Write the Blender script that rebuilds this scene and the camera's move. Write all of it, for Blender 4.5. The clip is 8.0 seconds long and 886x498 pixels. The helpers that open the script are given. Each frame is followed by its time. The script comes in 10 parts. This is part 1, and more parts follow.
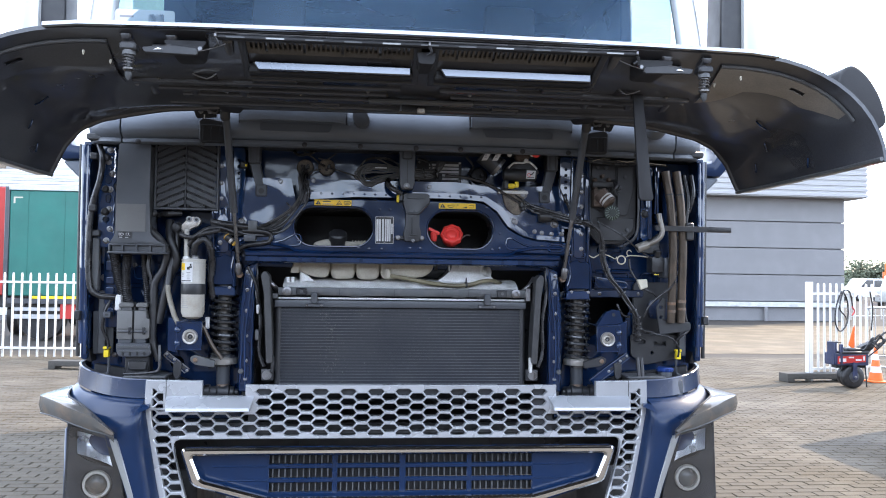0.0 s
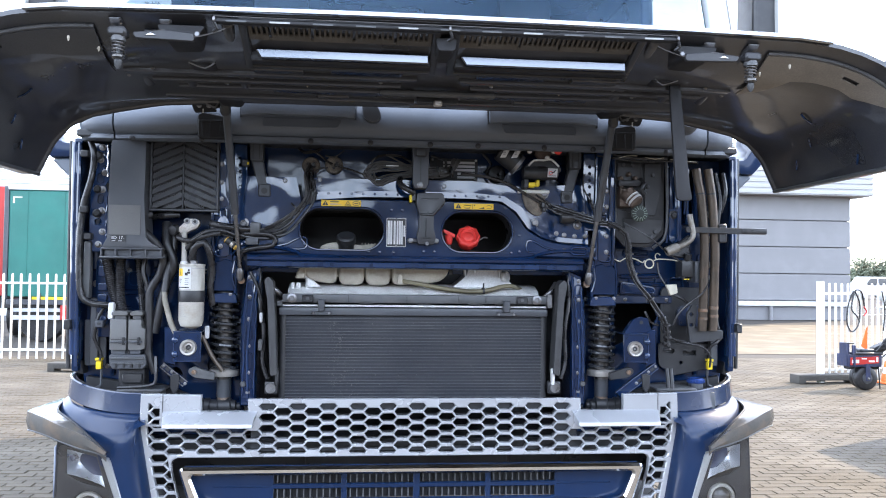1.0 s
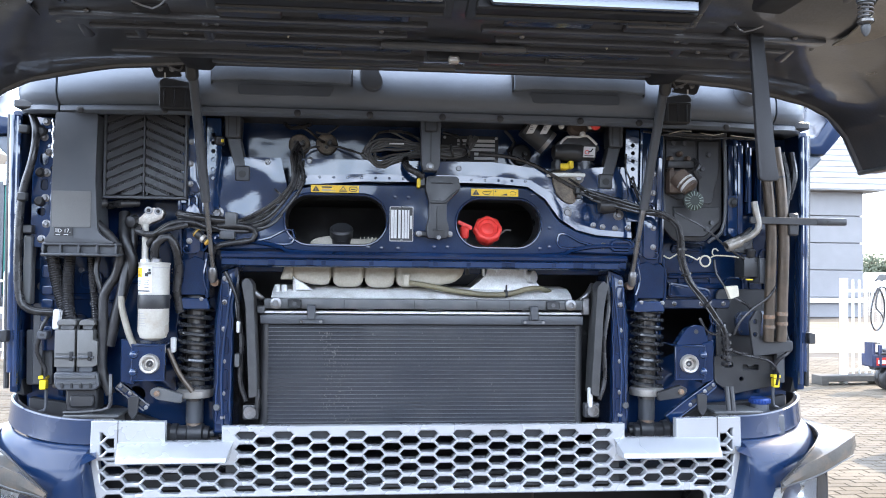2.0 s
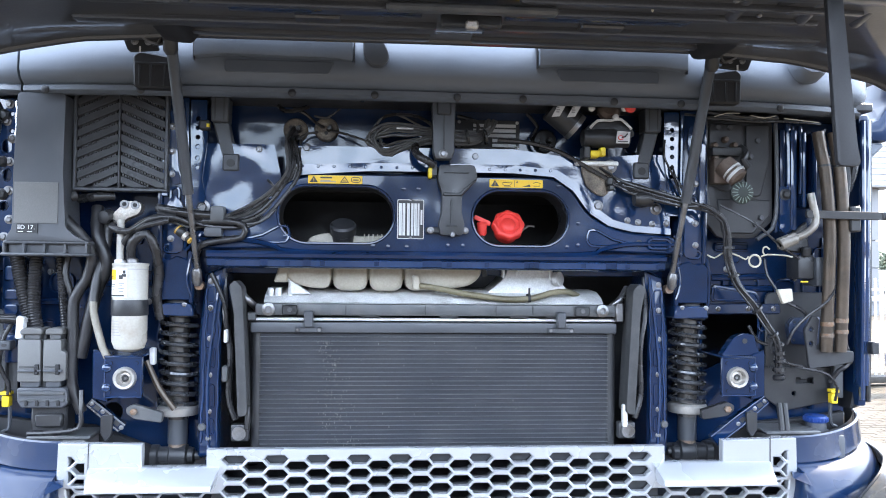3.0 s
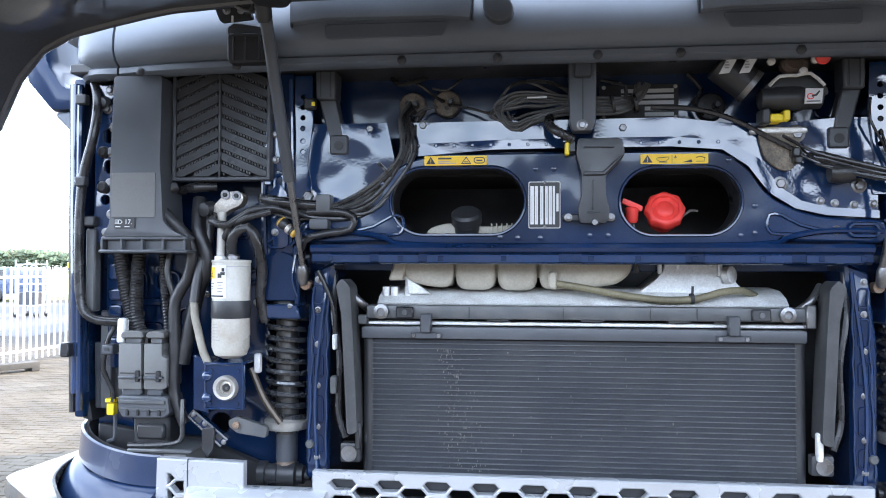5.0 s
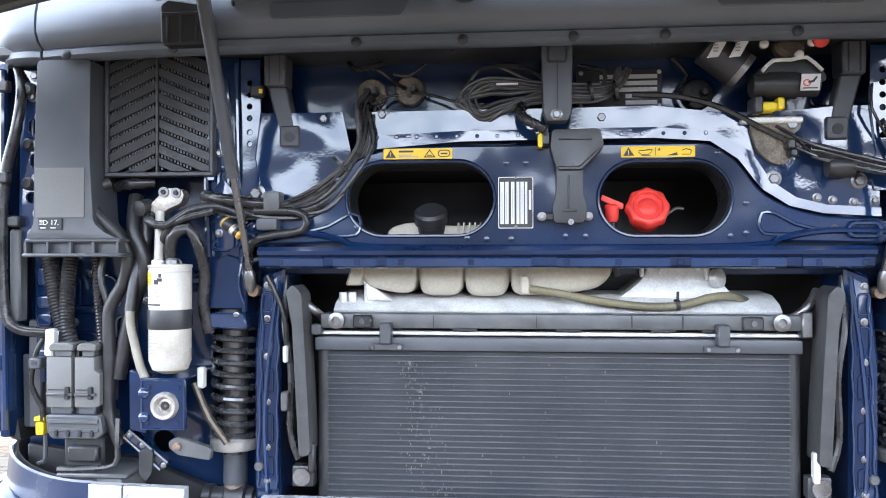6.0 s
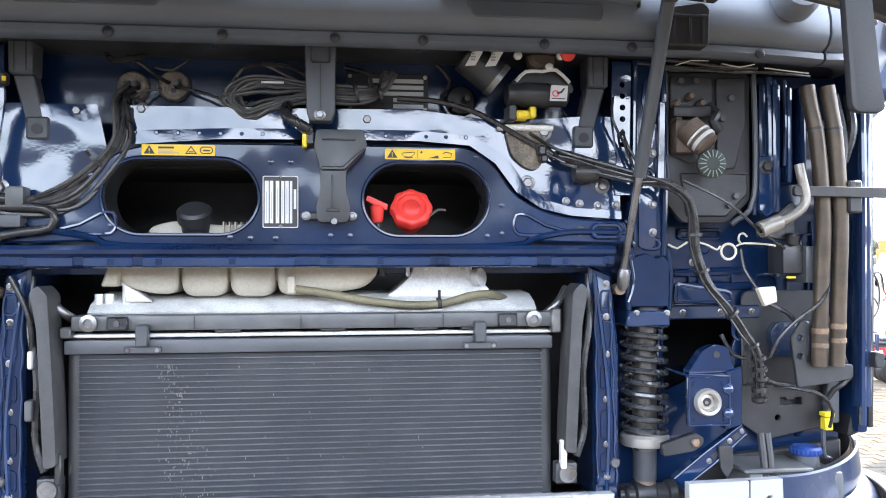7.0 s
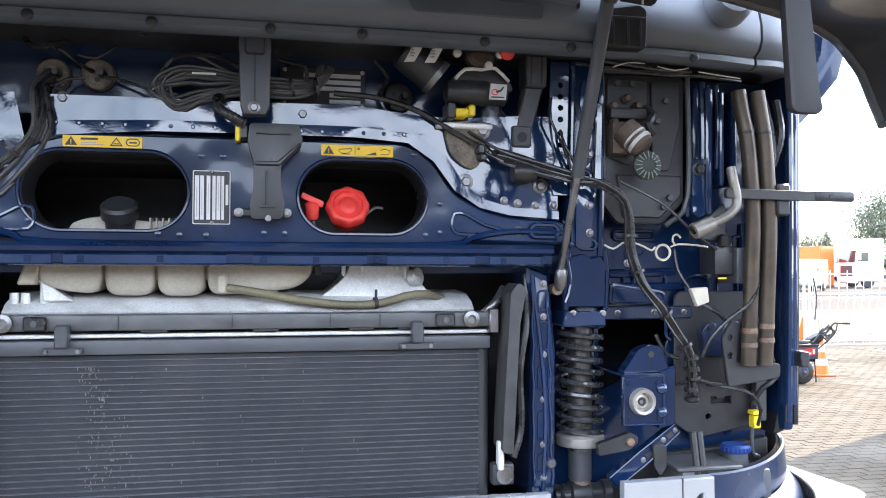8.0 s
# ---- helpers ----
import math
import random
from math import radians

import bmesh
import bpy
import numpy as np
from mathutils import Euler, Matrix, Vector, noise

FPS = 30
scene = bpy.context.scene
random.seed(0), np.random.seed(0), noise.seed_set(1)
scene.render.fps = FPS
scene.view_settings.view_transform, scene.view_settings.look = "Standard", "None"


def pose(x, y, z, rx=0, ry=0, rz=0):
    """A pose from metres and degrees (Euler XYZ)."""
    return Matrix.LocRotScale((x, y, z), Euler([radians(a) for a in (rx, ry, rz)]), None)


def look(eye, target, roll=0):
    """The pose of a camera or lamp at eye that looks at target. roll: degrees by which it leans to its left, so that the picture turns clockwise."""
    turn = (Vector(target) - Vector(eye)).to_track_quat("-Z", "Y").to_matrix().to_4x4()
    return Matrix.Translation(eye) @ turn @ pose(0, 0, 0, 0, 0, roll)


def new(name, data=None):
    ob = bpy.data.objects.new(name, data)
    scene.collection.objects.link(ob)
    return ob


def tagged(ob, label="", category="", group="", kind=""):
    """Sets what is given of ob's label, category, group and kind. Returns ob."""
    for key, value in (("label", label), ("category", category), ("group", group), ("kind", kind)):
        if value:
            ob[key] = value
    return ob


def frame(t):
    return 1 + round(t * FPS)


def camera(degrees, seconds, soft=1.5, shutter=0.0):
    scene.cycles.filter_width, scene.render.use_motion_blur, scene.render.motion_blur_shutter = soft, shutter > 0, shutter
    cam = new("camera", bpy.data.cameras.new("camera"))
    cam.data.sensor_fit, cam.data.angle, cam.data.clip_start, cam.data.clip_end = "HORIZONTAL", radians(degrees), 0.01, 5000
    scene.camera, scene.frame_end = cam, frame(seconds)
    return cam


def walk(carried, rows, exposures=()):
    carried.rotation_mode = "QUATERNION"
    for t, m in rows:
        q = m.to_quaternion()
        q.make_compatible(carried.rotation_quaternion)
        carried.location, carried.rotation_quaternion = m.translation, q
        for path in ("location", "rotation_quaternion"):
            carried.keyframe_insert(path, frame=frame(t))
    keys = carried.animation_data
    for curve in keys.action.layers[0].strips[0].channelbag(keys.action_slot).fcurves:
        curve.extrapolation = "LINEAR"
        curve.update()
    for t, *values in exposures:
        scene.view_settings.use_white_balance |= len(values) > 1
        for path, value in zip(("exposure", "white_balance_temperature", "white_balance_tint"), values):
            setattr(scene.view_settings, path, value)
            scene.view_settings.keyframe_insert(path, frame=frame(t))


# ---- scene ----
cam = camera(56.4, 8.0, soft=1.0)
PATH = [
    (0, (-0.184, -3.133, 1.568), (0.022, -1.144, 1.637), 0.8),
    (0.5, (-0.206, -3.076, 1.587), (0.002, -1.089, 1.657), 0.8),
    (1, (-0.214, -2.917, 1.592), (-0.012, -0.928, 1.658), 0.7),
    (1.5, (-0.185, -2.637, 1.611), (0.012, -0.648, 1.673), 0.7),
    (2, (-0.193, -2.406, 1.604), (-0.002, -0.416, 1.661), 0.6),
    (2.2, (-0.201, -2.32, 1.616), (-0.012, -0.33, 1.666), 0.6),
    (3.3, (-0.157, -2.074, 1.612), (-0.02, -0.079, 1.665), 0.5),
    (3.5, (-0.139, -2.051, 1.606), (-0.07, -0.053, 1.662), 0.5),
    (4, (-0.11, -1.992, 1.614), (-0.219, 0.004, 1.661), 0.5),
    (4.5, (-0.08, -1.924, 1.614), (-0.28, 0.066, 1.657), 0.4),
    (4.7, (-0.087, -1.873, 1.604), (-0.307, 0.114, 1.652), 0.4),
    (5.8, (-0.095, -1.596, 1.651), (-0.335, 0.389, 1.656), -0.1),
    (6, (-0.07, -1.6, 1.646), (-0.258, 0.391, 1.657), -0.1),
    (6.5, (0.0, -1.608, 1.646), (0.033, 0.392, 1.653), -0.1),
    (7, (0.049, -1.611, 1.629), (0.285, 0.375, 1.658), -0.1),
    (7.5, (0.039, -1.598, 1.616), (0.4, 0.369, 1.658), 0.0),
    (8, (0.032, -1.58, 1.619), (0.442, 0.378, 1.658), 0.2),
]
walk(cam, [(t, look(eye, target, roll)) for t, eye, target, roll in PATH], [(0.0, 1.68, 6550, 14), (1.0, 2.02, 6550, 14), (2.0, 2.42, 6550, 13), (3.5, 2.62, 6450, 12), (4.0, 2.45, 6450, 12), (4.7, 2.32, 6450, 12), (6.0, 2.82, 6950, 14), (6.5, 3.10, 7050, 14), (7.0, 2.85, 7000, 14), (7.5, 2.45, 6850, 14), (8.0, 2.35, 6800, 14)])

# ---- sky, sun ----
SUN_EL, SUN_AZ = radians(36), math.atan2(0.885, 0.466)  # azimuth from +y towards +x
world = bpy.data.worlds.new("world")
scene.world = world
world.use_nodes = True
wn, wl = world.node_tree.nodes, world.node_tree.links
wn.clear()
sky = wn.new("ShaderNodeTexSky")
sky.sky_type, sky.sun_disc = "NISHITA", False
sky.sun_elevation, sky.sun_rotation = SUN_EL, SUN_AZ
sky.air_density, sky.dust_density, sky.ozone_density = 1.0, 0.4, 1.0
wco = wn.new("ShaderNodeTexCoord")
wmap = wn.new("ShaderNodeMapping")
wmap.inputs["Scale"].default_value = (1.0, 1.0, 2.6)
wl.new(wco.outputs["Generated"], wmap.inputs["Vector"])
cl = wn.new("ShaderNodeTexNoise")
cl.inputs["Scale"].default_value, cl.inputs["Detail"].default_value, cl.inputs["Roughness"].default_value = 2.0, 5.0, 0.50
wl.new(wmap.outputs["Vector"], cl.inputs["Vector"])
cr = wn.new("ShaderNodeValToRGB")
cr.color_ramp.elements[0].position, cr.color_ramp.elements[1].position = 0.29, 0.62
wl.new(cl.outputs["Fac"], cr.inputs["Fac"])
cmix = wn.new("ShaderNodeMix")
cmix.data_type = "RGBA"
wl.new(cr.outputs["Color"], cmix.inputs[0])
wl.new(sky.outputs["Color"], cmix.inputs[6])
cmix.inputs[7].default_value = (9.6, 11.3, 13.8, 1)
bg = wn.new("ShaderNodeBackground")
bg.inputs["Strength"].default_value = 0.15
wl.new(cmix.outputs[2], bg.inputs["Color"])
wo = wn.new("ShaderNodeOutputWorld")
wl.new(bg.outputs["Background"], wo.inputs["Surface"])

sun = new("sun", bpy.data.lights.new("sun", "SUN"))
sun.data.energy, sun.data.angle, sun.data.color = 2.5, radians(0.6), (1.0, 0.83, 0.60)
sun.matrix_world = look((20 * math.sin(SUN_AZ), 20 * math.cos(SUN_AZ), 20 * math.tan(SUN_EL)), (0, 0, 0))

# ---- materials ----


def material(name, col, rough=0.5, metal=0.0, var=0.2, scale=6.0, grain=0.12, gscale=120.0, bump=0.05, bscale=250.0,
             dirt=None, dirt_amount=0.0, coat=0.0, spec=0.5, rvar=0.12, random_tint=0.0, stretch=(1, 1, 1), trans=0.0, wave=0.0, wscale=9.0):
    """Principled surface: colour with broad stains and fine grain, uneven gloss and fine relief."""
    m = bpy.data.materials.new(name)
    m.use_nodes = True
    n, l = m.node_tree.nodes, m.node_tree.links
    b = n["Principled BSDF"]
    co = n.new("ShaderNodeTexCoord")
    mp = n.new("ShaderNodeMapping")
    mp.inputs["Scale"].default_value = stretch
    l.new(co.outputs["Object"], mp.inputs["Vector"])

    def noise_tex(s, detail):
        t = n.new("ShaderNodeTexNoise")
        t.inputs["Scale"].default_value, t.inputs["Detail"].default_value = s, detail
        l.new(mp.outputs["Vector"], t.inputs["Vector"])
        return t.outputs["Fac"]

    def scaled(sock, lo, hi, a=0.3, z=0.7):
        r = n.new("ShaderNodeMapRange")
        r.inputs["From Min"].default_value, r.inputs["From Max"].default_value = a, z
        r.inputs["To Min"].default_value, r.inputs["To Max"].default_value = lo, hi
        l.new(sock, r.inputs["Value"])
        return r.outputs["Result"]

    broad, fine = noise_tex(scale, 4.0), noise_tex(gscale, 2.0)
    mul = n.new("ShaderNodeMath")
    mul.operation = "MULTIPLY"
    l.new(scaled(broad, 1 - var, 1 + var), mul.inputs[0])
    l.new(scaled(fine, 1 - grain, 1 + grain), mul.inputs[1])
    value = mul.outputs[0]
    if random_tint:
        info = n.new("ShaderNodeObjectInfo")
        geo = n.new("ShaderNodeNewGeometry")
        add = n.new("ShaderNodeMath")
        l.new(info.outputs["Random"], add.inputs[0])
        l.new(geo.outputs["Random Per Island"], add.inputs[1])
        fr = n.new("ShaderNodeMath")
        fr.operation = "FRACT"
        l.new(add.outputs[0], fr.inputs[0])
        m2 = n.new("ShaderNodeMath")
        m2.operation = "MULTIPLY"
        l.new(value, m2.inputs[0])
        l.new(scaled(fr.outputs[0], 1 - random_tint, 1 + random_tint, 0, 1), m2.inputs[1])
        value = m2.outputs[0]
    tint = n.new("ShaderNodeVectorMath")
    tint.operation = "SCALE"
    tint.inputs[0].default_value = col
    l.new(value, tint.inputs["Scale"])
    colour = tint.outputs["Vector"]
    if dirt:
        mask = noise_tex(scale * 2.7, 6.0)
        mx = n.new("ShaderNodeMix")
        mx.data_type = "RGBA"
        l.new(scaled(mask, 0.0, dirt_amount, 0.45, 0.72), mx.inputs[0])
        l.new(colour, mx.inputs[6])
        mx.inputs[7].default_value = (*dirt, 1)
        colour = mx.outputs[2]
    l.new(colour, b.inputs["Base Color"])
    l.new(scaled(broad, max(0.02, rough - rvar), min(1, rough + rvar)), b.inputs["Roughness"])
    b.inputs["Metallic"].default_value = metal
    b.inputs["Specular IOR Level"].default_value = spec
    b.inputs["Coat Weight"].default_value, b.inputs["Coat Roughness"].default_value = coat, 0.04
    b.inputs["Transmission Weight"].default_value = trans
    if bump:
        bm_ = n.new("ShaderNodeBump")
        bm_.inputs["Strength"].default_value, bm_.inputs["Distance"].default_value = bump, 0.004
        l.new(noise_tex(bscale, 3.0), bm_.inputs["Height"])
        l.new(bm_.outputs["Normal"], b.inputs["Normal"])
        l.new(bm_.outputs["Normal"], b.inputs["Coat Normal"])
        if wave:
            w_ = n.new("ShaderNodeBump")
            w_.inputs["Strength"].default_value, w_.inputs["Distance"].default_value = wave, 0.02
            l.new(noise_tex(wscale, 1.0), w_.inputs["Height"])
            l.new(w_.outputs["Normal"], bm_.inputs["Normal"])
    return m


def glowless_glass(name, tint, rough, clear, sheen=(1, 1, 1)):
    """A thin pane: clear glass mixed with its own reflection."""
    m = bpy.data.materials.new(name)
    m.use_nodes = True
    n, l = m.node_tree.nodes, m.node_tree.links
    n.remove(n["Principled BSDF"])
    tr, gl, mx, fr = n.new("ShaderNodeBsdfTransparent"), n.new("ShaderNodeBsdfGlossy"), n.new("ShaderNodeMixShader"), n.new("ShaderNodeFresnel")
    tr.inputs["Color"].default_value = (*tint, 1)
    gl.inputs["Roughness"].default_value = rough
    gl.inputs["Color"].default_value = (*sheen, 1)
    fr.inputs["IOR"].default_value = clear
    l.new(fr.outputs[0], mx.inputs[0])
    l.new(tr.outputs[0], mx.inputs[1])
    l.new(gl.outputs[0], mx.inputs[2])
    l.new(mx.outputs[0], n["Material Output"].inputs["Surface"])
    return m


BLUE = material("navy_paint", (0.0034, 0.0175, 0.056), 0.30, 0.0, 0.12, 3, 0.06, 900, 0.0, 40, (0.10, 0.095, 0.09), 0.05, coat=0.3, spec=0.25, rvar=0.06)
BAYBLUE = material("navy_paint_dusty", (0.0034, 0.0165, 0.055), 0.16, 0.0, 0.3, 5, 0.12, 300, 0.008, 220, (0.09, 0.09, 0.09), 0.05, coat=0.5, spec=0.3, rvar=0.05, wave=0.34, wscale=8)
# bay navy again, lighter and glossier, for panels and edges that show highlights
SHEET = material("navy_paint_highlight", (0.0075, 0.026, 0.078), 0.06, 0.0, 0.2, 7, 0.06, 200, 0.022, 170, (0.10, 0.10, 0.10), 0.08, coat=0.7, spec=0.6, rvar=0.04, wave=0.5, wscale=7)
DARKBLUE = material("dark_lid_inside", (0.040, 0.041, 0.047), 0.36, 0.0, 0.35, 3, 0.15, 200, 0.05, 90, (0.08, 0.076, 0.07), 0.2, spec=0.5, coat=0.7, wave=0.25, wscale=4)
COWL = material("charcoal_plastic", (0.115, 0.132, 0.158), 0.40, 0.0, 0.18, 4, 0.15, 900, 0.12, 1500, (0.13, 0.125, 0.12), 0.15)
# cowl plastic darkened, so the handle pockets look shaded
POCKET = material("shaded_charcoal_plastic", (0.082, 0.094, 0.113), 0.42, 0.0, 0.18, 4, 0.15, 900, 0.10, 1500)
BLACK = material("black_plastic", (0.024, 0.025, 0.028), 0.38, 0.0, 0.25, 8, 0.2, 500, 0.08, 900, (0.10, 0.095, 0.085), 0.14)
DUCT = material("dark_grey_plastic", (0.056, 0.061, 0.070), 0.40, 0.0, 0.15, 5, 0.12, 700, 0.08, 1200, (0.12, 0.115, 0.11), 0.18)
PATCH = material("faded_grey_plastic", (0.125, 0.125, 0.122), 0.6, 0.0, 0.15, 7, 0.12, 700, 0.06, 1200)
GREY = material("mid_grey_plastic", (0.070, 0.074, 0.078), 0.42, 0.0, 0.2, 8, 0.12, 600, 0.06, 900, (0.16, 0.15, 0.14), 0.3)
DAMPER = material("worn_damper_paint", (0.12, 0.115, 0.11), 0.30, 0.6, 0.3, 18, 0.08, 300, 0.03, 400, (0.10, 0.08, 0.06), 0.4)
SPRING = material("black_spring_enamel", (0.030, 0.032, 0.036), 0.22, 0.0, 0.2, 30, 0.1, 300, 0.03, 300, coat=1.0)
COIL = material("dusty_black_cable", (0.060, 0.060, 0.060), 0.38, 0.0, 0.3, 20, 0.15, 500, 0.05, 600, (0.16, 0.15, 0.14), 0.3)
RUBBER = material("rubber", (0.018, 0.018, 0.020), 0.40, 0.0, 0.3, 12, 0.2, 400, 0.08, 400, (0.12, 0.11, 0.10), 0.14)
CABLE = material("cable_black", (0.020, 0.020, 0.022), 0.27, 0.0, 0.3, 20, 0.15, 500, 0.04, 600, (0.13, 0.12, 0.11), 0.16)
SEAL = material("grey_rubber_seal", (0.038, 0.039, 0.041), 0.6, 0.0, 0.22, 10, 0.10, 300, 0.08, 300, (0.12, 0.115, 0.11), 0.2)
SILVER = material("silver_paint", (0.45, 0.465, 0.49), 0.28, 0.40, 0.05, 4, 0.06, 700, 0.02, 500, (0.45, 0.46, 0.48), 0.05, coat=0.4)
CHROME = material("chrome", (0.80, 0.80, 0.80), 0.10, 1.0, 0.05, 5, 0.03, 400, 0.01, 200, rvar=0.05)
BRIGHT = material("brushed_aluminium", (0.68, 0.68, 0.69), 0.28, 1.0, 0.1, 8, 0.1, 300, 0.04, 300, stretch=(1, 1, 12))
ALU = material("cast_aluminium", (0.70, 0.70, 0.69), 0.45, 0.2, 0.12, 9, 0.12, 250, 0.25, 300, (0.3, 0.27, 0.23), 0.4)
STEEL = material("dull_steel", (0.21, 0.21, 0.215), 0.34, 0.85, 0.3, 20, 0.12, 300, 0.05, 400, (0.16, 0.11, 0.08), 0.22)
LEVER = material("tarnished_tube", (0.26, 0.245, 0.22), 0.40, 0.5, 0.25, 18, 0.1, 250, 0.05, 300, (0.16, 0.11, 0.07), 0.4)
RUSTY = material("rusty_steel", (0.17, 0.13, 0.10), 0.65, 0.4, 0.4, 25, 0.3, 300, 0.2, 300, (0.22, 0.10, 0.04), 0.7)
FIN = material("condenser_fins", (0.020, 0.023, 0.031), 0.55, 0.2, 0.12, 3, 0.25, 300, 0.3, 500, (0.11, 0.105, 0.10), 0.15)
TUBE = material("condenser_tube", (0.125, 0.13, 0.14), 0.4, 0.4, 0.15, 4, 0.2, 300, 0.05, 500, (0.30, 0.28, 0.26), 0.25)
TANK = material("milky_tank", (0.39, 0.355, 0.29), 0.42, 0.0, 0.12, 6, 0.08, 200, 0.05, 150, (0.30, 0.24, 0.16), 0.3)
PALERUB = material("pale_rubber", (0.27, 0.245, 0.20), 0.55, 0.0, 0.2, 16, 0.08, 300, 0.03, 300, (0.12, 0.10, 0.08), 0.3)
HOSE = material("olive_hose", (0.16, 0.14, 0.085), 0.5, 0.0, 0.3, 14, 0.15, 300, 0.05, 400)
WHITE = material("white_enamel", (0.43, 0.41, 0.365), 0.35, 0.0, 0.08, 9, 0.06, 200, 0.02, 300, (0.27, 0.20, 0.14), 0.38, coat=0.3)
PAPER = material("white_sticker", (0.60, 0.60, 0.60), 0.5, 0.0, 0.05, 10, 0.03, 300, 0.0)
INK = material("black_print", (0.02, 0.02, 0.022), 0.5, 0.0, 0.05, 10, 0.03, 300, 0.0)
GREYINK = material("grey_print", (0.28, 0.28, 0.29), 0.5, 0.0, 0.05, 10, 0.03, 300, 0.0)
YELLOW = material("yellow_sticker", (0.80, 0.50, 0.01), 0.45, 0.0, 0.08, 10, 0.05, 300, 0.0)
YELPLA = material("yellow_plastic", (0.78, 0.58, 0.02), 0.45, 0.0, 0.1, 30, 0.05, 300, 0.02)
RED = material("red_plastic", (0.72, 0.045, 0.035), 0.42, 0.0, 0.12, 30, 0.06, 500, 0.03, 300)
TAG = material("cream_tag", (0.52, 0.48, 0.39), 0.6, 0.0, 0.1, 30, 0.08, 400, 0.05, 200)
BLUECAP = material("blue_plastic", (0.010, 0.042, 0.19), 0.4, 0.0, 0.1, 30, 0.05, 400, 0.02)
BROWN = material("brown_cast_valve", (0.14, 0.105, 0.085), 0.6, 0.4, 0.3, 25, 0.2, 300, 0.2, 300)
LIDPATCH = material("dusty_lit_lid_plate", (0.20, 0.178, 0.152), 0.42, 0.0, 0.15, 6, 0.1, 200, 0.05, 150, (0.10, 0.09, 0.08), 0.35)
RIMGREY = material("blue_grey_rim", (0.0105, 0.0235, 0.060), 0.22, 0.0, 0.12, 5, 0.06, 400, 0.02, 300, (0.10, 0.09, 0.08), 0.12, coat=0.5)
MUDGREY = material("dirt_grey_foam", (0.22, 0.19, 0.155), 0.9, 0.0, 0.4, 22, 0.3, 250, 0.5, 220, (0.07, 0.065, 0.06), 0.6)
CONCRETE_DUST = material("dried_dirt", (0.20, 0.19, 0.18), 0.9, 0.0, 0.2, 20, 0.2, 300, 0.0)
STRIP = material("satin_metal_strip", (0.40, 0.42, 0.45), 0.28, 1.0, 0.05, 5, 0.03, 400, 0.0, rvar=0.04)
BARMETAL = material("brushed_vent_bar", (0.17, 0.185, 0.21), 0.25, 1.0, 0.06, 5, 0.04, 400, 0.0, rvar=0.04)
WORN = material("worn_pale_steel", (0.40, 0.385, 0.36), 0.36, 0.55, 0.15, 14, 0.06, 250, 0.03, 300, (0.22, 0.18, 0.14), 0.35)
COPPERY = material("tarnished_alloy", (0.46, 0.43, 0.39), 0.36, 0.6, 0.25, 20, 0.2, 300, 0.1, 300, (0.25, 0.16, 0.10), 0.4)
REFLECT = material("lamp_reflector", (0.86, 0.87, 0.88), 0.30, 0.75, 0.08, 12, 0.05, 300, 0.02, 80)
PITCH = material("soot_black", (0.013, 0.013, 0.015), 0.6, 0.0, 0.2, 8, 0.15, 300, 0.05, 300)
TRIMGREY = material("satin_grey_trim", (0.27, 0.275, 0.27), 0.35, 0.3, 0.06, 5, 0.05, 300, 0.0, coat=0.3)
LENS = glowless_glass("lamp_lens", (0.93, 0.94, 0.95), 0.03, 1.5)
# blue gloss colour puts the clear sky's reflection into the screen
SCREEN = glowless_glass("windscreen_glass", (0.66, 0.73, 0.72), 0.02, 1.75, (0.26, 0.42, 0.62))
SIDEGLASS = glowless_glass("side_glass", (0.50, 0.60, 0.61), 0.02, 1.5)
CABIN = material("cabin_trim", (0.055, 0.052, 0.05), 0.8, 0.0, 0.2, 6, 0.15, 200, 0.1, 300)
LENSGREY = material("smoked_lens", (0.095, 0.091, 0.085), 0.22, 0.0, 0.15, 7, 0.06, 200, 0.02, 60, (0.26, 0.17, 0.10), 0.35, coat=0.3, spec=0.5, rvar=0.04)
PIPEBROWN = material("worn_brown_pipe", (0.078, 0.061, 0.047), 0.36, 0.4, 0.25, 9, 0.08, 200, 0.03, 200, (0.17, 0.12, 0.08), 0.35)
PALEMET = material("pale_metallic_paint", (0.50, 0.51, 0.50), 0.35, 0.3, 0.05, 5, 0.04, 600, 0.0, coat=0.5)

# ---- mesh helpers ----


def lettering(text, size, x, y, z, mat, parent, name="print"):
    """Printed characters, flat on a surface that faces the front."""
    cu = bpy.data.curves.new("tmp", "FONT")
    cu.body, cu.size, cu.extrude, cu.align_x = text, size, 0.0003, "LEFT"
    ob = bpy.data.objects.new("tmp", cu)
    me = bpy.data.meshes.new_from_object(ob)
    me.transform(Matrix.Translation((x, y, z)) @ Matrix.Rotation(radians(90), 4, "X"))
    bpy.data.objects.remove(ob)
    bpy.data.curves.remove(cu)
    me.materials.append(mat)
    o = new(name, me)
    o.parent = parent
    return o


def part(name, bm, mat, parent, label="", angle=38):
    """One mesh object from a bmesh, smooth but for its sharp edges, under a thing or a part."""
    me = bpy.data.meshes.new(name)
    bm.normal_update()
    bm.to_mesh(me)
    bm.free()
    me.materials.append(mat)
    me.shade_smooth()
    me.set_sharp_from_angle(angle=radians(angle))
    ob = new(name, me)
    ob.parent = parent
    if label:
        ob["label"] = label
    return ob


def thing(name, label, category, at=(0, 0, 0), group="", kind=""):
    ob = new(name)
    ob.location = at
    ob.empty_display_size = 0.1
    bpy.context.view_layer.update()
    return tagged(ob, label, category, group, kind)


def B():
    return bmesh.new()


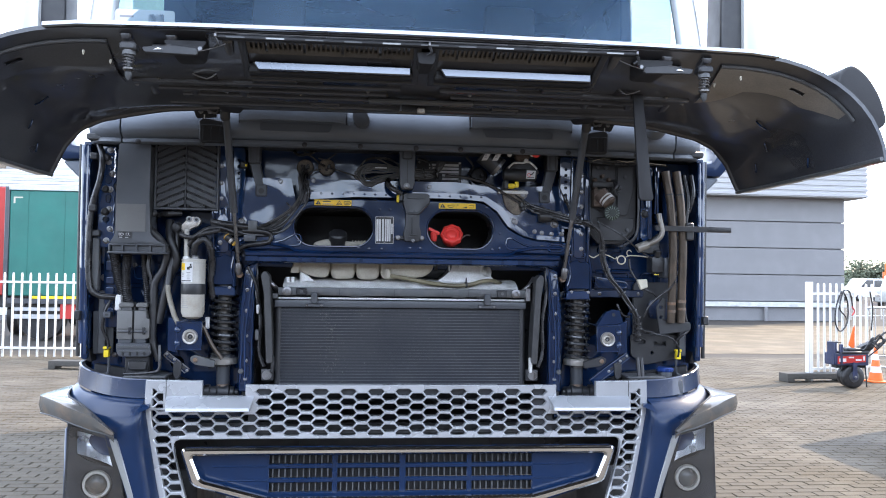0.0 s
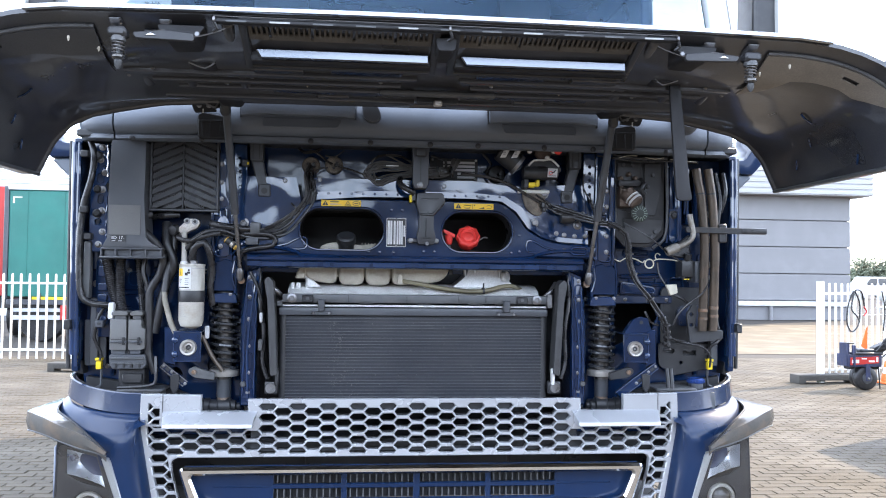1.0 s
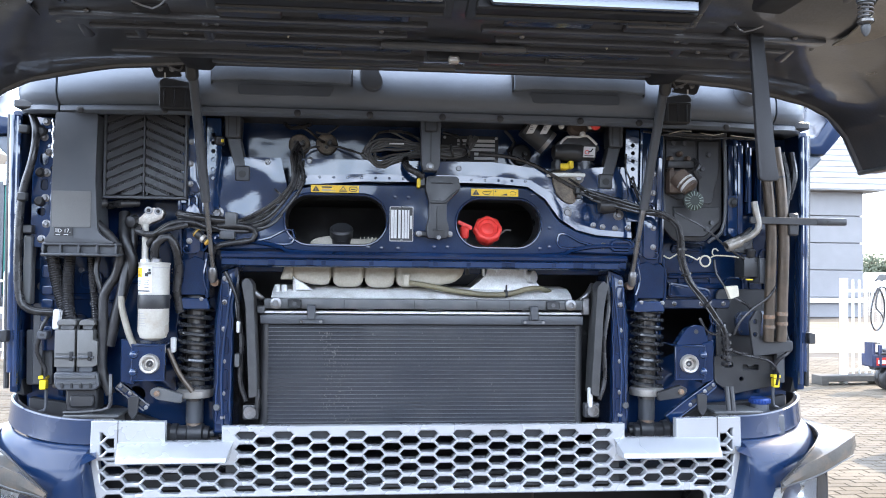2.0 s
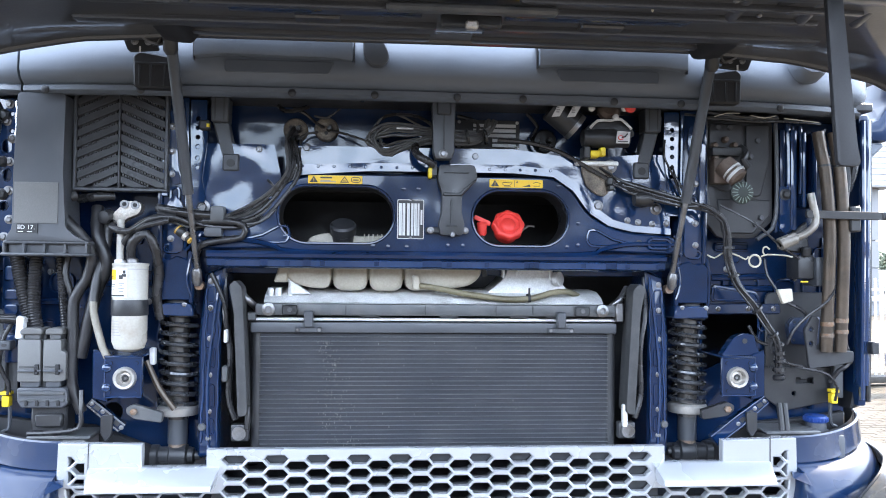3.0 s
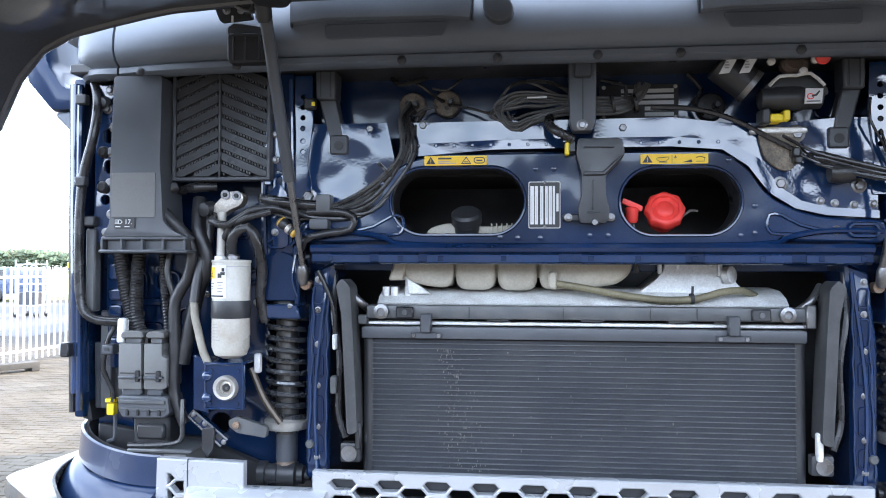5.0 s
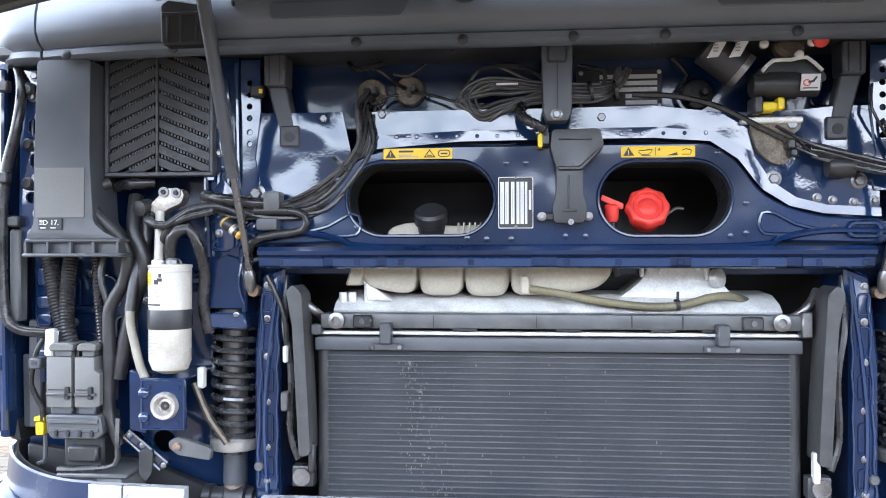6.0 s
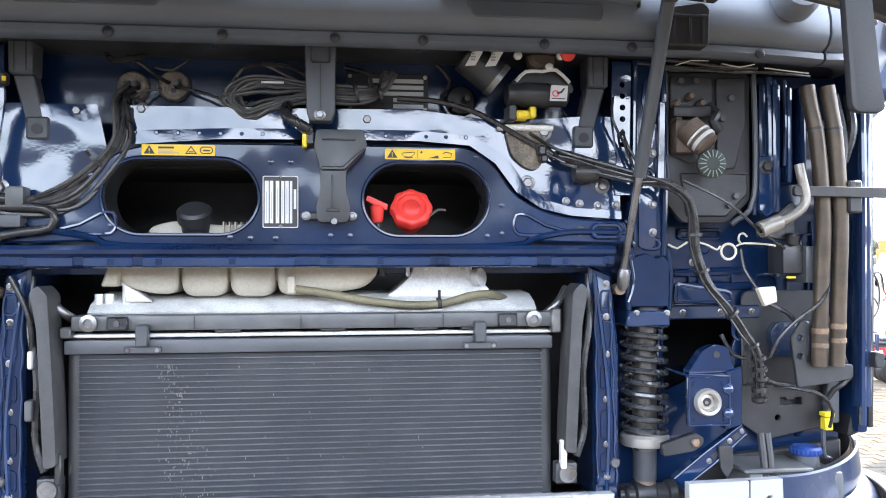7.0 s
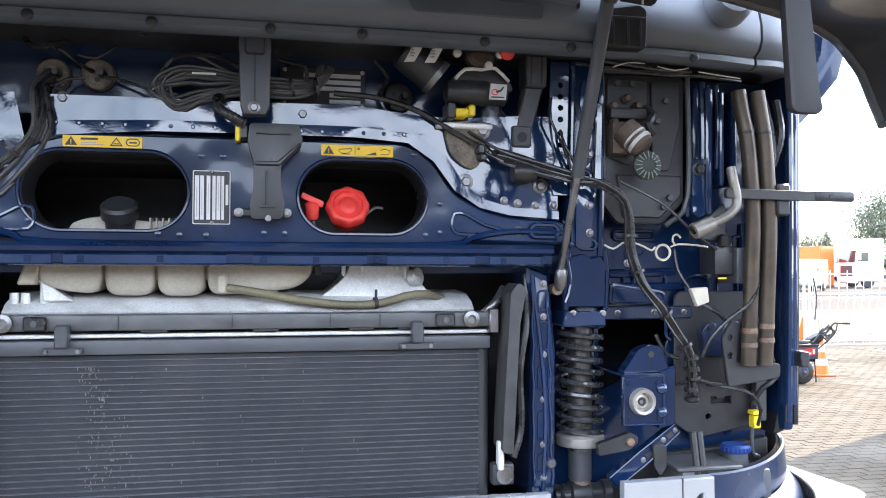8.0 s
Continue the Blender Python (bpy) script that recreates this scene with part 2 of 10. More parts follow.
def join(bm, other, m=None):
    me = bpy.data.meshes.new("tmp")
    other.to_mesh(me)
    other.free()
    if m is not None:
        me.transform(m)
    bm.from_mesh(me)
    bpy.data.meshes.remove(me)
    return bm


def bevel(bm, w, seg=1):
    if w > 0:
        es = [e for e in bm.edges if len(e.link_faces) == 2 and e.calc_face_angle(0) > 0.5]
        bmesh.ops.bevel(bm, geom=es, offset=w, segments=seg, affect="EDGES", profile=0.6, clamp_overlap=True)
    return bm


def box(x0, x1, y0, y1, z0, z1, bev=0.003, seg=1, bm=None, m=None):
    t = B()
    bmesh.ops.create_cube(t, size=1, matrix=Matrix.LocRotScale(((x0 + x1) / 2, (y0 + y1) / 2, (z0 + z1) / 2), None, (abs(x1 - x0), abs(y1 - y0), abs(z1 - z0))))
    bevel(t, bev, seg)
    return join(bm if bm is not None else B(), t, m)


def prism(pts, y0, y1, bev=0.002, seg=1, bm=None, m=None):
    """A polygon of (x, z) corners, given thickness from y0 back to y1."""
    t = B()
    f = t.faces.new([t.verts.new((x, y0, z)) for x, z in pts])
    r = bmesh.ops.extrude_face_region(t, geom=[f])
    bmesh.ops.translate(t, verts=[v for v in r["geom"] if isinstance(v, bmesh.types.BMVert)], vec=(0, y1 - y0, 0))
    bmesh.ops.recalc_face_normals(t, faces=t.faces)
    bevel(t, bev, seg)
    return join(bm if bm is not None else B(), t, m)


def cyl(p, q, r, r2=None, seg=16, bev=0.0, bm=None):
    t = B()
    p, q = Vector(p), Vector(q)
    d = q - p
    bmesh.ops.create_cone(t, cap_ends=True, segments=seg, radius1=r, radius2=r if r2 is None else r2, depth=d.length)
    if bev:
        bevel(t, bev)
    return join(bm if bm is not None else B(), t, Matrix.Translation((p + q) / 2) @ d.to_track_quat("Z", "Y").to_matrix().to_4x4())


def lathe(profile, origin, axis=(0, -1, 0), seg=24, bm=None):
    """A turned body: (radius, height along the axis) pairs."""
    t = B()
    rings = []
    for r, h in profile:
        rings.append([t.verts.new((max(r, 1e-5) * math.cos(a), max(r, 1e-5) * math.sin(a), h)) for a in (2 * math.pi * k / seg for k in range(seg))])
    for a, b in zip(rings, rings[1:]):
        for k in range(seg):
            t.faces.new((a[k], a[(k + 1) % seg], b[(k + 1) % seg], b[k]))
    t.faces.new(list(reversed(rings[0])))
    t.faces.new(rings[-1])
    bmesh.ops.recalc_face_normals(t, faces=t.faces)
    return join(bm if bm is not None else B(), t, Matrix.Translation(origin) @ Vector(axis).to_track_quat("Z", "Y").to_matrix().to_4x4())


def glide(pts, step):
    """A smooth line through the points, cut into short steps."""
    p = [Vector(q) for q in pts]
    if len(p) == 2:
        n = max(1, int((p[1] - p[0]).length / step))
        return [p[0].lerp(p[1], k / n) for k in range(n + 1)]
    p = [2 * p[0] - p[1]] + p + [2 * p[-1] - p[-2]]
    out = []
    for a, b, c, d in zip(p, p[1:], p[2:], p[3:]):
        n = max(2, int((c - b).length / step))
        for k in range(n):
            u = k / n
            out.append(0.5 * ((2 * b) + (c - a) * u + (2 * a - 5 * b + 4 * c - d) * u * u + (3 * b - a - 3 * c + d) * u ** 3))
    return out + [p[-2]]


def tube(pts, r, seg=8, step=0.02, ribs=0.0, bm=None, smooth=True):
    """A hose, pipe or cable along the points; ribs: how deep it is corrugated."""
    line = glide(pts, 0.0035 if ribs else step) if smooth else [Vector(q) for q in pts]
    t = bm if bm is not None else B()
    rings, up = [], None
    for i, c in enumerate(line):
        d = (line[min(i + 1, len(line) - 1)] - line[max(i - 1, 0)]).normalized()
        if up is None:
            up = d.orthogonal().normalized()
        up = (up - d * up.dot(d)).normalized()
        side = d.cross(up)
        rr = r - (ribs if ribs and i % 2 else 0)
        rings.append([t.verts.new(c + rr * (math.cos(a) * up + math.sin(a) * side)) for a in (2 * math.pi * k / seg for k in range(seg))])
    for a, b in zip(rings, rings[1:]):
        for k in range(seg):
            t.faces.new((a[k], a[(k + 1) % seg], b[(k + 1) % seg], b[k]))
    t.faces.new(list(reversed(rings[0])))
    t.faces.new(rings[-1])
    return t


def outline(pts, r=0.0, n=5):
    """A closed (x, z) outline with its corners rounded to the radius r."""
    if not r:
        return list(pts)
    out, k = [], len(pts)
    for i in range(k):
        a, b, c = Vector(pts[i - 1]), Vector(pts[i]), Vector(pts[(i + 1) % k])
        d = min(r, (a - b).length * 0.49, (c - b).length * 0.49)
        p, q = b + (a - b).normalized() * d, b + (c - b).normalized() * d
        for j in range(n + 1):
            u = j / n
            out.append(tuple((1 - u) ** 2 * p + 2 * u * (1 - u) * b + u * u * q))
    return out


def oval(cx, cz, w, h, n=10):
    """A slot with round ends: centre, width and height."""
    r = min(w, h) / 2
    pts = []
    for sx, sz, a0 in ((1, 1, 0), (-1, 1, 90), (-1, -1, 180), (1, -1, 270)):
        for j in range(n + 1):
            a = radians(a0 + 90 * j / n)
            pts.append((cx + sx * (w / 2 - r) + r * math.cos(a), cz + sz * (h / 2 - r) + r * math.sin(a)))
    return pts


def sheet(outer, holes, y0, y1, bev=0.0015, bm=None, m=None):
    """A plate of that (x, z) outline with real holes through it, from y0 back to y1."""
    cu = bpy.data.curves.new("tmp", "CURVE")
    cu.dimensions, cu.fill_mode, cu.extrude, cu.bevel_depth, cu.bevel_resolution = "2D", "BOTH", max(1e-4, (y1 - y0) / 2 - bev), bev, 0
    cu.offset = -bev
    for loop in [outer] + list(holes):
        sp = cu.splines.new("POLY")
        sp.points.add(len(loop) - 1)
        for p, (x, z) in zip(sp.points, loop):
            p.co = (x, z, 0, 1)
        sp.use_cyclic_u = True
    ob = bpy.data.objects.new("tmp", cu)
    me = bpy.data.meshes.new_from_object(ob)
    t = B()
    t.from_mesh(me)
    bpy.data.objects.remove(ob), bpy.data.curves.remove(cu), bpy.data.meshes.remove(me)
    bmesh.ops.remove_doubles(t, verts=t.verts, dist=1e-5)
    mm = Matrix(((1, 0, 0, 0), (0, 0, -1, (y0 + y1) / 2), (0, 1, 0, 0), (0, 0, 0, 1)))
    t.transform(mm)
    return join(bm if bm is not None else B(), t, m)


def bolt(x, y, z, r, parent, mat=None, label="", name="bolt", washer=True):
    """A hexagon bolt head with its washer, seen from the front."""
    b = B()
    if washer:
        lathe([(r * 1.5, 0), (r * 1.5, r * 0.25), (r * 1.2, r * 0.35)], (x, y, z), seg=16, bm=b)
    lathe([(r, 0), (r, r * 0.9), (r * 0.8, r * 1.05)], (x, y, z), seg=6, bm=b)
    return part(name, b, mat or STEEL, parent, label)


def bars(x0, x1, z0, z1, y, rows, mat, parent, seed=1, name="print_bar", fill=0.55, vertical=False):
    """Unreadable print: plain bars in rows on a sticker."""
    rnd = random.Random(seed)
    b = B()
    n = rows
    for i in range(n):
        if vertical:
            a = x0 + (x1 - x0) * (i + 0.2) / n
            c = a + (x1 - x0) / n * fill
            box(a, c, y - 0.0006, y, z0, z0 + (z1 - z0) * rnd.uniform(0.75, 1), 0, bm=b)
        else:
            a = z1 - (z1 - z0) * (i + 0.2) / n
            c = a - (z1 - z0) / n * fill
            box(x0, x0 + (x1 - x0) * rnd.uniform(0.55, 1), y - 0.0006, y, c, a, 0, bm=b)
    return part(name, b, mat, parent)

# ---- ground ----
SLABS = material("concrete_block_paving", (0.052, 0.040, 0.0245), 0.85, 0.0, 0.18, 0.5, 0.25, 60, 0.35, 90, (0.18, 0.155, 0.12), 0.35, random_tint=0.13)
JOINTS = material("joint_sand", (0.030, 0.024, 0.018), 0.95, 0.0, 0.25, 1.5, 0.3, 90, 0.3, 120)
TARMAC = material("yard_tarmac", (0.085, 0.085, 0.09), 0.9, 0.0, 0.2, 0.3, 0.25, 40, 0.3, 80)
SAND = material("sandy_ground", (0.098, 0.076, 0.048), 0.95, 0.0, 0.2, 0.4, 0.2, 30, 0.3, 60, (0.26, 0.21, 0.145), 0.4)
GRASS = material("far_grass", (0.12, 0.13, 0.05), 0.95, 0.0, 0.3, 0.15, 0.3, 8, 0.2, 20, (0.30, 0.26, 0.12), 0.5)


def ground_sheet():
    b = B()
    bmesh.ops.create_grid(b, x_segments=8, y_segments=8, size=1200)
    ob = part("ground", b, JOINTS, None)
    ob.location.z = -0.012
    return tagged(ob, "sandy joints and bare ground under the yard paving", "ground", kind="structure")


ground_sheet()


def ground_patch(name, pts, z, mat, label):
    b = B()
    b.faces.new([b.verts.new((x, y, z)) for x, y in pts])
    bmesh.ops.recalc_face_normals(b, faces=b.faces)
    if b.faces[:][0].normal.z < 0:
        bmesh.ops.reverse_faces(b, faces=b.faces)
    return tagged(part(name, b, mat, None), label, "ground", kind="structure")


ground_patch("road", [(-130, 16.5), (-11.5, 15.6), (-11.5, 31), (-130, 34)], -0.004, TARMAC, "grey tarmac lane behind the yard fence")
ground_patch("sandy_strip", [(6.0, 14.2), (70, 14.2), (70, 25.5), (6.0, 25.5)], -0.004, SAND, "pale sandy strip beside the hall")
ground_patch("verge", [(-600, 34), (-22, 31.5), (-22, 400), (-600, 400)], -0.003, GRASS, "dry grass field beyond the lane")

# ---- the truck ----
truck = thing("truck", "navy blue heavy truck with its front lid open over the bay", "truck")


def bulge(x, k=0.10, w=1.2, p=5):
    return k * (abs(x) / w) ** p


def swept(profile, x0, x1, n, curve, mat, name, parent, label="", close=True):
    """A moulding: the (y, z) profile carried across from x0 to x1 along the curve."""
    b = B()
    rows = []
    for i in range(n + 1):
        x = x0 + (x1 - x0) * i / n
        rows.append([b.verts.new((x, y + curve(x), z)) for y, z in profile])
    k = len(profile)
    for a, c in zip(rows, rows[1:]):
        for j in range(k if close else k - 1):
            b.faces.new((a[j], c[j], c[(j + 1) % k], a[(j + 1) % k]))
    if close:
        b.faces.new(rows[0])
        b.faces.new(rows[-1])
    bmesh.ops.recalc_face_normals(b, faces=b.faces)
    return part(name, b, mat, parent, label)


# cab shell: doors, rear, roof, windscreen
def cab():
    body = B()
    for s in (-1, 1):
        box(s * 1.20, s * 1.245, 0.34, 2.25, 0.95, 2.22, 0.012, 2, bm=body)
        box(s * 1.17, s * 1.235, 1.05, 2.25, 2.22, 3.2, 0.01, bm=body)
        box(s * 1.16, s * 1.235, 0.44, 2.05, 3.05, 3.2, 0.01, bm=body)
    box(-1.2, 1.2, 2.2, 2.25, 0.95, 3.2, 0.005, bm=body)
    part("cab_body", body, BLUE, truck)
    roof = B()
    prof = [(0.40, 3.12), (0.34, 3.16), (0.55, 3.65), (0.9, 3.86), (2.25, 3.90), (2.25, 3.2), (0.6, 3.17)]
    rows = []
    for x in (-1.24, -1.15, 0, 1.15, 1.24):
        q = 0.04 if abs(x) > 1.2 else 0
        rows.append([roof.verts.new((x, y + q, z - q)) for y, z in prof])
    for a, c in zip(rows, rows[1:]):
        for j in range(len(prof)):
            roof.faces.new((a[j], c[j], c[(j + 1) % len(prof)], a[(j + 1) % len(prof)]))
    roof.faces.new(rows[0]), roof.faces.new(rows[-1])
    bmesh.ops.recalc_face_normals(roof, faces=roof.faces)
    part("roof", roof, BLUE, truck, "navy blue high roof")
    for s in (-1, 1):
        # windscreen pillar, its pale paint standing in for the light that catches it
        t = B()
        tube([(s * 1.20, 0.14, 2.16), (s * 1.195, 0.22, 2.6), (s * 1.18, 0.40, 3.16)], 0.05, 10, bm=t)
        part("windscreen_pillar", t, PALEMET, truck, "windscreen pillar, coloured pale for the light on it")
        g = B()
        face = [g.verts.new((s * 1.208, y, z)) for y, z in ((0.44, 2.2), (0.44, 3.06), (1.06, 3.06), (1.06, 2.2))]
        g.faces.new(face if s > 0 else face[::-1])
        g.normal_update()
        if g.faces[:][0].normal.x * s > 0:
            bmesh.ops.reverse_faces(g, faces=g.faces[:])
        pane = part("door_window", g, SIDEGLASS, truck, "clear side window glass")
        pane.visible_shadow = False
        door_edge = box(s * 1.21, s * 1.25, 0.325, 0.34, 1.25, 2.2, 0.004)
        part("door_seal", door_edge, RUBBER, truck)
    scr = B()
    rows = []
    for i in range(25):
        x = -1.17 + 2.34 * i / 24
        dy = 0.10 * (abs(x) / 1.16) ** 4
        rows.append([scr.verts.new((x, y + dy, z)) for y, z in ((0.02, 2.18), (0.10, 2.5), (0.2, 2.85), (0.30, 3.16))])
    for a, c in zip(rows, rows[1:]):
        for j in range(3):
            scr.faces.new((a[j], c[j], c[j + 1], a[j + 1]))
    bmesh.ops.recalc_face_normals(scr, faces=scr.faces)
    w = part("windscreen", scr, SCREEN, truck, "tinted curved windscreen with a painted sky-blue sheen")
    w.visible_shadow = False
    # inside of the cab
    dash = B()
    box(-1.14, 1.14, 0.30, 0.85, 1.9, 2.32, 0.05, 2, bm=dash)
    part("dashboard", dash, CABIN, truck, "dark dashboard behind the windscreen")
    for x in (-0.62, 0.62):
        seat = B()
        box(x - 0.27, x + 0.27, 1.2, 1.36, 2.1, 2.85, 0.06, 2, bm=seat)
        box(x - 0.14, x + 0.14, 1.24, 1.34, 2.87, 3.05, 0.04, 2, bm=seat)
        part("cab_seat", seat, CABIN, truck, "dark driver cab seat")
    liner = box(-1.18, 1.18, 2.14, 2.19, 1.9, 3.15, 0.01)
    part("cab_rear_lining", liner, CABIN, truck)
    floor_ = box(-1.18, 1.18, 0.32, 2.18, 1.84, 1.9, 0.01)
    part("cab_floor", floor_, CABIN, truck)
    # card standing behind the screen
    card = part("dashboard_card", prism(outline([(-1.165, 2.540), (-0.92, 2.540), (-0.92, 2.608), (-1.145, 2.608)], 0.012, 3), 0.200, 0.203, 0), PAPER, truck, "white card with a printed strip and bar code")
    part("card_stripe", box(-1.165, -0.92, 0.197, 0.1995, 2.537, 2.543, 0), BLUECAP, card)
    bars(-1.02, -0.96, 2.558, 2.595, 0.1995, 14, INK, card, 3, "code_bar", 0.5, True)
    bars(-1.13, -1.05, 2.572, 2.586, 0.1995, 1, GREYINK, card, 4)
    leaf = part("green_leaflet", prism([(-1.09, 2.60), (-0.97, 2.60), (-0.97, 2.82), (-1.09, 2.82)], 0.235, 0.237, 0), material("pale_green_paper", (0.45, 0.62, 0.48), 0.6), truck, "pale green leaflet standing behind the windscreen")
    return leaf


cab()


def mirror(s):
    """Tall door mirror housing on a painted arm."""
    b = B()
    prism(outline([(s * 1.34, 2.36), (s * 1.51, 2.36), (s * 1.49, 3.15), (s * 1.355, 3.15)], 0.05, 4), 0.22, 0.38, 0.03, 3, bm=b)
    h = part("door_mirror", b, BLACK, truck, "tall black door mirror housing")
    part("mirror_cover", prism(outline([(s * 1.435, 2.38), (s * 1.517, 2.38), (s * 1.497, 3.13), (s * 1.43, 3.13)], 0.03, 4), 0.195, 0.30, 0.02, 2), PALEMET, h, "pale metallic mirror cover")
    arm = B()
    prism([(s * 1.235, 2.01), (s * 1.335, 2.005), (s * 1.40, 2.08), (s * 1.43, 2.18), (s * 1.43, 2.30), (s * 1.36, 2.26), (s * 1.345, 2.13), (s * 1.30, 2.068), (s * 1.235, 2.06)], 0.20, 0.40, 0.018, 2, bm=arm)
    box(s * 1.37, s * 1.43, 0.22, 0.34, 2.22, 2.42, 0.02, 2, bm=arm)
    arm = part("mirror_arm", arm, BLUE, h, "navy blue painted mirror arm")
    part("arm_underside", prism([(s * 1.235, 1.905), (s * 1.325, 1.992), (s * 1.332, 2.003), (s * 1.235, 2.008)], 0.21, 0.39, 0.006), COWL, h, "grey underside of the mirror arm")


for s in (-1, 1):
    mirror(s)

# cowl under the windscreen
cowl_prof = [(0.02, 2.050), (-0.012, 2.050), (-0.022, 2.056), (-0.022, 2.068), (-0.016, 2.072), (-0.026, 2.078), (-0.036, 2.084), (-0.042, 2.096), (-0.046, 2.104),
             (-0.044, 2.14), (-0.032, 2.18), (-0.012, 2.215), (0.03, 2.245), (0.06, 2.245), (0.06, 2.06)]
cowl = swept(cowl_prof, -1.06, 1.06, 48, bulge, COWL, "cowl", truck, "charcoal plastic cowl panel under the windscreen")
for s in (-1, 1):
    b = B()
    rows = []
    for i in range(17):
        a = radians(90 * i / 16)
        x, dy = 1.066 + 0.15 * math.sin(a), 0.054 + 0.16 * (1 - math.cos(a))
        rows.append([b.verts.new((s * (x + (0.0 if y < 0.02 else -0.02) * math.sin(a)), y + dy, z + 0.012 * i / 16)) for y, z in cowl_prof])
    k = len(cowl_prof)
    for a, c in zip(rows, rows[1:]):
        for j in range(k):
            b.faces.new((a[j], c[j], c[(j + 1) % k], a[(j + 1) % k]))
    b.faces.new(rows[0]), b.faces.new(rows[-1])
    bmesh.ops.recalc_face_normals(b, faces=b.faces)
    part("cowl_corner", b, COWL, cowl)
    # raised grab handle with a pocket below it, the pocket's shade painted in
    t = B()
    prism(outline([(s * 0.235, 2.132), (s * 0.285, 2.137), (s * 0.545, 2.140), (s * 0.622, 2.132), (s * 0.622, 2.176), (s * 0.60, 2.188), (s * 0.25, 2.188), (s * 0.235, 2.18)], 0.004, 2), -0.066, 0.0, 0.004, 2, bm=t)
    part("grab_handle", t, COWL, cowl)
    part("handle_pocket", prism(outline([(s * 0.295, 2.100), (s * 0.55, 2.100), (s * 0.55, 2.131), (s * 0.28, 2.131)], 0.008, 3), -0.049, -0.02, 0.003), POCKET, cowl)
    part("handle_seam", box(s * 0.6235, s * 0.6265, -0.052, -0.02, 2.128, 2.196, 0), INK, cowl)
    part("handle_seam", box(s * 0.2305, s * 0.2335, -0.052, -0.02, 2.130, 2.19, 0), INK, cowl)
part("washer_cap", lathe([(0.050, 0), (0.050, 0.03), (0.040, 0.045), (0.015, 0.05)], (0.965, -0.005, 2.165), (0, -0.95, 0.3), 24), COWL, cowl, "round plastic cap")
part("wiper_pivot_cover", prism(outline([(-0.212, 2.20), (-0.168, 2.20), (-0.142, 2.145), (-0.155, 2.122), (-0.185, 2.118), (-0.208, 2.14)], 0.018, 4), -0.072, 0.0, 0.012, 3), DUCT, cowl, "drop-shaped cover")
for x in (-1.0, -0.76, -0.387, -0.18, 0.03, 0.20, 0.44, 0.62, 0.9):
    part("clip", lathe([(0.010, 0), (0.010, 0.004), (0.006, 0.006)], (x, -0.022 + bulge(x), 2.056), seg=12), BLACK, cowl)

# ---- open lid ----
REAR_Z = ((0.0, 2.178), (0.6, 2.176), (0.88, 2.158), (1.0, 2.135), (1.1, 2.112), (1.17, 2.076), (1.22, 2.016), (1.25, 1.952), (1.29, 1.868))


def lid_dip(v):
    """The inside of the lid sags between its rear and its front edge."""
    a, b = min(1.0, v / 0.35), min(1.0, (1 - v) / 0.25)
    return 0.056 * a * a * (3 - 2 * a) * b * b * (3 - 2 * b)


def lid_place(u, v, lift=0.0):
    """u across (-1 to 1, ears at the ends), v from the rear edge to the front edge."""
    s, a = (1 if u >= 0 else -1), abs(u)
    q = max(0.0, (a - 0.68) / 0.32)
    t = radians(90) * q
    x = a / 0.68 * 0.88 if a < 0.68 else 0.88 + (0.39 + 0.075 * v) * math.sin(t) ** 0.9
    xr = min(x, 0.88 + 0.39 * math.sin(t) ** 0.9)
    rear_z = next(z0 + (z1 - z0) * (xr - x0) / (x1 - x0) for (x0, z0), (x1, z1) in zip(REAR_Z, REAR_Z[1:]) if xr <= x1)
    front_z = 2.225 - 0.30 * (1 - math.cos(t)) ** 1.05
    rear = -0.10
    front = -0.88 + 0.03 * (x / 0.9) ** 2 - 0.06 * q
    return Vector((s * (x + lift * math.sin(t)), rear + (front - rear) * v, rear_z + (front_z - rear_z) * v - lid_dip(v) * (1 - q) ** 0.7 + lift * math.cos(t)))


def lid():
    nu, nv = 72, 14
    b = B()
    low = [[b.verts.new(lid_place(-1 + 2 * i / nu, j / nv)) for j in range(nv + 1)] for i in range(nu + 1)]
    top = [[b.verts.new(lid_place(-1 + 2 * i / nu, j / nv, 0.045 - 0.034 * (j / nv) ** 2)) for j in range(nv + 1)] for i in range(nu + 1)]
    for i in range(nu):
        for j in range(nv):
            b.faces.new((low[i][j], low[i][j + 1], low[i + 1][j + 1], low[i + 1][j]))
            b.faces.new((top[i][j], top[i + 1][j], top[i + 1][j + 1], top[i][j + 1]))
        for j in (0, nv):
            b.faces.new((low[i][j], low[i + 1][j], top[i + 1][j], top[i][j]))
    for j in range(nv):
        for i in (0, nu):
            b.faces.new((low[i][j], low[i][j + 1], top[i][j + 1], top[i][j]))
    bmesh.ops.recalc_face_normals(b, faces=b.faces)
    ob = part("front_lid", b, DARKBLUE, truck, "raised front lid with a dark ribbed inside")
    return ob


front_lid = lid()
strip = B()
rows = []
for i in range(41):
    p = lid_place(-0.737 + 1.474 * i / 40, 1.0)
    rows.append([strip.verts.new(p + Vector((0, dy, dz))) for dy, dz in ((-0.010, 0.003), (-0.017, 0.006), (-0.017, 0.015), (-0.008, 0.019), (0.0, 0.010))])
for a, c in zip(rows, rows[1:]):
    for j in range(5):
        strip.faces.new((a[j], c[j], c[(j + 1) % 5], a[(j + 1) % 5]))
strip.faces.new(rows[0]), strip.faces.new(rows[-1])
bmesh.ops.recalc_face_normals(strip, faces=strip.faces)
part("chrome_strip", strip, STRIP, front_lid, "bright metal strip along the lid edge")


def lid_floor(x, y):
    v = min(1.0, max(0.0, (y + 0.10) / -0.78))
    return 2.178 + 0.047 * v - lid_dip(v)


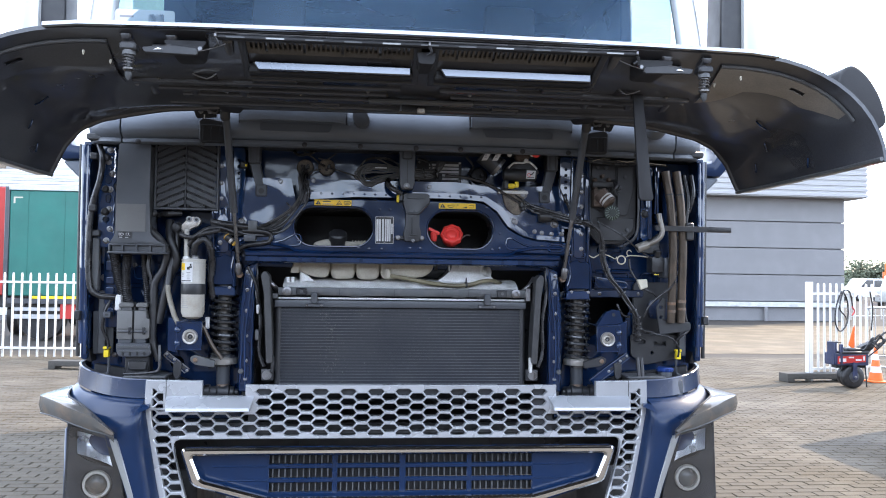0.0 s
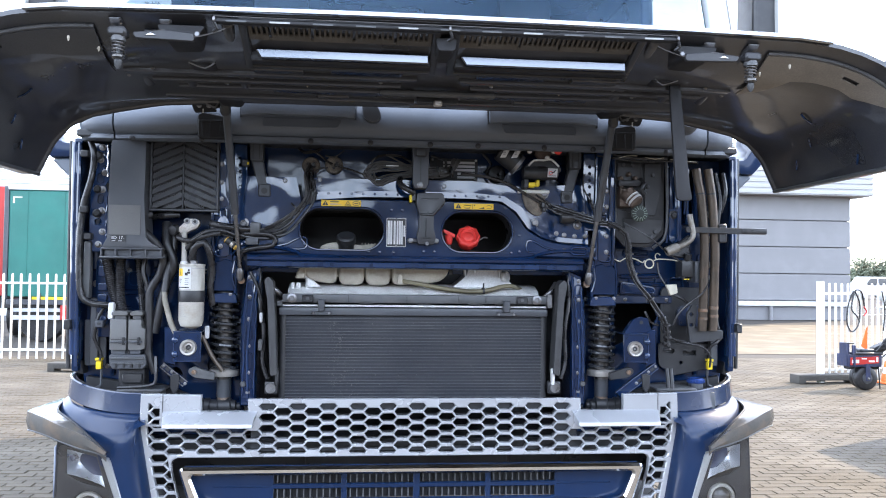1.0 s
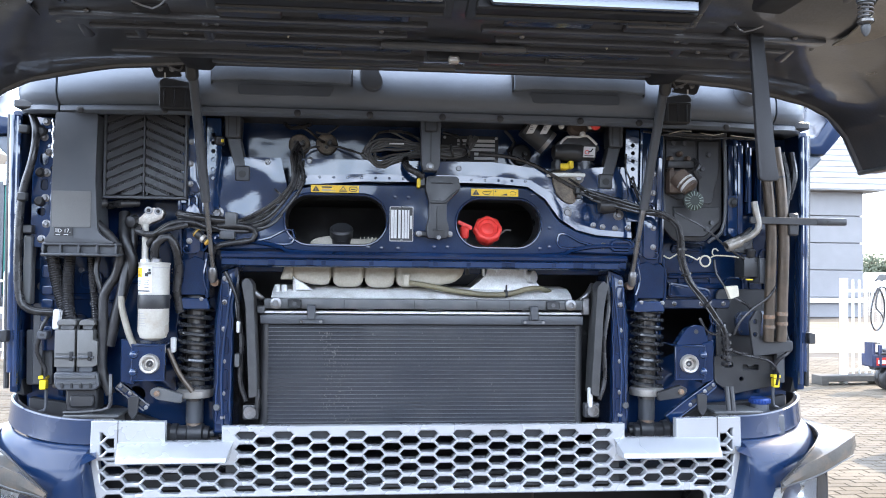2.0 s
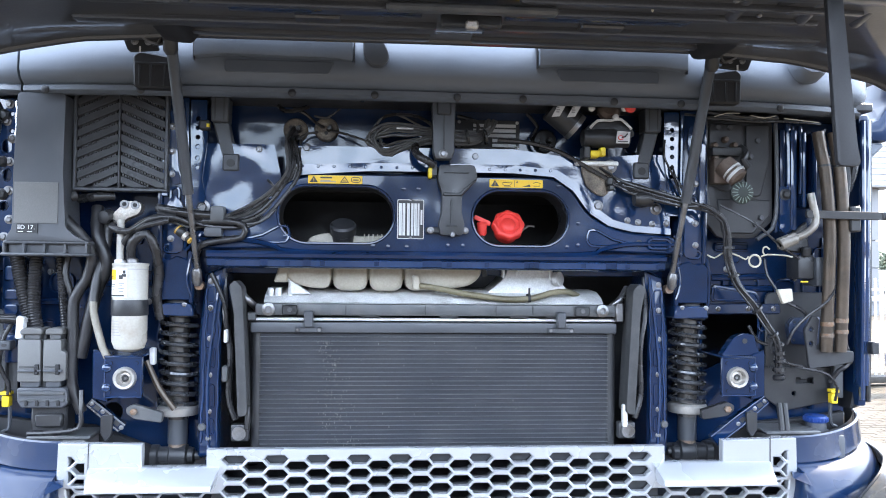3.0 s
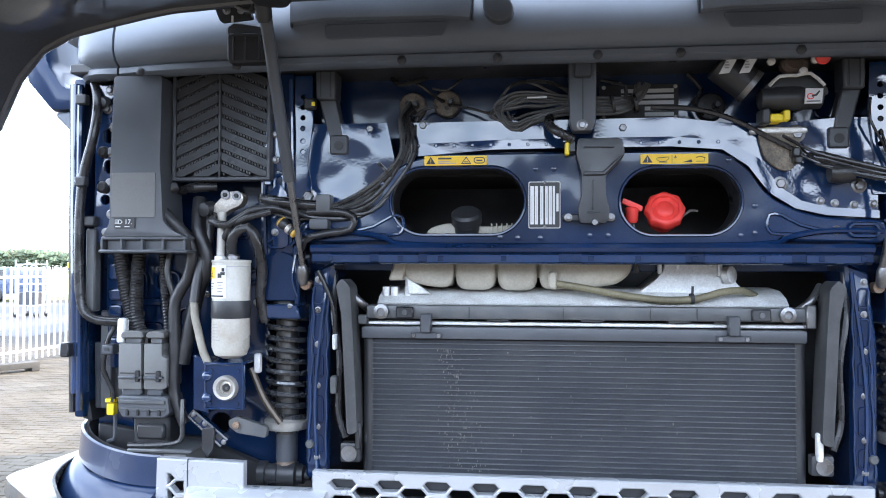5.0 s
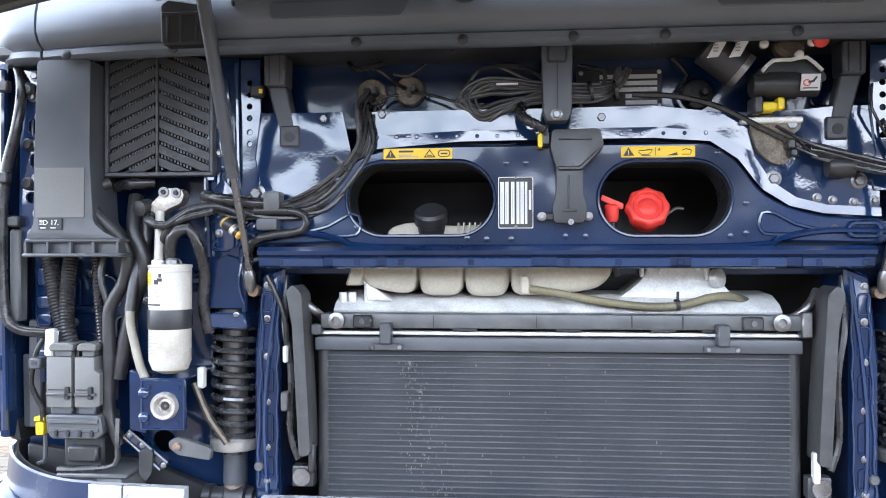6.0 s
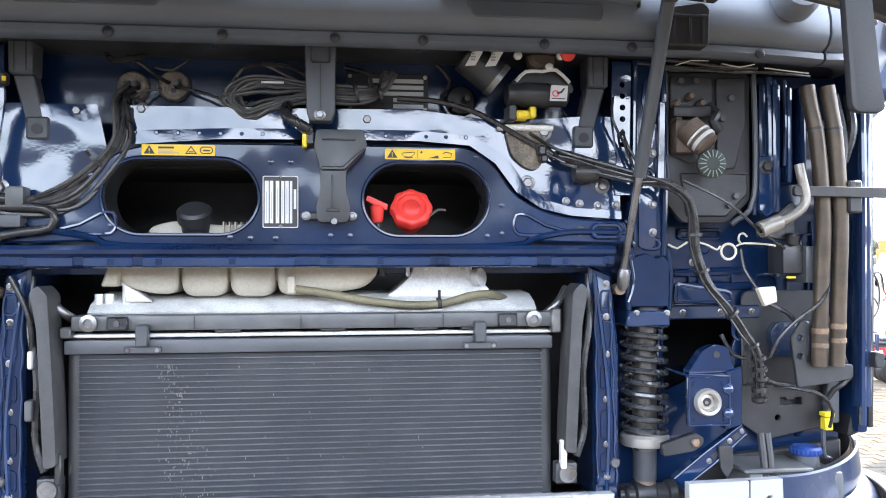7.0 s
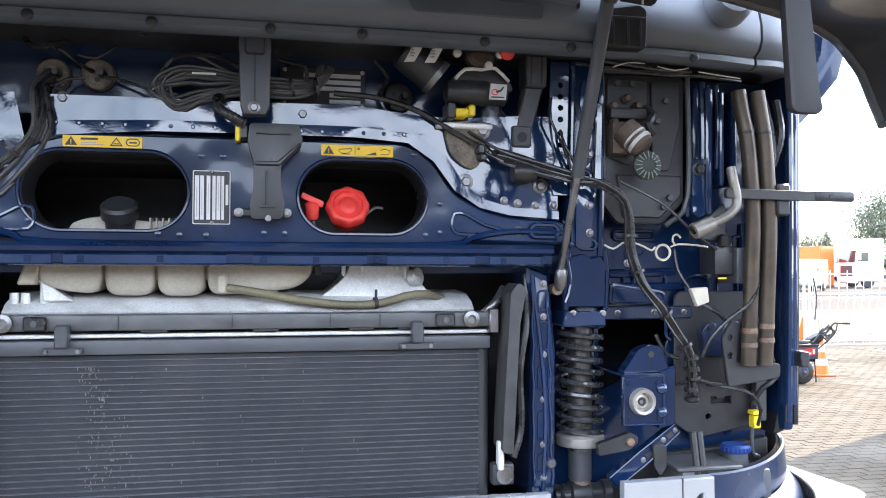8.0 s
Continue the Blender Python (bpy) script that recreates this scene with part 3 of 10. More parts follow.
# under side of the lid: vents with bright bars, ribs, latch pins, clips
for s in (-1, 1):
    x0, x1 = (-0.50, -0.035) if s < 0 else (0.035, 0.50)
    ring = sheet([(x0 - 0.02, -0.865), (x1 + 0.02, -0.865), (x1 + 0.02, -0.680), (x0 - 0.02, -0.680)], [[(x0, -0.850), (x1, -0.850), (x1, -0.700), (x0, -0.700)]], -0.012, 0.012, 0.003)

    def flat(b, z_off):
        """Lays (x, z)-drawn plates against the inside of the lid."""
        for v in b.verts:
            x, t, d = v.co.x, v.co.z, v.co.y
            v.co = (x, t, lid_floor(x, t) - 0.004 - d * 1.0 + z_off)
        bmesh.ops.recalc_face_normals(b, faces=b.faces)
        return b

    vent = part("lid_vent", flat(ring, 0.0), BLACK, front_lid, "dark vent frame inside the lid")
    n = 34
    slots = [[(x0 + 0.008 + (x1 - x0 - 0.016) * (k + 0.18) / n, -0.847), (x0 + 0.008 + (x1 - x0 - 0.016) * (k + 0.72) / n, -0.847), (x0 + 0.008 + (x1 - x0 - 0.016) * (k + 0.72) / n, -0.810 + 0.012 * (k % 8 == 3)), (x0 + 0.008 + (x1 - x0 - 0.016) * (k + 0.18) / n, -0.810 + 0.012 * (k % 8 == 3))] for k in range(n)]
    part("vent_grid", flat(sheet([(x0 + 0.001, -0.853), (x1 - 0.001, -0.853), (x1 - 0.001, -0.793), (x0 + 0.001, -0.793)], slots, 0.002, 0.008, 0.0005), 0.004), material("dusty_grid_plastic", (0.075, 0.066, 0.055), 0.7, 0, 0.3, 9, 0.2, 300, 0.1, 400), vent, "dusty slotted plastic grid")
    zb = lid_floor(0, -0.755)
    part("vent_bar", prism([(x0 + 0.010, zb - 0.002), (x0 + 0.026, zb - 0.027), (x1 - 0.004, zb - 0.027), (x1 - 0.004, zb - 0.003)], -0.762, -0.745, 0.003), BARMETAL, vent, "bright metal bar")
    part("vent_back", box(x0 - 0.004, x1 + 0.004, -0.742, -0.70, zb - 0.031, zb, 0.004), PITCH, vent)
    # latch pin with its spring
    pin = part("latch_pin", lathe([(0.018, 0), (0.018, 0.012), (0.006, 0.014), (0.006, 0.055), (0.010, 0.060), (0.008, 0.072), (0.003, 0.080)], (s * 0.807, -0.845, 2.168), (0, 0, -1), 14), GREY, front_lid, "steel latch pin")
    coil = [(s * 0.807 + 0.014 * math.cos(0.6 * k), -0.845 + 0.014 * math.sin(0.6 * k), 2.158 - 0.0008 * k) for k in range(40)]
    part("pin_spring", tube(coil, 0.0020, 6, smooth=False), STEEL, pin)
    part("pin_nut", lathe([(0.011, 0), (0.016, 0.004), (0.016, 0.009), (0.009, 0.014)], (s * 0.807, -0.845, 2.125), (0, 0, -1), 12), DAMPER, pin)
    part("latch_block", box(s * 0.785, s * 0.83, -0.865, -0.825, 2.166, 2.19, 0.006), BLACK, pin)
    part("latch_bracket", box(s * 0.63, s * 0.76, -0.80, -0.775, 2.183, 2.203, 0.003), BLACK, front_lid)
    part("bright_spring_clip", tube([(s * 0.63, -0.82, 2.184), (s * 0.66, -0.815, 2.181), (s * 0.72, -0.82, 2.176)], 0.0018, 6), STEEL, front_lid)
    for x, y in ((0.94, -0.80), (0.885, -0.74), (0.37, -0.52)):
        part("plug_clip", lathe([(0.0025, 0), (0.0038, 0.004), (0.003, 0.009), (0.0012, 0.013)], (s * x, y, lid_floor(x, y) - 0.002 - (0.02 if x > 0.9 else 0)), (0, 0, -1), 8), TAG, front_lid, "small pale plug clip")
    # stiffening ribs pressed in the inside
    for y, w, x0r, x1r in ((-0.60, 0.03, 0.06, 0.86), (-0.535, 0.018, 0.10, 0.80), (-0.47, 0.022, 0.06, 0.74), (-0.36, 0.04, 0.05, 0.80), (-0.16, 0.03, 0.05, 0.62)):
        b = box(s * x0r, s * x1r, y - w / 2, y + w / 2, lid_floor(0, y) - 0.014, lid_floor(0, y) + 0.01, 0.006, 2)
        part("lid_rib", b, DARKBLUE, front_lid)
    for x in (0.55, 0.70, 0.82):
        b = prism([(s * (x - 0.018), 0), (s * (x + 0.018), 0), (s * (x + 0.010), 0.018), (s * (x - 0.010), 0.018)], -0.84, -0.47, 0.004)
        for v in b.verts:
            v.co.z = lid_floor(0, v.co.y) + 0.004 - v.co.z
        bmesh.ops.recalc_face_normals(b, faces=b.faces)
        part("lid_rib", b, DARKBLUE, front_lid)
    ledge = part("lid_ledge", box(s * 0.085, s * 0.475, -0.462, -0.424, lid_floor(0, -0.446) - 0.010, lid_floor(0, -0.446) + 0.004, 0.004, 2), RIMGREY, front_lid)
    for k in range(5):
        x = 0.13 + 0.066 * k
        part("ledge_slot", prism(oval(s * (x + 0.022), lid_floor(0, -0.446) - 0.003, 0.046, 0.007, 5), -0.4635, -0.4615, 0), INK, ledge)
    for k in range(5):
        x = 0.14 + 0.065 * k
        part("oblong_slot_cover", box(s * x, s * (x + 0.045), -0.452, -0.440, lid_floor(0, -0.446) - 0.008, lid_floor(0, -0.446) + 0.004, 0.004), BLACK, front_lid)
    arm_l = B()
    prism(outline([(s * 0.585, 2.195), (s * 0.690, 2.195), (s * 0.678, 2.150), (s * 0.610, 2.146)], 0.012, 3), -0.66, -0.12, 0.008, bm=arm_l)
    prism(outline([(s * 0.600, 2.205), (s * 0.720, 2.205), (s * 0.700, 2.168), (s * 0.625, 2.170)], 0.010, 3), -0.84, -0.62, 0.008, bm=arm_l)
    lid_arm = part("lid_arm", arm_l, PITCH, front_lid, "black lid arm with wires and bolts")
    for x, y in ((0.62, -0.842), (0.70, -0.842), (0.655, -0.662)):
        part("arm_bolt", lathe([(0.007, 0), (0.006, 0.005)], (s * x, y, 2.182 if y < -0.8 else 2.165), (0, -1, 0), 6), STEEL, lid_arm)
    part("arm_wire", tube([(s * 0.55, -0.855, 2.196), (s * 0.585, -0.86, 2.180), (s * 0.64, -0.85, 2.172), (s * 0.70, -0.855, 2.186), (s * 0.75, -0.85, 2.178)], 0.0016, 6), STEEL, lid_arm)
    part("arm_wire", tube([(s * 0.60, -0.70, 2.150), (s * 0.63, -0.68, 2.138), (s * 0.67, -0.69, 2.150)], 0.0022, 6), STEEL, lid_arm)
    part("catch_plate", prism(outline([(s * 0.625, 2.160), (s * 0.765, 2.163), (s * 0.772, 2.178), (s * 0.69, 2.186), (s * 0.625, 2.180)], 0.005, 2), -0.858, -0.846, 0.002), BLACK, lid_arm)
    # tiny bright triangle drawn as a glint on the black plate
    part("catch_tongue", prism([(s * 0.715, 2.172), (s * 0.742, 2.170), (s * 0.728, 2.177)], -0.8605, -0.857, 0.0005), BRIGHT, lid_arm)
    for x, y, w in ((0.20, -0.655, 0.10), (0.44, -0.645, 0.07), (0.30, -0.40, 0.05)):
        z = lid_floor(0, y)
        part("inner_pad", prism(outline([(s * (x - w), z - 0.012), (s * (x + w), z - 0.012), (s * (x + w * 0.8), z + 0.01), (s * (x - w * 0.9), z + 0.01)], 0.006, 2), y - 0.02, y + 0.02, 0.004), RIMGREY if w > 0.08 else DARKBLUE, front_lid)
    for x, y in ((0.16, -0.56), (0.52, -0.57), (0.60, -0.50), (0.78, -0.62), (0.86, -0.55)):
        part("lid_bolt", lathe([(0.006, 0), (0.006, 0.004), (0.003, 0.006)], (s * x, y, lid_floor(0, y) - 0.004), (0, -0.4, -1), 8), STEEL, front_lid)
    # reinforcement plate inside the ear; the right one's colour holds dust and reflected light
    deep = ((0.68, 0.67), (0.70, 0.71), (0.72, 0.81), (0.75, 0.825), (0.79, 0.825), (0.82, 0.81), (0.85, 0.84), (0.885, 0.885))
    rows_e = []
    b = B()
    for i in range(25):
        u = 0.68 + 0.205 * i / 24
        low_v = next(v0 + (v1 - v0) * (u - u0) / (u1 - u0) for (u0, v0), (u1, v1) in zip(deep, deep[1:]) if u <= u1 + 1e-6)
        rows_e.append([b.verts.new(lid_place(s * u, 0.925 + (low_v - 0.925) * j / 6, -0.006)) for j in range(7)])
    for i, (p, q) in enumerate(zip(rows_e, rows_e[1:])):
        for j in range(6):
            if not (12 <= i <= 14 and j == 2):
                b.faces.new((p[j], q[j], q[j + 1], p[j + 1]))
    bmesh.ops.recalc_face_normals(b, faces=b.faces)
    bmesh.ops.solidify(b, geom=b.faces[:], thickness=0.004)
    part("ear_reinforcement", b, LIDPATCH if s > 0 else DARKBLUE, front_lid, "dusty grey reinforcement inside the lid corner, paler for reflected light" if s > 0 else "dark reinforcement inside the lid corner")
    # short lighter strokes stand in for broken reflections inside the ear
    for u, v, w in ((0.80, 0.55, 0.03), (0.86, 0.42, 0.02), (0.93, 0.6, 0.025), (0.90, 0.25, 0.02)):
        p0, p1 = lid_place(s * u, v, -0.004), lid_place(s * (u + w), v - 0.03, -0.004)
        part("pressed_mark", tube([p0, p0.lerp(p1, 0.5) + Vector((0, 0, -0.003)), p1], 0.003, 6), SHEET, front_lid)
    # folded edge along the ear
    part("ear_hem", tube([lid_place(s * 0.995, v / 8, -0.008) for v in range(9)], 0.007, 6), GREY, front_lid)
    part("ear_hem", tube([lid_place(s * (0.68 + 0.32 * k / 10), 0.93, -0.004) for k in range(8)], 0.006, 6), GREY, front_lid)
    part("lid_rear_hem", tube([lid_place(s * 0.99 * k / 40, 0.0, 0.0) for k in range(41)], 0.010, 8), DARKBLUE, front_lid)
    # hinge bracket and gas strut
    hb = B()
    prism(outline([(s * 0.668, 2.052), (s * 0.765, 2.052), (s * 0.768, 2.13), (s * 0.752, 2.142), (s * 0.668, 2.128)], 0.006, 2), -0.058, -0.02, 0.004, bm=hb)
    for x in (0.690, 0.722, 0.748):
        box(s * x, s * (x + 0.005), -0.061, -0.05, 2.056, 2.112, 0.001, bm=hb)
    box(s * 0.676, s * 0.762, -0.061, -0.05, 2.108, 2.114, 0.001, bm=hb)
    hinge = part("lid_hinge", hb, PITCH, truck, "black steel lid hinge with bolts and a bent pin")
    part("hinge_leaf", prism(outline([(s * 0.700, 2.140), (s * 0.772, 2.134), (s * 0.785, 2.165), (s * 0.780, 2.196), (s * 0.735, 2.200), (s * 0.712, 2.176)], 0.006, 3), -0.082, -0.066, 0.003), PITCH, hinge)
    part("hinge_leaf", prism(outline([(s * 0.668, 2.150), (s * 0.715, 2.146), (s * 0.722, 2.190), (s * 0.676, 2.196)], 0.006, 3), -0.098, -0.086, 0.003), BLACK, hinge)
    part("hinge_knuckle", cyl((s * 0.700, -0.098, 2.172), (s * 0.790, -0.098, 2.172), 0.011, seg=12, bev=0.002), BLACK, hinge)
    part("hinge_pin", tube([(s * 0.796, -0.100, 2.186), (s * 0.765, -0.102, 2.184), (s * 0.738, -0.104, 2.182), (s * 0.730, -0.104, 2.160), (s * 0.700, -0.104, 2.148), (s * 0.690, -0.104, 2.166)], 0.0035, 6), STEEL, hinge)
    for x, y, z in ((0.757, -0.082, 2.158), (0.768, -0.082, 2.180), (0.725, -0.082, 2.158)):
        bolt(s * x, y, z, 0.006, hinge, STEEL)
    part("hinge_tag", box(s * 0.742, s * 0.746, -0.0845, -0.082, 2.132, 2.146, 0), PAPER, hinge)
    part("hinge_arm", box(s * 0.705, s * 0.755, -0.24, -0.08, 2.168, 2.192, 0.006), PITCH, hinge)
    strut = part("gas_strut", cyl((s * 0.665, -0.11, 2.155), (s * 0.645, 0.012, 1.80), 0.0135, seg=18), DUCT, truck, "black gas strut holding the lid up")
    part("strut_rod", cyl((s * 0.645, 0.010, 1.805), (s * 0.632, 0.085, 1.59), 0.0075, seg=12), STEEL, strut)
    part("strut_end", lathe([(0.010, 0), (0.013, 0.01), (0.013, 0.035), (0.008, 0.045)], (s * 0.634, 0.075, 1.612), (0, 0.25, -1), 12), STEEL, strut)
    part("strut_ball", lathe([(0.012, 0), (0.012, 0.03)], (s * 0.631, 0.12, 1.568), (0, -1, 0), 12), RUSTY, strut)
    part("strut_collar", lathe([(0.018, 0), (0.018, 0.04), (0.012, 0.05)], (s * 0.666, -0.118, 2.17), (0, 0.3, -1), 12), BLACK, strut)

rail = part("lid_edge_rail", box(-0.58, 0.60, -0.876, -0.852, 2.205, 2.217, 0.003), PITCH, front_lid, "dark rail inside the lid's front edge with painted oblong gleams")
# pale ovals stand in for elongated reflections along the rail
for k in range(11):
    x = -0.522 + 0.1055 * k
    part("rail_slot", prism(oval(x, 2.2090, 0.050, 0.0042, 6), -0.8772, -0.875, 0), TRIMGREY if k % 3 == 1 else GREY, rail)
part("rail_wire", tube([(-0.575, -0.879, 2.219), (0.0, -0.880, 2.219), (0.595, -0.878, 2.2185)], 0.0015, 6, 0.1), STRIP, rail)
for x in (-0.575, 0.005, 0.597):
    part("rail_clip", box(x - 0.004, x + 0.004, -0.881, -0.870, 2.206, 2.218, 0.002), STEEL, rail)
    part("rail_clip_foot", tube([(x, -0.876, 2.205), (x + 0.006, -0.870, 2.192), (x - 0.004, -0.860, 2.186)], 0.004, 6), BLACK, rail)
part("front_mirror", prism(outline([(1.37, 2.16), (1.40, 2.272), (1.44, 2.296), (1.49, 2.262), (1.535, 2.195), (1.565, 2.10), (1.48, 2.05)], 0.03, 4), -0.57, -0.44, 0.03, 3), PITCH, truck, "black rounded mirror housing beside the lid")
part("mirror_stalk", tube([(1.44, -0.50, 2.12), (1.36, -0.50, 2.11), (1.26, -0.50, 2.06)], 0.022, 10), BLACK, truck)
lock = part("lid_lock", box(-0.05, 0.075, -0.475, -0.455, 2.105, 2.13, 0.004), BLACK, front_lid, "dark lock plate with a pale catch")
part("lock_catch", box(0.0, 0.026, -0.485, -0.465, 2.098, 2.116, 0.004), COPPERY, lock)
part("lock_plate", box(-0.16, 0.18, -0.53, -0.50, 2.118, 2.135, 0.006), GREY, lock)
part("centre_boss", prism(outline([(-0.022, 2.166), (0.022, 2.166), (0.028, 2.20), (-0.028, 2.20)], 0.008, 3), -0.84, -0.70, 0.008), PITCH, front_lid)
strap = part("pull_strap", prism(outline([(0.692, 1.818), (0.740, 1.818), (0.732, 1.86), (0.700, 2.17), (0.668, 2.17)], 0.013, 4), -0.630, -0.616, 0.005, 2), PITCH, truck, "black pull strap hanging from the lid")

# ---- grille and bumper ----
OUT = [(-0.947, 1.178), (-0.745, 1.174), (-0.745, 1.112), (-0.588, 1.104), (-0.588, 1.160), (0.588, 1.160), (0.588, 1.104), (0.745, 1.112), (0.745, 1.174), (0.947, 1.178),
       (0.949, 1.11), (0.951, 1.047), (0.942, 0.985), (0.928, 0.917), (0.909, 0.836), (0.898, 0.784), (0.852, 0.58), (0.752, 0.58), (0.808, 0.794), (0.823, 0.848), (0.838, 0.903), (0.842, 0.942), (0.835, 0.954), (0.82, 0.960),
       (-0.82, 0.960), (-0.835, 0.954), (-0.842, 0.942), (-0.838, 0.903), (-0.823, 0.848), (-0.808, 0.794), (-0.752, 0.58), (-0.852, 0.58), (-0.898, 0.784), (-0.909, 0.836), (-0.928, 0.917), (-0.942, 0.985), (-0.951, 1.047), (-0.949, 1.11)]


def hexagon(cx, cz, w=0.0305, f=0.0178, h=0.0136, top=None):
    p = [(cx - w, cz), (cx - f, cz - h), (cx + f, cz - h), (cx + w, cz), (cx + f, cz + h), (cx - f, cz + h)]
    return p if top is None else [(cx - w, cz), (cx - f, cz - h), (cx + f, cz - h), (cx + w, cz), (cx + f, cz + top), (cx - f, cz + top)]


def clip_cell(poly, lines, small=1.6e-4):
    """Cuts a cell's outline by half planes a*x + b*z <= c."""
    for a, b, c in lines:
        out = []
        for p, q in zip(poly, poly[1:] + poly[:1]):
            dp, dq = a * p[0] + b * p[1] - c, a * q[0] + b * q[1] - c
            if dp <= 0:
                out.append(p)
            if (dp < 0 < dq) or (dq < 0 < dp):
                k = dp / (dp - dq)
                out.append((p[0] + (q[0] - p[0]) * k, p[1] + (q[1] - p[1]) * k))
        poly = out
        if len(poly) < 3:
            return None
    area = abs(sum(p[0] * q[1] - q[0] * p[1] for p, q in zip(poly, poly[1:] + poly[:1]))) / 2
    return poly if area > small else None


def below(x0, z0, x1, z1):
    """The half plane to the left of the line from the first point to the second."""
    return (z1 - z0, x0 - x1, (z1 - z0) * x0 + (x0 - x1) * z0)


cells = []
for r in range(29):
    z = 1.134 - 0.0195 * r
    for c in range(0, 19):
        x = 0.104 * (c - 9) + (0.052 if r % 2 else 0)
        s = 1 if x >= 0 else -1
        h = [(s * px, pz) for px, pz in hexagon(x, z)]
        upper, out1, out2 = (0, 1, 1.144), below(0.914, 0.971, 0.924, 1.046), below(0.829, 0.58, 0.918, 0.985)
        floor_ = (0, -1, -0.971)
        if abs(x) < 0.49 or (abs(x) < 0.60 and z > 1.046):
            sets = [[upper, floor_, (1, 0, 0.552)]]
        else:
            sets = [[(0, 1, 1.066), floor_ if abs(x) < 0.88 else (0, -1, -0.984), out1, (-1, 0, 1)], [upper, (0, -1, -1.074), (-1, 0, -0.884), (1, 0, 0.922)],
                    [(0, 1, 0.980 if abs(x) > 0.88 else 0.963), out2, below(0.852, 0.945, 0.762, 0.58)]]
        for lines in sets:
            cut = clip_cell(h, lines)
            if cut:
                cells.append([(s * px, pz) for px, pz in cut])
grille = part("grille", sheet(OUT, cells, 0.004, 0.032, 0.003), SILVER, truck, "silver grille with a lattice of long hexagon openings")
part("grille_rear_lattice", sheet([(-0.58, 0.975), (0.58, 0.975), (0.58, 1.15), (-0.58, 1.15)], [hexagon(0.104 * c + (0.052 if r % 2 else 0), 1.134 - 0.0195 * r, 0.036, 0.021, 0.0125) for r in range(1, 8) for c in range(-5, 5) if abs(0.104 * c + (0.052 if r % 2 else 0)) < 0.53], 0.036, 0.052, 0.0), BLACK, grille)
for x in (-0.745, 0.745):
    s = -1 if x < 0 else 1
    b = B()
    ys = ((0.035, 1.118), (0.0, 1.118), (-0.058, 1.084), (-0.062, 1.070), (-0.02, 1.066), (0.035, 1.070))
    rows = [[b.verts.new((s * xx + (0.012 * s if (s * xx) * s < 0.7 else -0.012 * s) * (1 if z < 1.10 else 0), y, z)) for y, z in ys] for xx in (0.553, 0.559, 0.868, 0.874)]
    for p, q in zip(rows, rows[1:]):
        for j in range(6):
            b.faces.new((p[j], q[j], q[(j + 1) % 6], p[(j + 1) % 6]))
    b.faces.new(rows[0]), b.faces.new(rows[-1])
    bmesh.ops.recalc_face_normals(b, faces=b.faces)
    bevel(b, 0.004, 2)
    part("foot_step", b, SILVER, grille, "silver foot step in the grille")
    part("tab_joint", box(s * 0.8725, s * 0.8745, 0.0025, 0.01, 1.113, 1.178, 0), INK, grille)
chrome = part("chrome_frame", sheet(outline([(-0.812, 0.934), (0.812, 0.934), (0.768, 0.80), (0.50, 0.722), (-0.50, 0.722), (-0.768, 0.80)], 0.02, 4), [outline([(-0.772, 0.908), (0.772, 0.908), (0.735, 0.818), (0.49, 0.752), (-0.49, 0.752), (-0.735, 0.818)], 0.015, 4)], -0.040, -0.005, 0.008), CHROME, truck, "chrome frame round the lower grille")
part("lower_grille_panel", sheet([(-0.80, 0.93), (0.80, 0.93), (0.76, 0.80), (0.5, 0.73), (-0.5, 0.73), (-0.76, 0.80)],
     [[(x0, z), (x0 + 0.232, z), (x0 + 0.232, z + 0.034), (x0, z + 0.034)] for x0 in (-0.496, -0.244, 0.012, 0.264) for z in (0.866, 0.814, 0.762)], 0.012, 0.026, 0.003), BLUE, chrome, "navy blue panel inside the chrome frame")
for z in (0.858, 0.806):
    for s in (-1, 1):
        part("panel_rib", box(s * 0.50, s * 0.70, 0.0095, 0.014, z - 0.003, z + 0.003, 0.002), BLUE, chrome)
for z in (0.866, 0.814, 0.762):
    for x0 in (-0.496, -0.244, 0.012, 0.264):
        part("inlet_recess", box(x0 - 0.004, x0 + 0.236, 0.044, 0.048, z - 0.004, z + 0.038, 0), PITCH, chrome)
        for k in range(10):
            part("inlet_slat", box(x0 + 0.010 + 0.0226 * k, x0 + 0.0145 + 0.0226 * k, 0.022, 0.044, z + 0.001, z + 0.033, 0), GREY, chrome)


def corner_ring(s, levels, a0, a1, n, mat, name, label="", thick=0.0, cx=0.95, cy=0.33, rise=0.055):
    """A skin round the bumper's corner: (z, radius in x, radius in y) levels."""
    b = B()
    rows = []
    for i in range(n + 1):
        a = radians(a0 + (a1 - a0) * i / n)
        rows.append([b.verts.new((s * (cx + rx * math.sin(a)), cy - ry * math.cos(a), z + rise * max(0, math.sin(a)) ** 2)) for z, rx, ry in levels])
    for p, q in zip(rows, rows[1:]):
        for j in range(len(levels) - 1):
            b.faces.new((p[j], q[j], q[j + 1], p[j + 1]))
    bmesh.ops.recalc_face_normals(b, faces=b.faces)
    if thick:
        bmesh.ops.solidify(b, geom=b.faces[:], thickness=thick)
    return part(name, b, mat, truck, label)


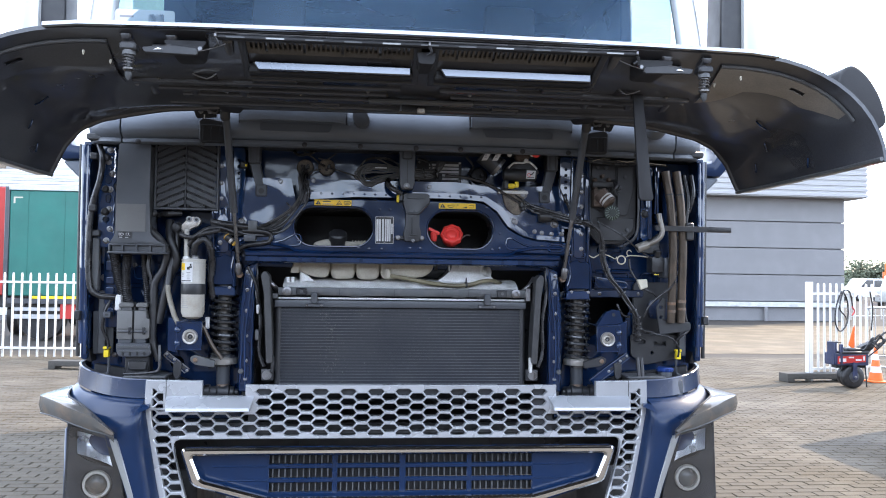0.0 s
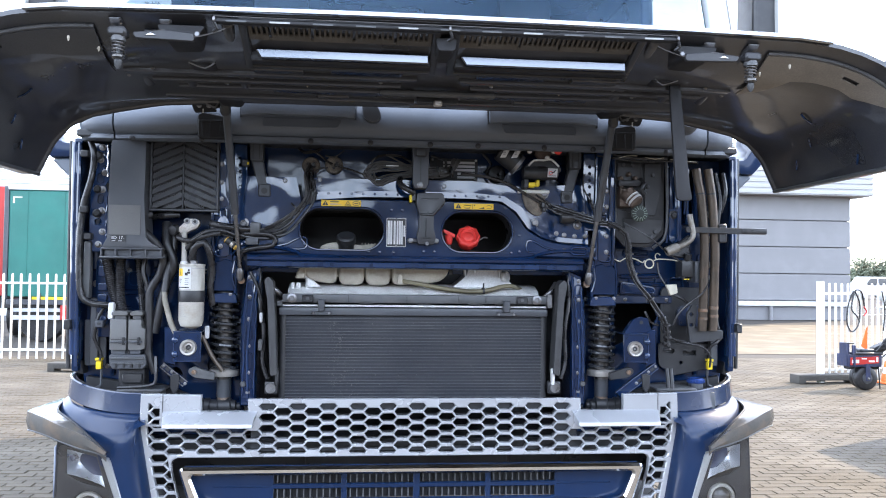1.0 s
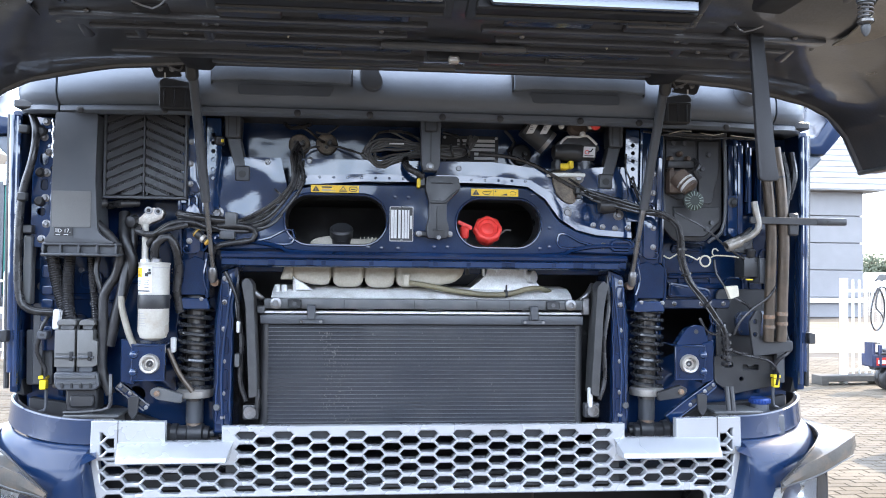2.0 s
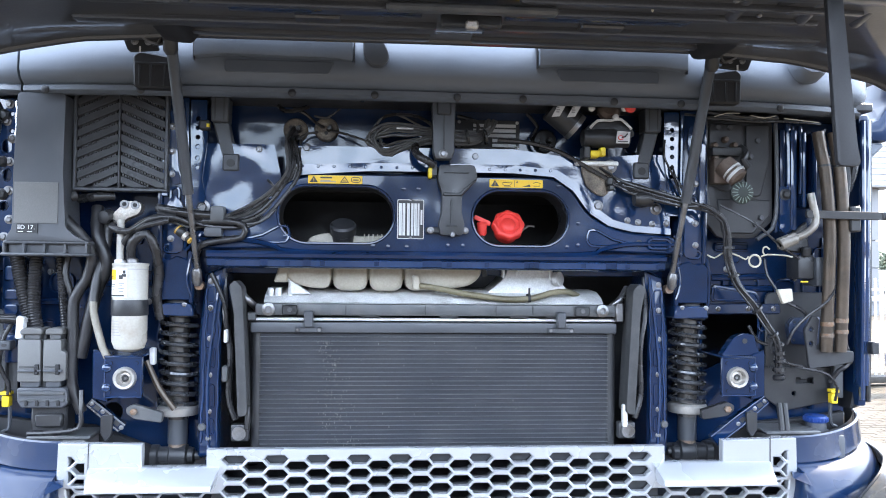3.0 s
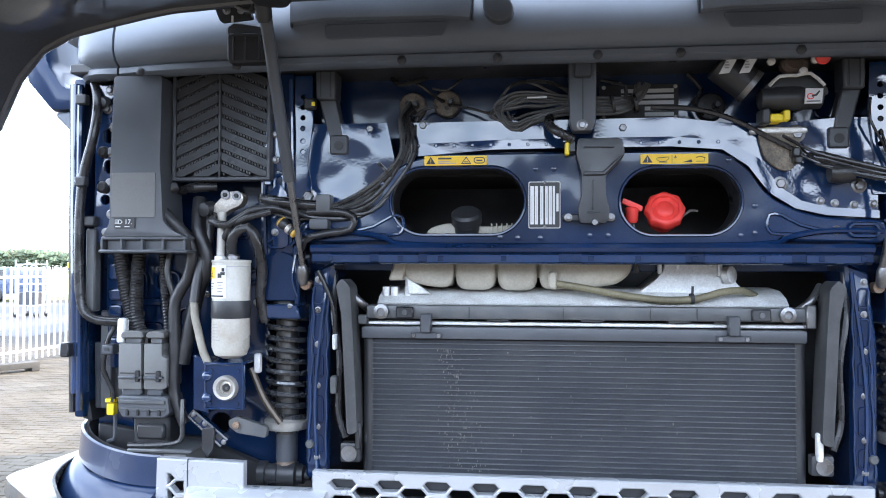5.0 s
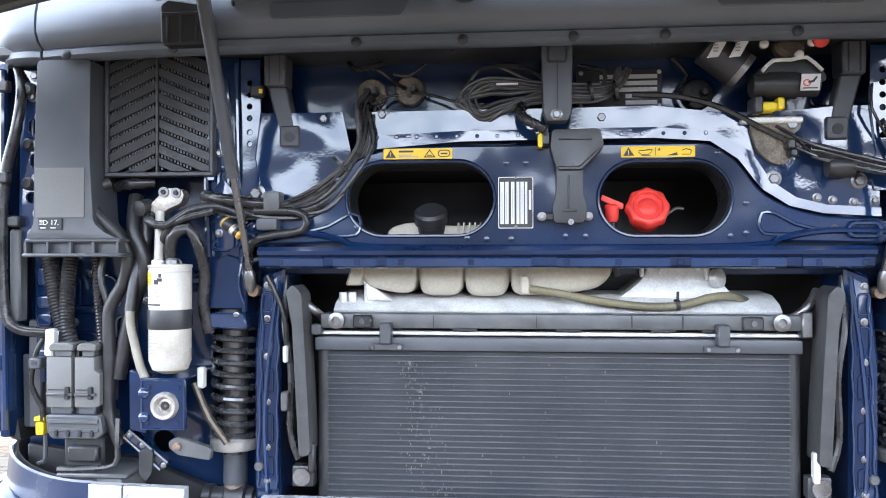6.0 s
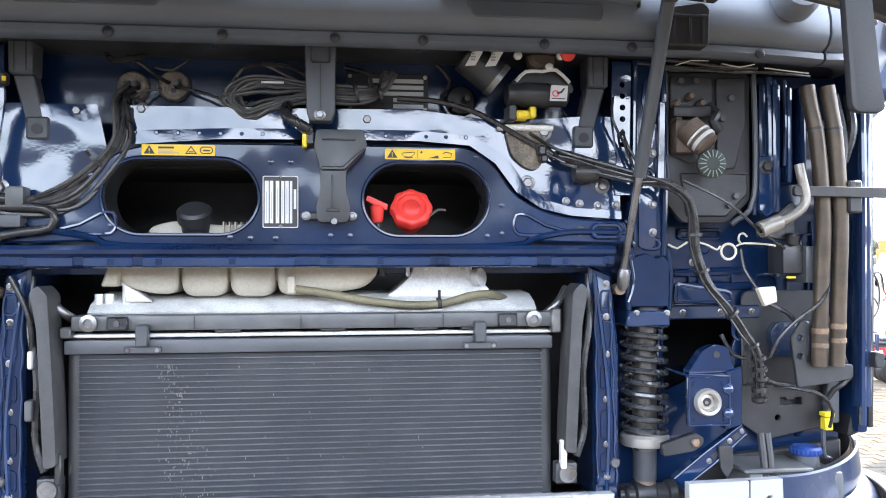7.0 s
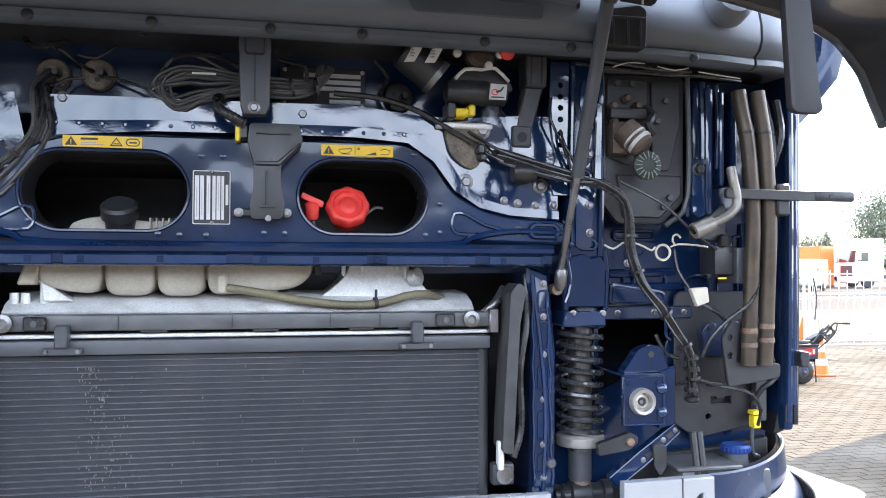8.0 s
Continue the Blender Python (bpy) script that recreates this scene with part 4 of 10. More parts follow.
for s in (-1, 1):
    corner_ring(s, [(1.106, 0.324, 0.304), (1.109, 0.328, 0.307), (1.14, 0.325, 0.303), (1.174, 0.322, 0.300), (1.178, 0.317, 0.296)], 0, 100, 26, RIMGREY, "bumper_rim", "blue-grey upright rim round the bumper corner", 0.006, rise=0.042)
    corner_ring(s, [(1.178, 0.303, 0.284), (1.10, 0.305, 0.286), (1.02, 0.15, 0.2)], 0, 100, 20, PITCH, "bumper_inside", rise=0.042)
    corner_ring(s, [(1.107, 0.320, 0.302), (1.103, 0.333, 0.314), (1.085, 0.352, 0.342), (1.052, 0.366, 0.366), (1.044, 0.368, 0.372), (1.00, 0.367, 0.373), (0.94, 0.352, 0.368), (0.90, 0.335, 0.35)], 0, 96, 26, BLUE, "bumper_corner", "glossy navy blue bumper corner", rise=0.028)
    # front skin between corner and grille
    fp = B()
    prof = [(1.106, 0.026), (1.102, 0.013), (1.085, -0.015), (1.052, -0.039), (1.044, -0.045), (1.0, -0.046), (0.90, -0.046), (0.72, -0.046), (0.45, -0.04), (0.34, 0.02)]

    def turned(x):
        """How far the skin falls back as it turns into the corner."""
        return 0.37 * (1 - math.sqrt(1 - (max(0.0, abs(x) - 0.95) / 0.366) ** 2))

    rows = []
    for k in range(7):
        f = k / 6
        rows.append([fp.verts.new((s * ((0.953 - 0.175 * max(0, 1.05 - z)) * (1 - f) + f * (0.952 + 0.10 * min(1, max(0, 1.09 - z) / 0.12) - 0.32 * max(0, 0.97 - z))), y, z)) for z, y in prof])
    for v in fp.verts:
        v.co.y += turned(v.co.x)
    for k, col in enumerate(rows):
        for v in col:
            near = max(0.0, 1 - k / 2.5) * min(1.0, max(0.0, (1.085 - v.co.z) / 0.05))
            v.co.y += (max(v.co.y, -0.004) - v.co.y) * near * near
    rows.insert(0, [fp.verts.new((v.co.x, 0.034, v.co.z)) for v in rows[0]])
    for p, q in zip(rows, rows[1:]):
        for j in range(len(prof) - 1):
            fp.faces.new((p[j], q[j], q[j + 1], p[j + 1]))
    bmesh.ops.recalc_face_normals(fp, faces=fp.faces)
    bmesh.ops.solidify(fp, geom=fp.faces[:], thickness=0.01)
    part("bumper_front", fp, BLUE, truck, "navy blue bumper skin beside the grille", 60)
    # corner lens sweeping down to the front
    def even(pts, n):
        line = glide([Vector(p) for p in pts], 0.01)
        return [line[int(f)].lerp(line[min(int(f) + 1, len(line) - 1)], f - int(f)) for f in ((len(line) - 1) * i / n for i in range(n + 1))]

    n = 44
    inner_l = even([(1.285, 0.34, 1.118), (1.276, 0.20, 1.114), (1.248, 0.10, 1.107), (1.205, 0.03, 1.101), (1.15, -0.035, 1.088), (1.085, -0.068, 1.044), (1.032, -0.074, 0.996)], n)
    edge_l = even([(1.322, 0.34, 1.112), (1.335, 0.16, 1.114), (1.332, 0.05, 1.117), (1.298, -0.005, 1.118), (1.24, -0.047, 1.106), (1.19, -0.075, 1.090), (1.11, -0.098, 1.062), (1.07, -0.098, 1.034), (1.030, -0.092, 1.000)], n)
    foot_l = even([(1.318, 0.34, 1.04), (1.33, 0.16, 1.045), (1.328, 0.05, 1.052), (1.292, -0.003, 1.056), (1.235, -0.042, 1.048), (1.185, -0.068, 1.034), (1.11, -0.088, 1.012), (1.07, -0.09, 1.002), (1.030, -0.086, 0.988)], n)
    b = B()
    rows = []
    for p, e, q in zip(inner_l, edge_l, foot_l):
        tuck = Vector((-0.05, 0.05, 0.004)) * max(0.0, 1 - (len(rows) / n) ** 2)
        rows.append([b.verts.new((s * w.x, w.y, w.z)) for w in (p + Vector((0, 0, -0.03)), p, p.lerp(e, 0.85) + Vector((0, 0, 0.003)), e, e.lerp(q, 0.5) + Vector((0.005, -0.005, 0)), q, q + tuck)])
    for p, q in zip(rows, rows[1:]):
        for j in range(6):
            b.faces.new((p[j], q[j], q[j + 1], p[j + 1]))
    b.faces.new(rows[0]), b.faces.new(rows[-1])
    bmesh.ops.recalc_face_normals(b, faces=b.faces)
    lens = part("corner_indicator", b, LENSGREY, truck, "smoked grey indicator lens round the bumper corner", 30)
    part("lens_seam", tube([(s * p.x, p.y, p.z + 0.001) for p in inner_l], 0.0035, 6), INK, lens)
    part("lens_edge", tube([(s * p.x, p.y, p.z) for p in foot_l], 0.003, 6), GREY, lens)
    # head lamp
    hl = part("headlamp", prism(outline([(s * 1.05, 0.985), (s * 1.21, 1.03), (s * 1.235, 0.50), (s * 0.99, 0.50), (s * 0.955, 0.66)], 0.02, 3), 0.05, 0.12, 0.006), BLACK, truck, "headlamp with a bright reflector and a ring lamp")
    bowl = B()
    grid = []
    for i in range(19):
        f = i / 18
        top, low = Vector((1.178 - 0.10 * f, 0, 1.000 - 0.030 * f)), Vector((1.178 - 0.13 * f, 0, 0.915 - 0.048 * f))
        col = []
        for j in range(9):
            g = j / 8
            p = top.lerp(low, g)
            deep_y = 0.048 * (4 * f * (1 - f)) ** 0.5 * (0.35 + 0.65 * 4 * g * (1 - g)) - 0.004 * abs(math.sin(f * math.pi * 5))
            col.append(bowl.verts.new((s * p.x, -0.012 + deep_y, p.z)))
        grid.append(col)
    for p, q in zip(grid, grid[1:]):
        for j in range(8):
            bowl.faces.new((p[j], q[j], q[j + 1], p[j + 1]))
    bmesh.ops.recalc_face_normals(bowl, faces=bowl.faces)
    bmesh.ops.solidify(bowl, geom=bowl.faces[:], thickness=0.002)
    refl = part("reflector", bowl, REFLECT, hl, "fluted chrome reflector bowl", 60)
    part("lamp_bulb", lathe([(0.010, 0), (0.010, 0.016), (0.006, 0.022)], (s * 1.105, 0.03, 0.950), (0, -1, 0), 14), BRIGHT, refl)
    part("lamp_mask", sheet([(s * 1.04, 0.985), (s * 1.21, 1.025), (s * 1.225, 0.60), (s * 0.985, 0.60)], [[(s * 1.08, 0.970), (s * 1.178, 0.998), (s * 1.176, 0.916), (s * 1.135, 0.890), (s * 1.050, 0.866)], oval(s * 1.104, 0.806, 0.11, 0.11, 12)], -0.016, -0.010, 0.001), BLACK, hl)
    part("lamp_ring", lathe([(0.036, 0), (0.039, 0.012), (0.048, 0.012), (0.051, 0.0)], (s * 1.104, -0.012, 0.806), seg=28), WHITE, hl, "white daylight ring")
    part("lamp_projector", lathe([(0.036, -0.01), (0.036, 0.006), (0.025, 0.016), (0.008, 0.02)], (s * 1.104, -0.008, 0.806), seg=24), LENSGREY, hl)
    part("lamp_trim", prism([(s * 1.027, 0.969), (s * 1.056, 0.975), (s * 0.996, 0.797), (s * 0.94, 0.60), (s * 0.915, 0.60), (s * 0.968, 0.79)], -0.056, -0.02, 0.004), TRIMGREY, hl, "satin metal trim strip beside the lamp")
    gl = part("lamp_glass", prism(outline([(s * 1.045, 0.975), (s * 1.20, 1.02), (s * 1.215, 0.52), (s * 0.965, 0.52)], 0.02, 3), -0.03, -0.026, 0.001), LENS, hl)
    gl.visible_shadow = False
    part("bumper_side", box(s * 1.215, s * 1.245, 0.05, 0.6, 0.35, 1.0, 0.01), BLUE, truck)
part("bumper_lower", box(-0.99, 0.99, -0.03, 0.05, 0.30, 0.60, 0.03, 3), BLUE, truck, "navy blue lower bumper")
for s in (-1, 1):
    w = B()
    lathe([(0.30, 0), (0.48, 0.02), (0.50, 0.06), (0.50, 0.26), (0.48, 0.30), (0.30, 0.32)], (s * 1.22 if s < 0 else 0.90, 1.4, 0.50), (1, 0, 0), 32, bm=w)
    tyre = part("tyre", w, RUBBER, truck, "black truck tyre")
    part("rim", lathe([(0.05, 0), (0.28, 0.02), (0.295, 0.30)], (s * 1.21 if s < 0 else 0.91, 1.4, 0.50), (1, 0, 0), 24), STEEL, tyre)
part("chassis_frame", box(-0.42, 0.42, 0.5, 6.4, 0.75, 0.98, 0.01), BLACK, truck)
part("cargo_body", box(-1.25, 1.25, 2.45, 6.5, 0.98, 3.75, 0.02), PALEMET, truck, "plain pale cargo body behind the cab")
part("rear_tyre", lathe([(0.30, 0), (0.48, 0.02), (0.50, 0.06), (0.50, 2.2), (0.48, 2.24), (0.30, 2.26)], (-1.13, 5.2, 0.50), (1, 0, 0), 32), RUBBER, truck)

# ---- bay: sheet metal ----
for nm, args in (("bay_back", (-1.2, 1.2, 0.66, 0.70, 0.7, 2.06)), ("bay_floor", (-1.2, 1.2, 0.13, 0.68, 0.95, 1.0)), ("bay_top", (-1.2, 1.2, 0.06, 0.30, 2.066, 2.09))):
    part(nm, box(*args, 0.004), BLACK, truck)
part("firewall", sheet([(-0.70, 1.60), (0.70, 1.60), (0.70, 2.07), (-0.70, 2.07)], [oval(-0.277, 1.745, 0.36, 0.20), oval(0.217, 1.745, 0.32, 0.20)], 0.215, 0.23, 0.002), BAYBLUE, truck, "dark navy firewall under the cowl")
CM = [(-0.65, 1.664), (-0.44, 1.669), (-0.38, 1.651), (0.38, 1.651), (0.44, 1.669), (0.65, 1.664), (0.65, 1.713), (0.524, 1.719), (0.463, 1.734), (0.402, 1.768), (0.365, 1.825), (0.31, 1.868),
      (-0.33, 1.868), (-0.41, 1.845), (-0.455, 1.79), (-0.50, 1.745), (-0.56, 1.722), (-0.65, 1.713)]
member = part("cross_member", sheet(outline(CM, 0.03, 4), [oval(-0.277, 1.760, 0.306, 0.154, 14), oval(0.217, 1.757, 0.262, 0.152, 14)], 0.092, 0.108, 0.004), BAYBLUE, truck, "glossy navy cross member with two oval openings")
for cx, cz, w, h in ((-0.277, 1.759, 0.308, 0.153), (0.217, 1.756, 0.264, 0.151)):
    loop = [(x, 0.090, z) for x, z in oval(cx, cz, w, h, 12)]
    part("opening_lip", tube(loop + loop[:2], 0.0036, 6, smooth=False), BAYBLUE, member)
    inner = sheet(oval(cx, cz, w + 0.004, h + 0.004, 12), [oval(cx, cz, w - 0.006, h - 0.006, 12)], 0.108, 0.20, 0.0)
    part("opening_tunnel", inner, BLACK, member)
beam = swept([(0.10, 1.652), (0.062, 1.654), (0.045, 1.660), (0.038, 1.652), (0.040, 1.644), (0.052, 1.638), (0.052, 1.622), (0.060, 1.616), (0.10, 1.616)], -0.605, 0.605, 40, lambda x: 0.0, BAYBLUE, "lower_beam", truck, "navy beam with painted highlights on its lower flange")
# lighter patches stand in for the broken reflections along the flange
for x0, x1 in ((-0.56, -0.47), (-0.45, -0.36), (-0.34, -0.05), (0.0, 0.22), (0.26, 0.44), (0.47, 0.585)):
    swept([(0.0515, 1.639), (0.0475, 1.636), (0.0475, 1.621), (0.0515, 1.618)], x0, x1, 4, lambda x: 0.0, SHEET, "beam_face", beam)
# pressed bead along the member and its bright top fold
bead = tube([(-0.64, 0.09, 1.690), (-0.52, 0.088, 1.690), (-0.44, 0.086, 1.675), (-0.38, 0.084, 1.660), (0.0, 0.084, 1.657), (0.38, 0.084, 1.660), (0.44, 0.086, 1.675), (0.52, 0.088, 1.690), (0.64, 0.09, 1.690)], 0.007, 8)
part("pressed_bead", bead, BAYBLUE, member)


def fold(pts_low, pts_high, name, mat, parent, label="", thick=0.003):
    """A bent sheet between a lower and an upper line."""
    b = B()
    lo = [b.verts.new(p) for p in pts_low]
    hi = [b.verts.new(p) for p in pts_high]
    for i in range(len(lo) - 1):
        b.faces.new((lo[i], lo[i + 1], hi[i + 1], hi[i]))
    bmesh.ops.recalc_face_normals(b, faces=b.faces)
    bmesh.ops.solidify(b, geom=b.faces[:], thickness=thick)
    return part(name, b, mat, parent, label, 25)


shelf_l = [(-0.41, 0.1105, 1.862), (-0.20, 0.1105, 1.878), (0.0, 0.1105, 1.880), (0.20, 0.1105, 1.880), (0.31, 0.1105, 1.872), (0.365, 0.1105, 1.835), (0.41, 0.1105, 1.775), (0.465, 0.1105, 1.740), (0.53, 0.1105, 1.725), (0.64, 0.1105, 1.718)]
shelf_m = [(-0.40, 0.112, 1.892), (-0.20, 0.112, 1.900), (0.0, 0.112, 1.902), (0.20, 0.112, 1.902), (0.32, 0.112, 1.892), (0.39, 0.112, 1.850), (0.43, 0.112, 1.790), (0.478, 0.112, 1.757), (0.535, 0.112, 1.742), (0.64, 0.112, 1.735)]
shelf_n = [(x, 0.119, z) for x, y, z in shelf_m]
shelf_h = [(-0.392, 0.1202, 1.944), (-0.20, 0.1202, 1.945), (0.0, 0.1202, 1.945), (0.20, 0.1202, 1.947), (0.34, 0.120, 1.930), (0.43, 0.1212, 1.93), (0.50, 0.1225, 1.935), (0.56, 0.1225, 1.94), (0.60, 0.1225, 1.94), (0.64, 0.1225, 1.94)]
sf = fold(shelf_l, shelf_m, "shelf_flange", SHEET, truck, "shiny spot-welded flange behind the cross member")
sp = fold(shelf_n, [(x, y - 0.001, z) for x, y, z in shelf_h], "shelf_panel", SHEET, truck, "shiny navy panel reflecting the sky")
ll = [(-0.655, 0.116, 1.735), (-0.56, 0.116, 1.745), (-0.505, 0.116, 1.765), (-0.46, 0.116, 1.81), (-0.425, 0.116, 1.855)]
lh = [(-0.655, 0.1195, 1.945), (-0.58, 0.1195, 1.945), (-0.53, 0.1195, 1.945), (-0.48, 0.1195, 1.945), (-0.445, 0.1195, 1.945)]
fold(ll, lh, "side_panel", SHEET, truck, "shiny navy panel beside the cross member")
for x, z in ((-0.485, 1.932), (-0.36, 1.938), (-0.055, 1.925), (0.095, 1.925)):
    bolt(x, 0.121, z, 0.009, sp, STEEL)
for k in range(17):
    x = -0.37 + 0.042 * k
    part("spot_weld", lathe([(0.0045, 0), (0.003, 0.002)], (x, 0.1085, 1.889), (0, -1, 0.0), 8), SHEET, sf)
for x, z, r in ((0.475, 1.862, 0.010), (0.435, 1.795, 0.011), (0.60, 1.79, 0.011), (0.47, 1.905, 0.013), (0.41, 1.905, 0.010), (0.62, 1.83, 0.008), (0.55, 1.752, 0.006), (0.59, 1.748, 0.006), (0.52, 1.757, 0.006), (0.63, 1.75, 0.006), (-0.63, 1.775, 0.013), (-0.62, 1.70, 0.010)):
    bolt(x, 0.117, z, r, sp, STEEL)
for x, z in ((-0.10, 1.83), (-0.06, 1.83), (0.32, 1.845), (0.375, 1.745), (0.375, 1.685), (0.345, 1.68), (-0.44, 1.682), (-0.41, 1.70), (-0.14, 1.675), (-0.18, 1.677), (0.02, 1.68), (0.06, 1.68), (-0.45, 1.80), (-0.09, 1.675)):
    part("rivet", lathe([(0.0065, 0), (0.006, 0.003), (0.002, 0.004)], (x, 0.092, z), seg=10), BAYBLUE, member)
# pressings on the member's arms
for s in (-1, 1):
    loop = [(s * x, 0.089, z) for x, z in ((0.40, 1.70), (0.405, 1.725), (0.43, 1.725), (0.47, 1.703), (0.52, 1.690), (0.50, 1.683), (0.45, 1.683), (0.41, 1.685))]
    part("pressed_rim", tube(loop + loop[:1], 0.004, 6), SHEET, member)
    rim = [(s * x, 0.088, z) for x, z in oval(0.60, 1.692, 0.062, 0.026, 6)]
    part("pressed_rim", tube(rim + rim[:2], 0.005, 6, smooth=False), SHEET, member)
    part("arm_hole", lathe([(0.010, 0), (0.010, 0.002)], (s * 0.545, 0.092, 1.692), seg=14), INK, member)
    # upright strip with holes, posts and side panels
    holes = [oval(s * 0.645, z, 0.011, 0.011, 4) for z in (2.01, 1.985, 1.96, 1.935, 1.905, 1.88)]
    # strip takes the lighter navy so that it reads as lit
    part("flange_strip", sheet([(s * 0.665, 2.06), (s * 0.665, 1.77), (s * 0.628, 1.77), (s * 0.622, 1.80), (s * 0.632, 1.85), (s * 0.620, 1.95), (s * 0.622, 2.06)], holes, 0.112, 0.118, 0.001), SHEET, truck, "perforated flange strip in the lighter highlight navy")
    post = part("bay_post", box(s * 0.666, s * 0.735, 0.11, 0.24, 1.62, 2.066, 0.008, 2), BAYBLUE, truck, "navy upright post in the bay")
    for z in (2.0, 1.95, 1.90, 1.84):
        part("post_hole", lathe([(0.008, 0), (0.008, 0.0015)], (s * 0.703, 0.110, z), seg=12), SHEET, post)
    part("post_strip", prism([(s * 0.715, 1.80), (s * 0.735, 1.80), (s * 0.738, 1.97), (s * 0.722, 1.975)], 0.098, 0.112, 0.003), SHEET, post)
    for pts in ([(0.674, 1.84), (0.690, 1.87), (0.694, 1.93), (0.684, 1.97), (0.690, 2.02), (0.720, 2.03), (0.716, 1.95), (0.722, 1.87), (0.704, 1.83)], [(0.676, 1.655), (0.712, 1.655), (0.716, 1.70), (0.724, 1.78), (0.700, 1.81), (0.678, 1.78)]):
        part("post_panel", prism(outline([(s * x, z) for x, z in pts], 0.012, 4), 0.1025, 0.112, 0.003, 2), SHEET, post, "shiny pressed panel")
    for z in (1.69, 1.75, 1.86, 1.92, 1.985):
        bolt(s * 0.708, 0.1025, z, 0.006, post, STEEL)
    part("arm_hook", tube([(s * 0.646, 0.10, 1.715), (s * 0.66, 0.095, 1.70), (s * 0.655, 0.095, 1.675), (s * 0.668, 0.10, 1.66)], 0.004, 6), SHEET, post)
    lower = part("lower_post", prism([(s * 0.572, 1.12), (s * 0.63, 1.12), (s * 0.63, 1.44), (s * 0.615, 1.60), (s * 0.565, 1.62), (s * 0.575, 1.44)], 0.10, 0.24, 0.006), BAYBLUE, truck, "navy lower post beside the radiator")
    for k in range(9):
        part("post_clip", lathe([(0.006, 0), (0.005, 0.004)], (s * 0.588, 0.10, 1.15 + 0.05 * k), seg=8), BAYBLUE, lower)
    part("post_flange", tube([(s * 0.60, 0.094, 1.14), (s * 0.605, 0.092, 1.30), (s * 0.595, 0.092, 1.44), (s * 0.575, 0.094, 1.60)], 0.005, 6), SHEET, lower)
    opening = outline([(0.775, 1.499), (0.968, 1.497), (0.930, 1.40), (0.775, 1.33)], 0.012, 4) if s > 0 else oval(-0.88, 1.22, 0.05, 0.05)
    wall = part("bay_side_wall", sheet([(s * 0.63, 1.0), (s * 1.20, 1.0), (s * 1.215, 2.06), (s * 0.70, 2.06), (s * 0.70, 1.62), (s * 0.63, 1.60)], [opening], 0.215, 0.23, 0.002), BAYBLUE, truck, "navy side wall of the bay")
    for k in range(7):
        z = 1.35 + 0.1 * k
        bolt(s * (1.165 - 0.01 * (k % 2)), 0.214, z, 0.009, wall, STEEL)
    for x0, z0, x1, z1 in ((0.755, 1.63, 0.755, 1.70), (0.66, 1.33, 0.652, 1.20), (0.76, 1.57, 0.98, 1.57), (0.80, 1.60, 0.96, 1.605), (1.0, 1.52, 1.14, 1.52), (1.14, 1.55, 1.14, 1.72), (1.10, 1.22, 1.10, 1.34), (0.98, 1.42, 1.02, 1.50)):
        part("wall_bead", tube([(s * x0, 0.213, z0), (s * (x0 + x1) / 2, 0.207, (z0 + z1) / 2), (s * x1, 0.213, z1)], 0.010, 8), BAYBLUE, wall)
    for x, z, w, h in ((0.70, 1.72, 0.030, 0.08), (0.70, 1.80, 0.022, 0.05), (0.705, 1.665, 0.04, 0.02)):
        rim = [(s * px, 0.108, pz) for px, pz in oval(x, z, w, h, 6)]
        part("post_rim", tube(rim + rim[:2], 0.0045, 6, smooth=False), SHEET, post)
    part("post_bead", tube([(s * 0.672, 0.110, 1.66), (s * 0.668, 0.106, 1.80), (s * 0.672, 0.106, 2.05)], 0.006, 8), SHEET, post)
    part("post_bead", tube([(s * 0.734, 0.112, 1.64), (s * 0.737, 0.108, 1.78), (s * 0.735, 0.110, 2.04)], 0.007, 8), BAYBLUE, post)
    edge = part("cab_corner_edge", prism([(s * 1.195, 1.24), (s * 1.220, 1.24), (s * 1.230, 2.07), (s * 1.20, 2.07)], 0.13, 0.34, 0.008, 2), BLUE, truck, "navy cab corner edge")
    part("edge_seal", tube([(s * 1.236, 0.15, 1.25), (s * 1.241, 0.15, 1.6), (s * 1.244, 0.152, 2.06)], 0.008, 8), RUBBER, edge, "black rubber edge seal")
    skin = B()
    rows = []
    for z, xo in ((1.30, 1.213), (1.45, 1.215), (1.65, 1.217), (1.85, 1.219), (2.055, 1.221)):
        rows.append([skin.verts.new((s * (xo + 0.020 * math.sin(a)), 0.148 - 0.030 * math.cos(a), z)) for a in (radians(-95 + 190 * k / 14) for k in range(15))])
    for p, q in zip(rows, rows[1:]):
        for k in range(14):
            skin.faces.new((p[k], p[k + 1], q[k + 1], q[k]))
    bmesh.ops.recalc_face_normals(skin, faces=skin.faces)
    bmesh.ops.solidify(skin, geom=skin.faces[:], thickness=0.003)
    part("corner_skin", skin, SHEET, edge, "rounded glossy navy corner skin")
    part("inner_edge_strip", tube([(s * 1.20, 0.12, 1.26), (s * 1.205, 0.12, 1.7), (s * 1.205, 0.12, 2.05)], 0.008, 8), SHEET, edge)
    part("edge_foot", prism([(s * 1.185, 1.225), (s * 1.222, 1.24), (s * 1.224, 1.30), (s * 1.20, 1.30)], 0.15, 0.33, 0.006), PITCH, edge)
    part("door_catch", box(s * 1.216, s * 1.238, 0.095, 0.125, 1.390, 1.425, 0.003), BLACK, edge)

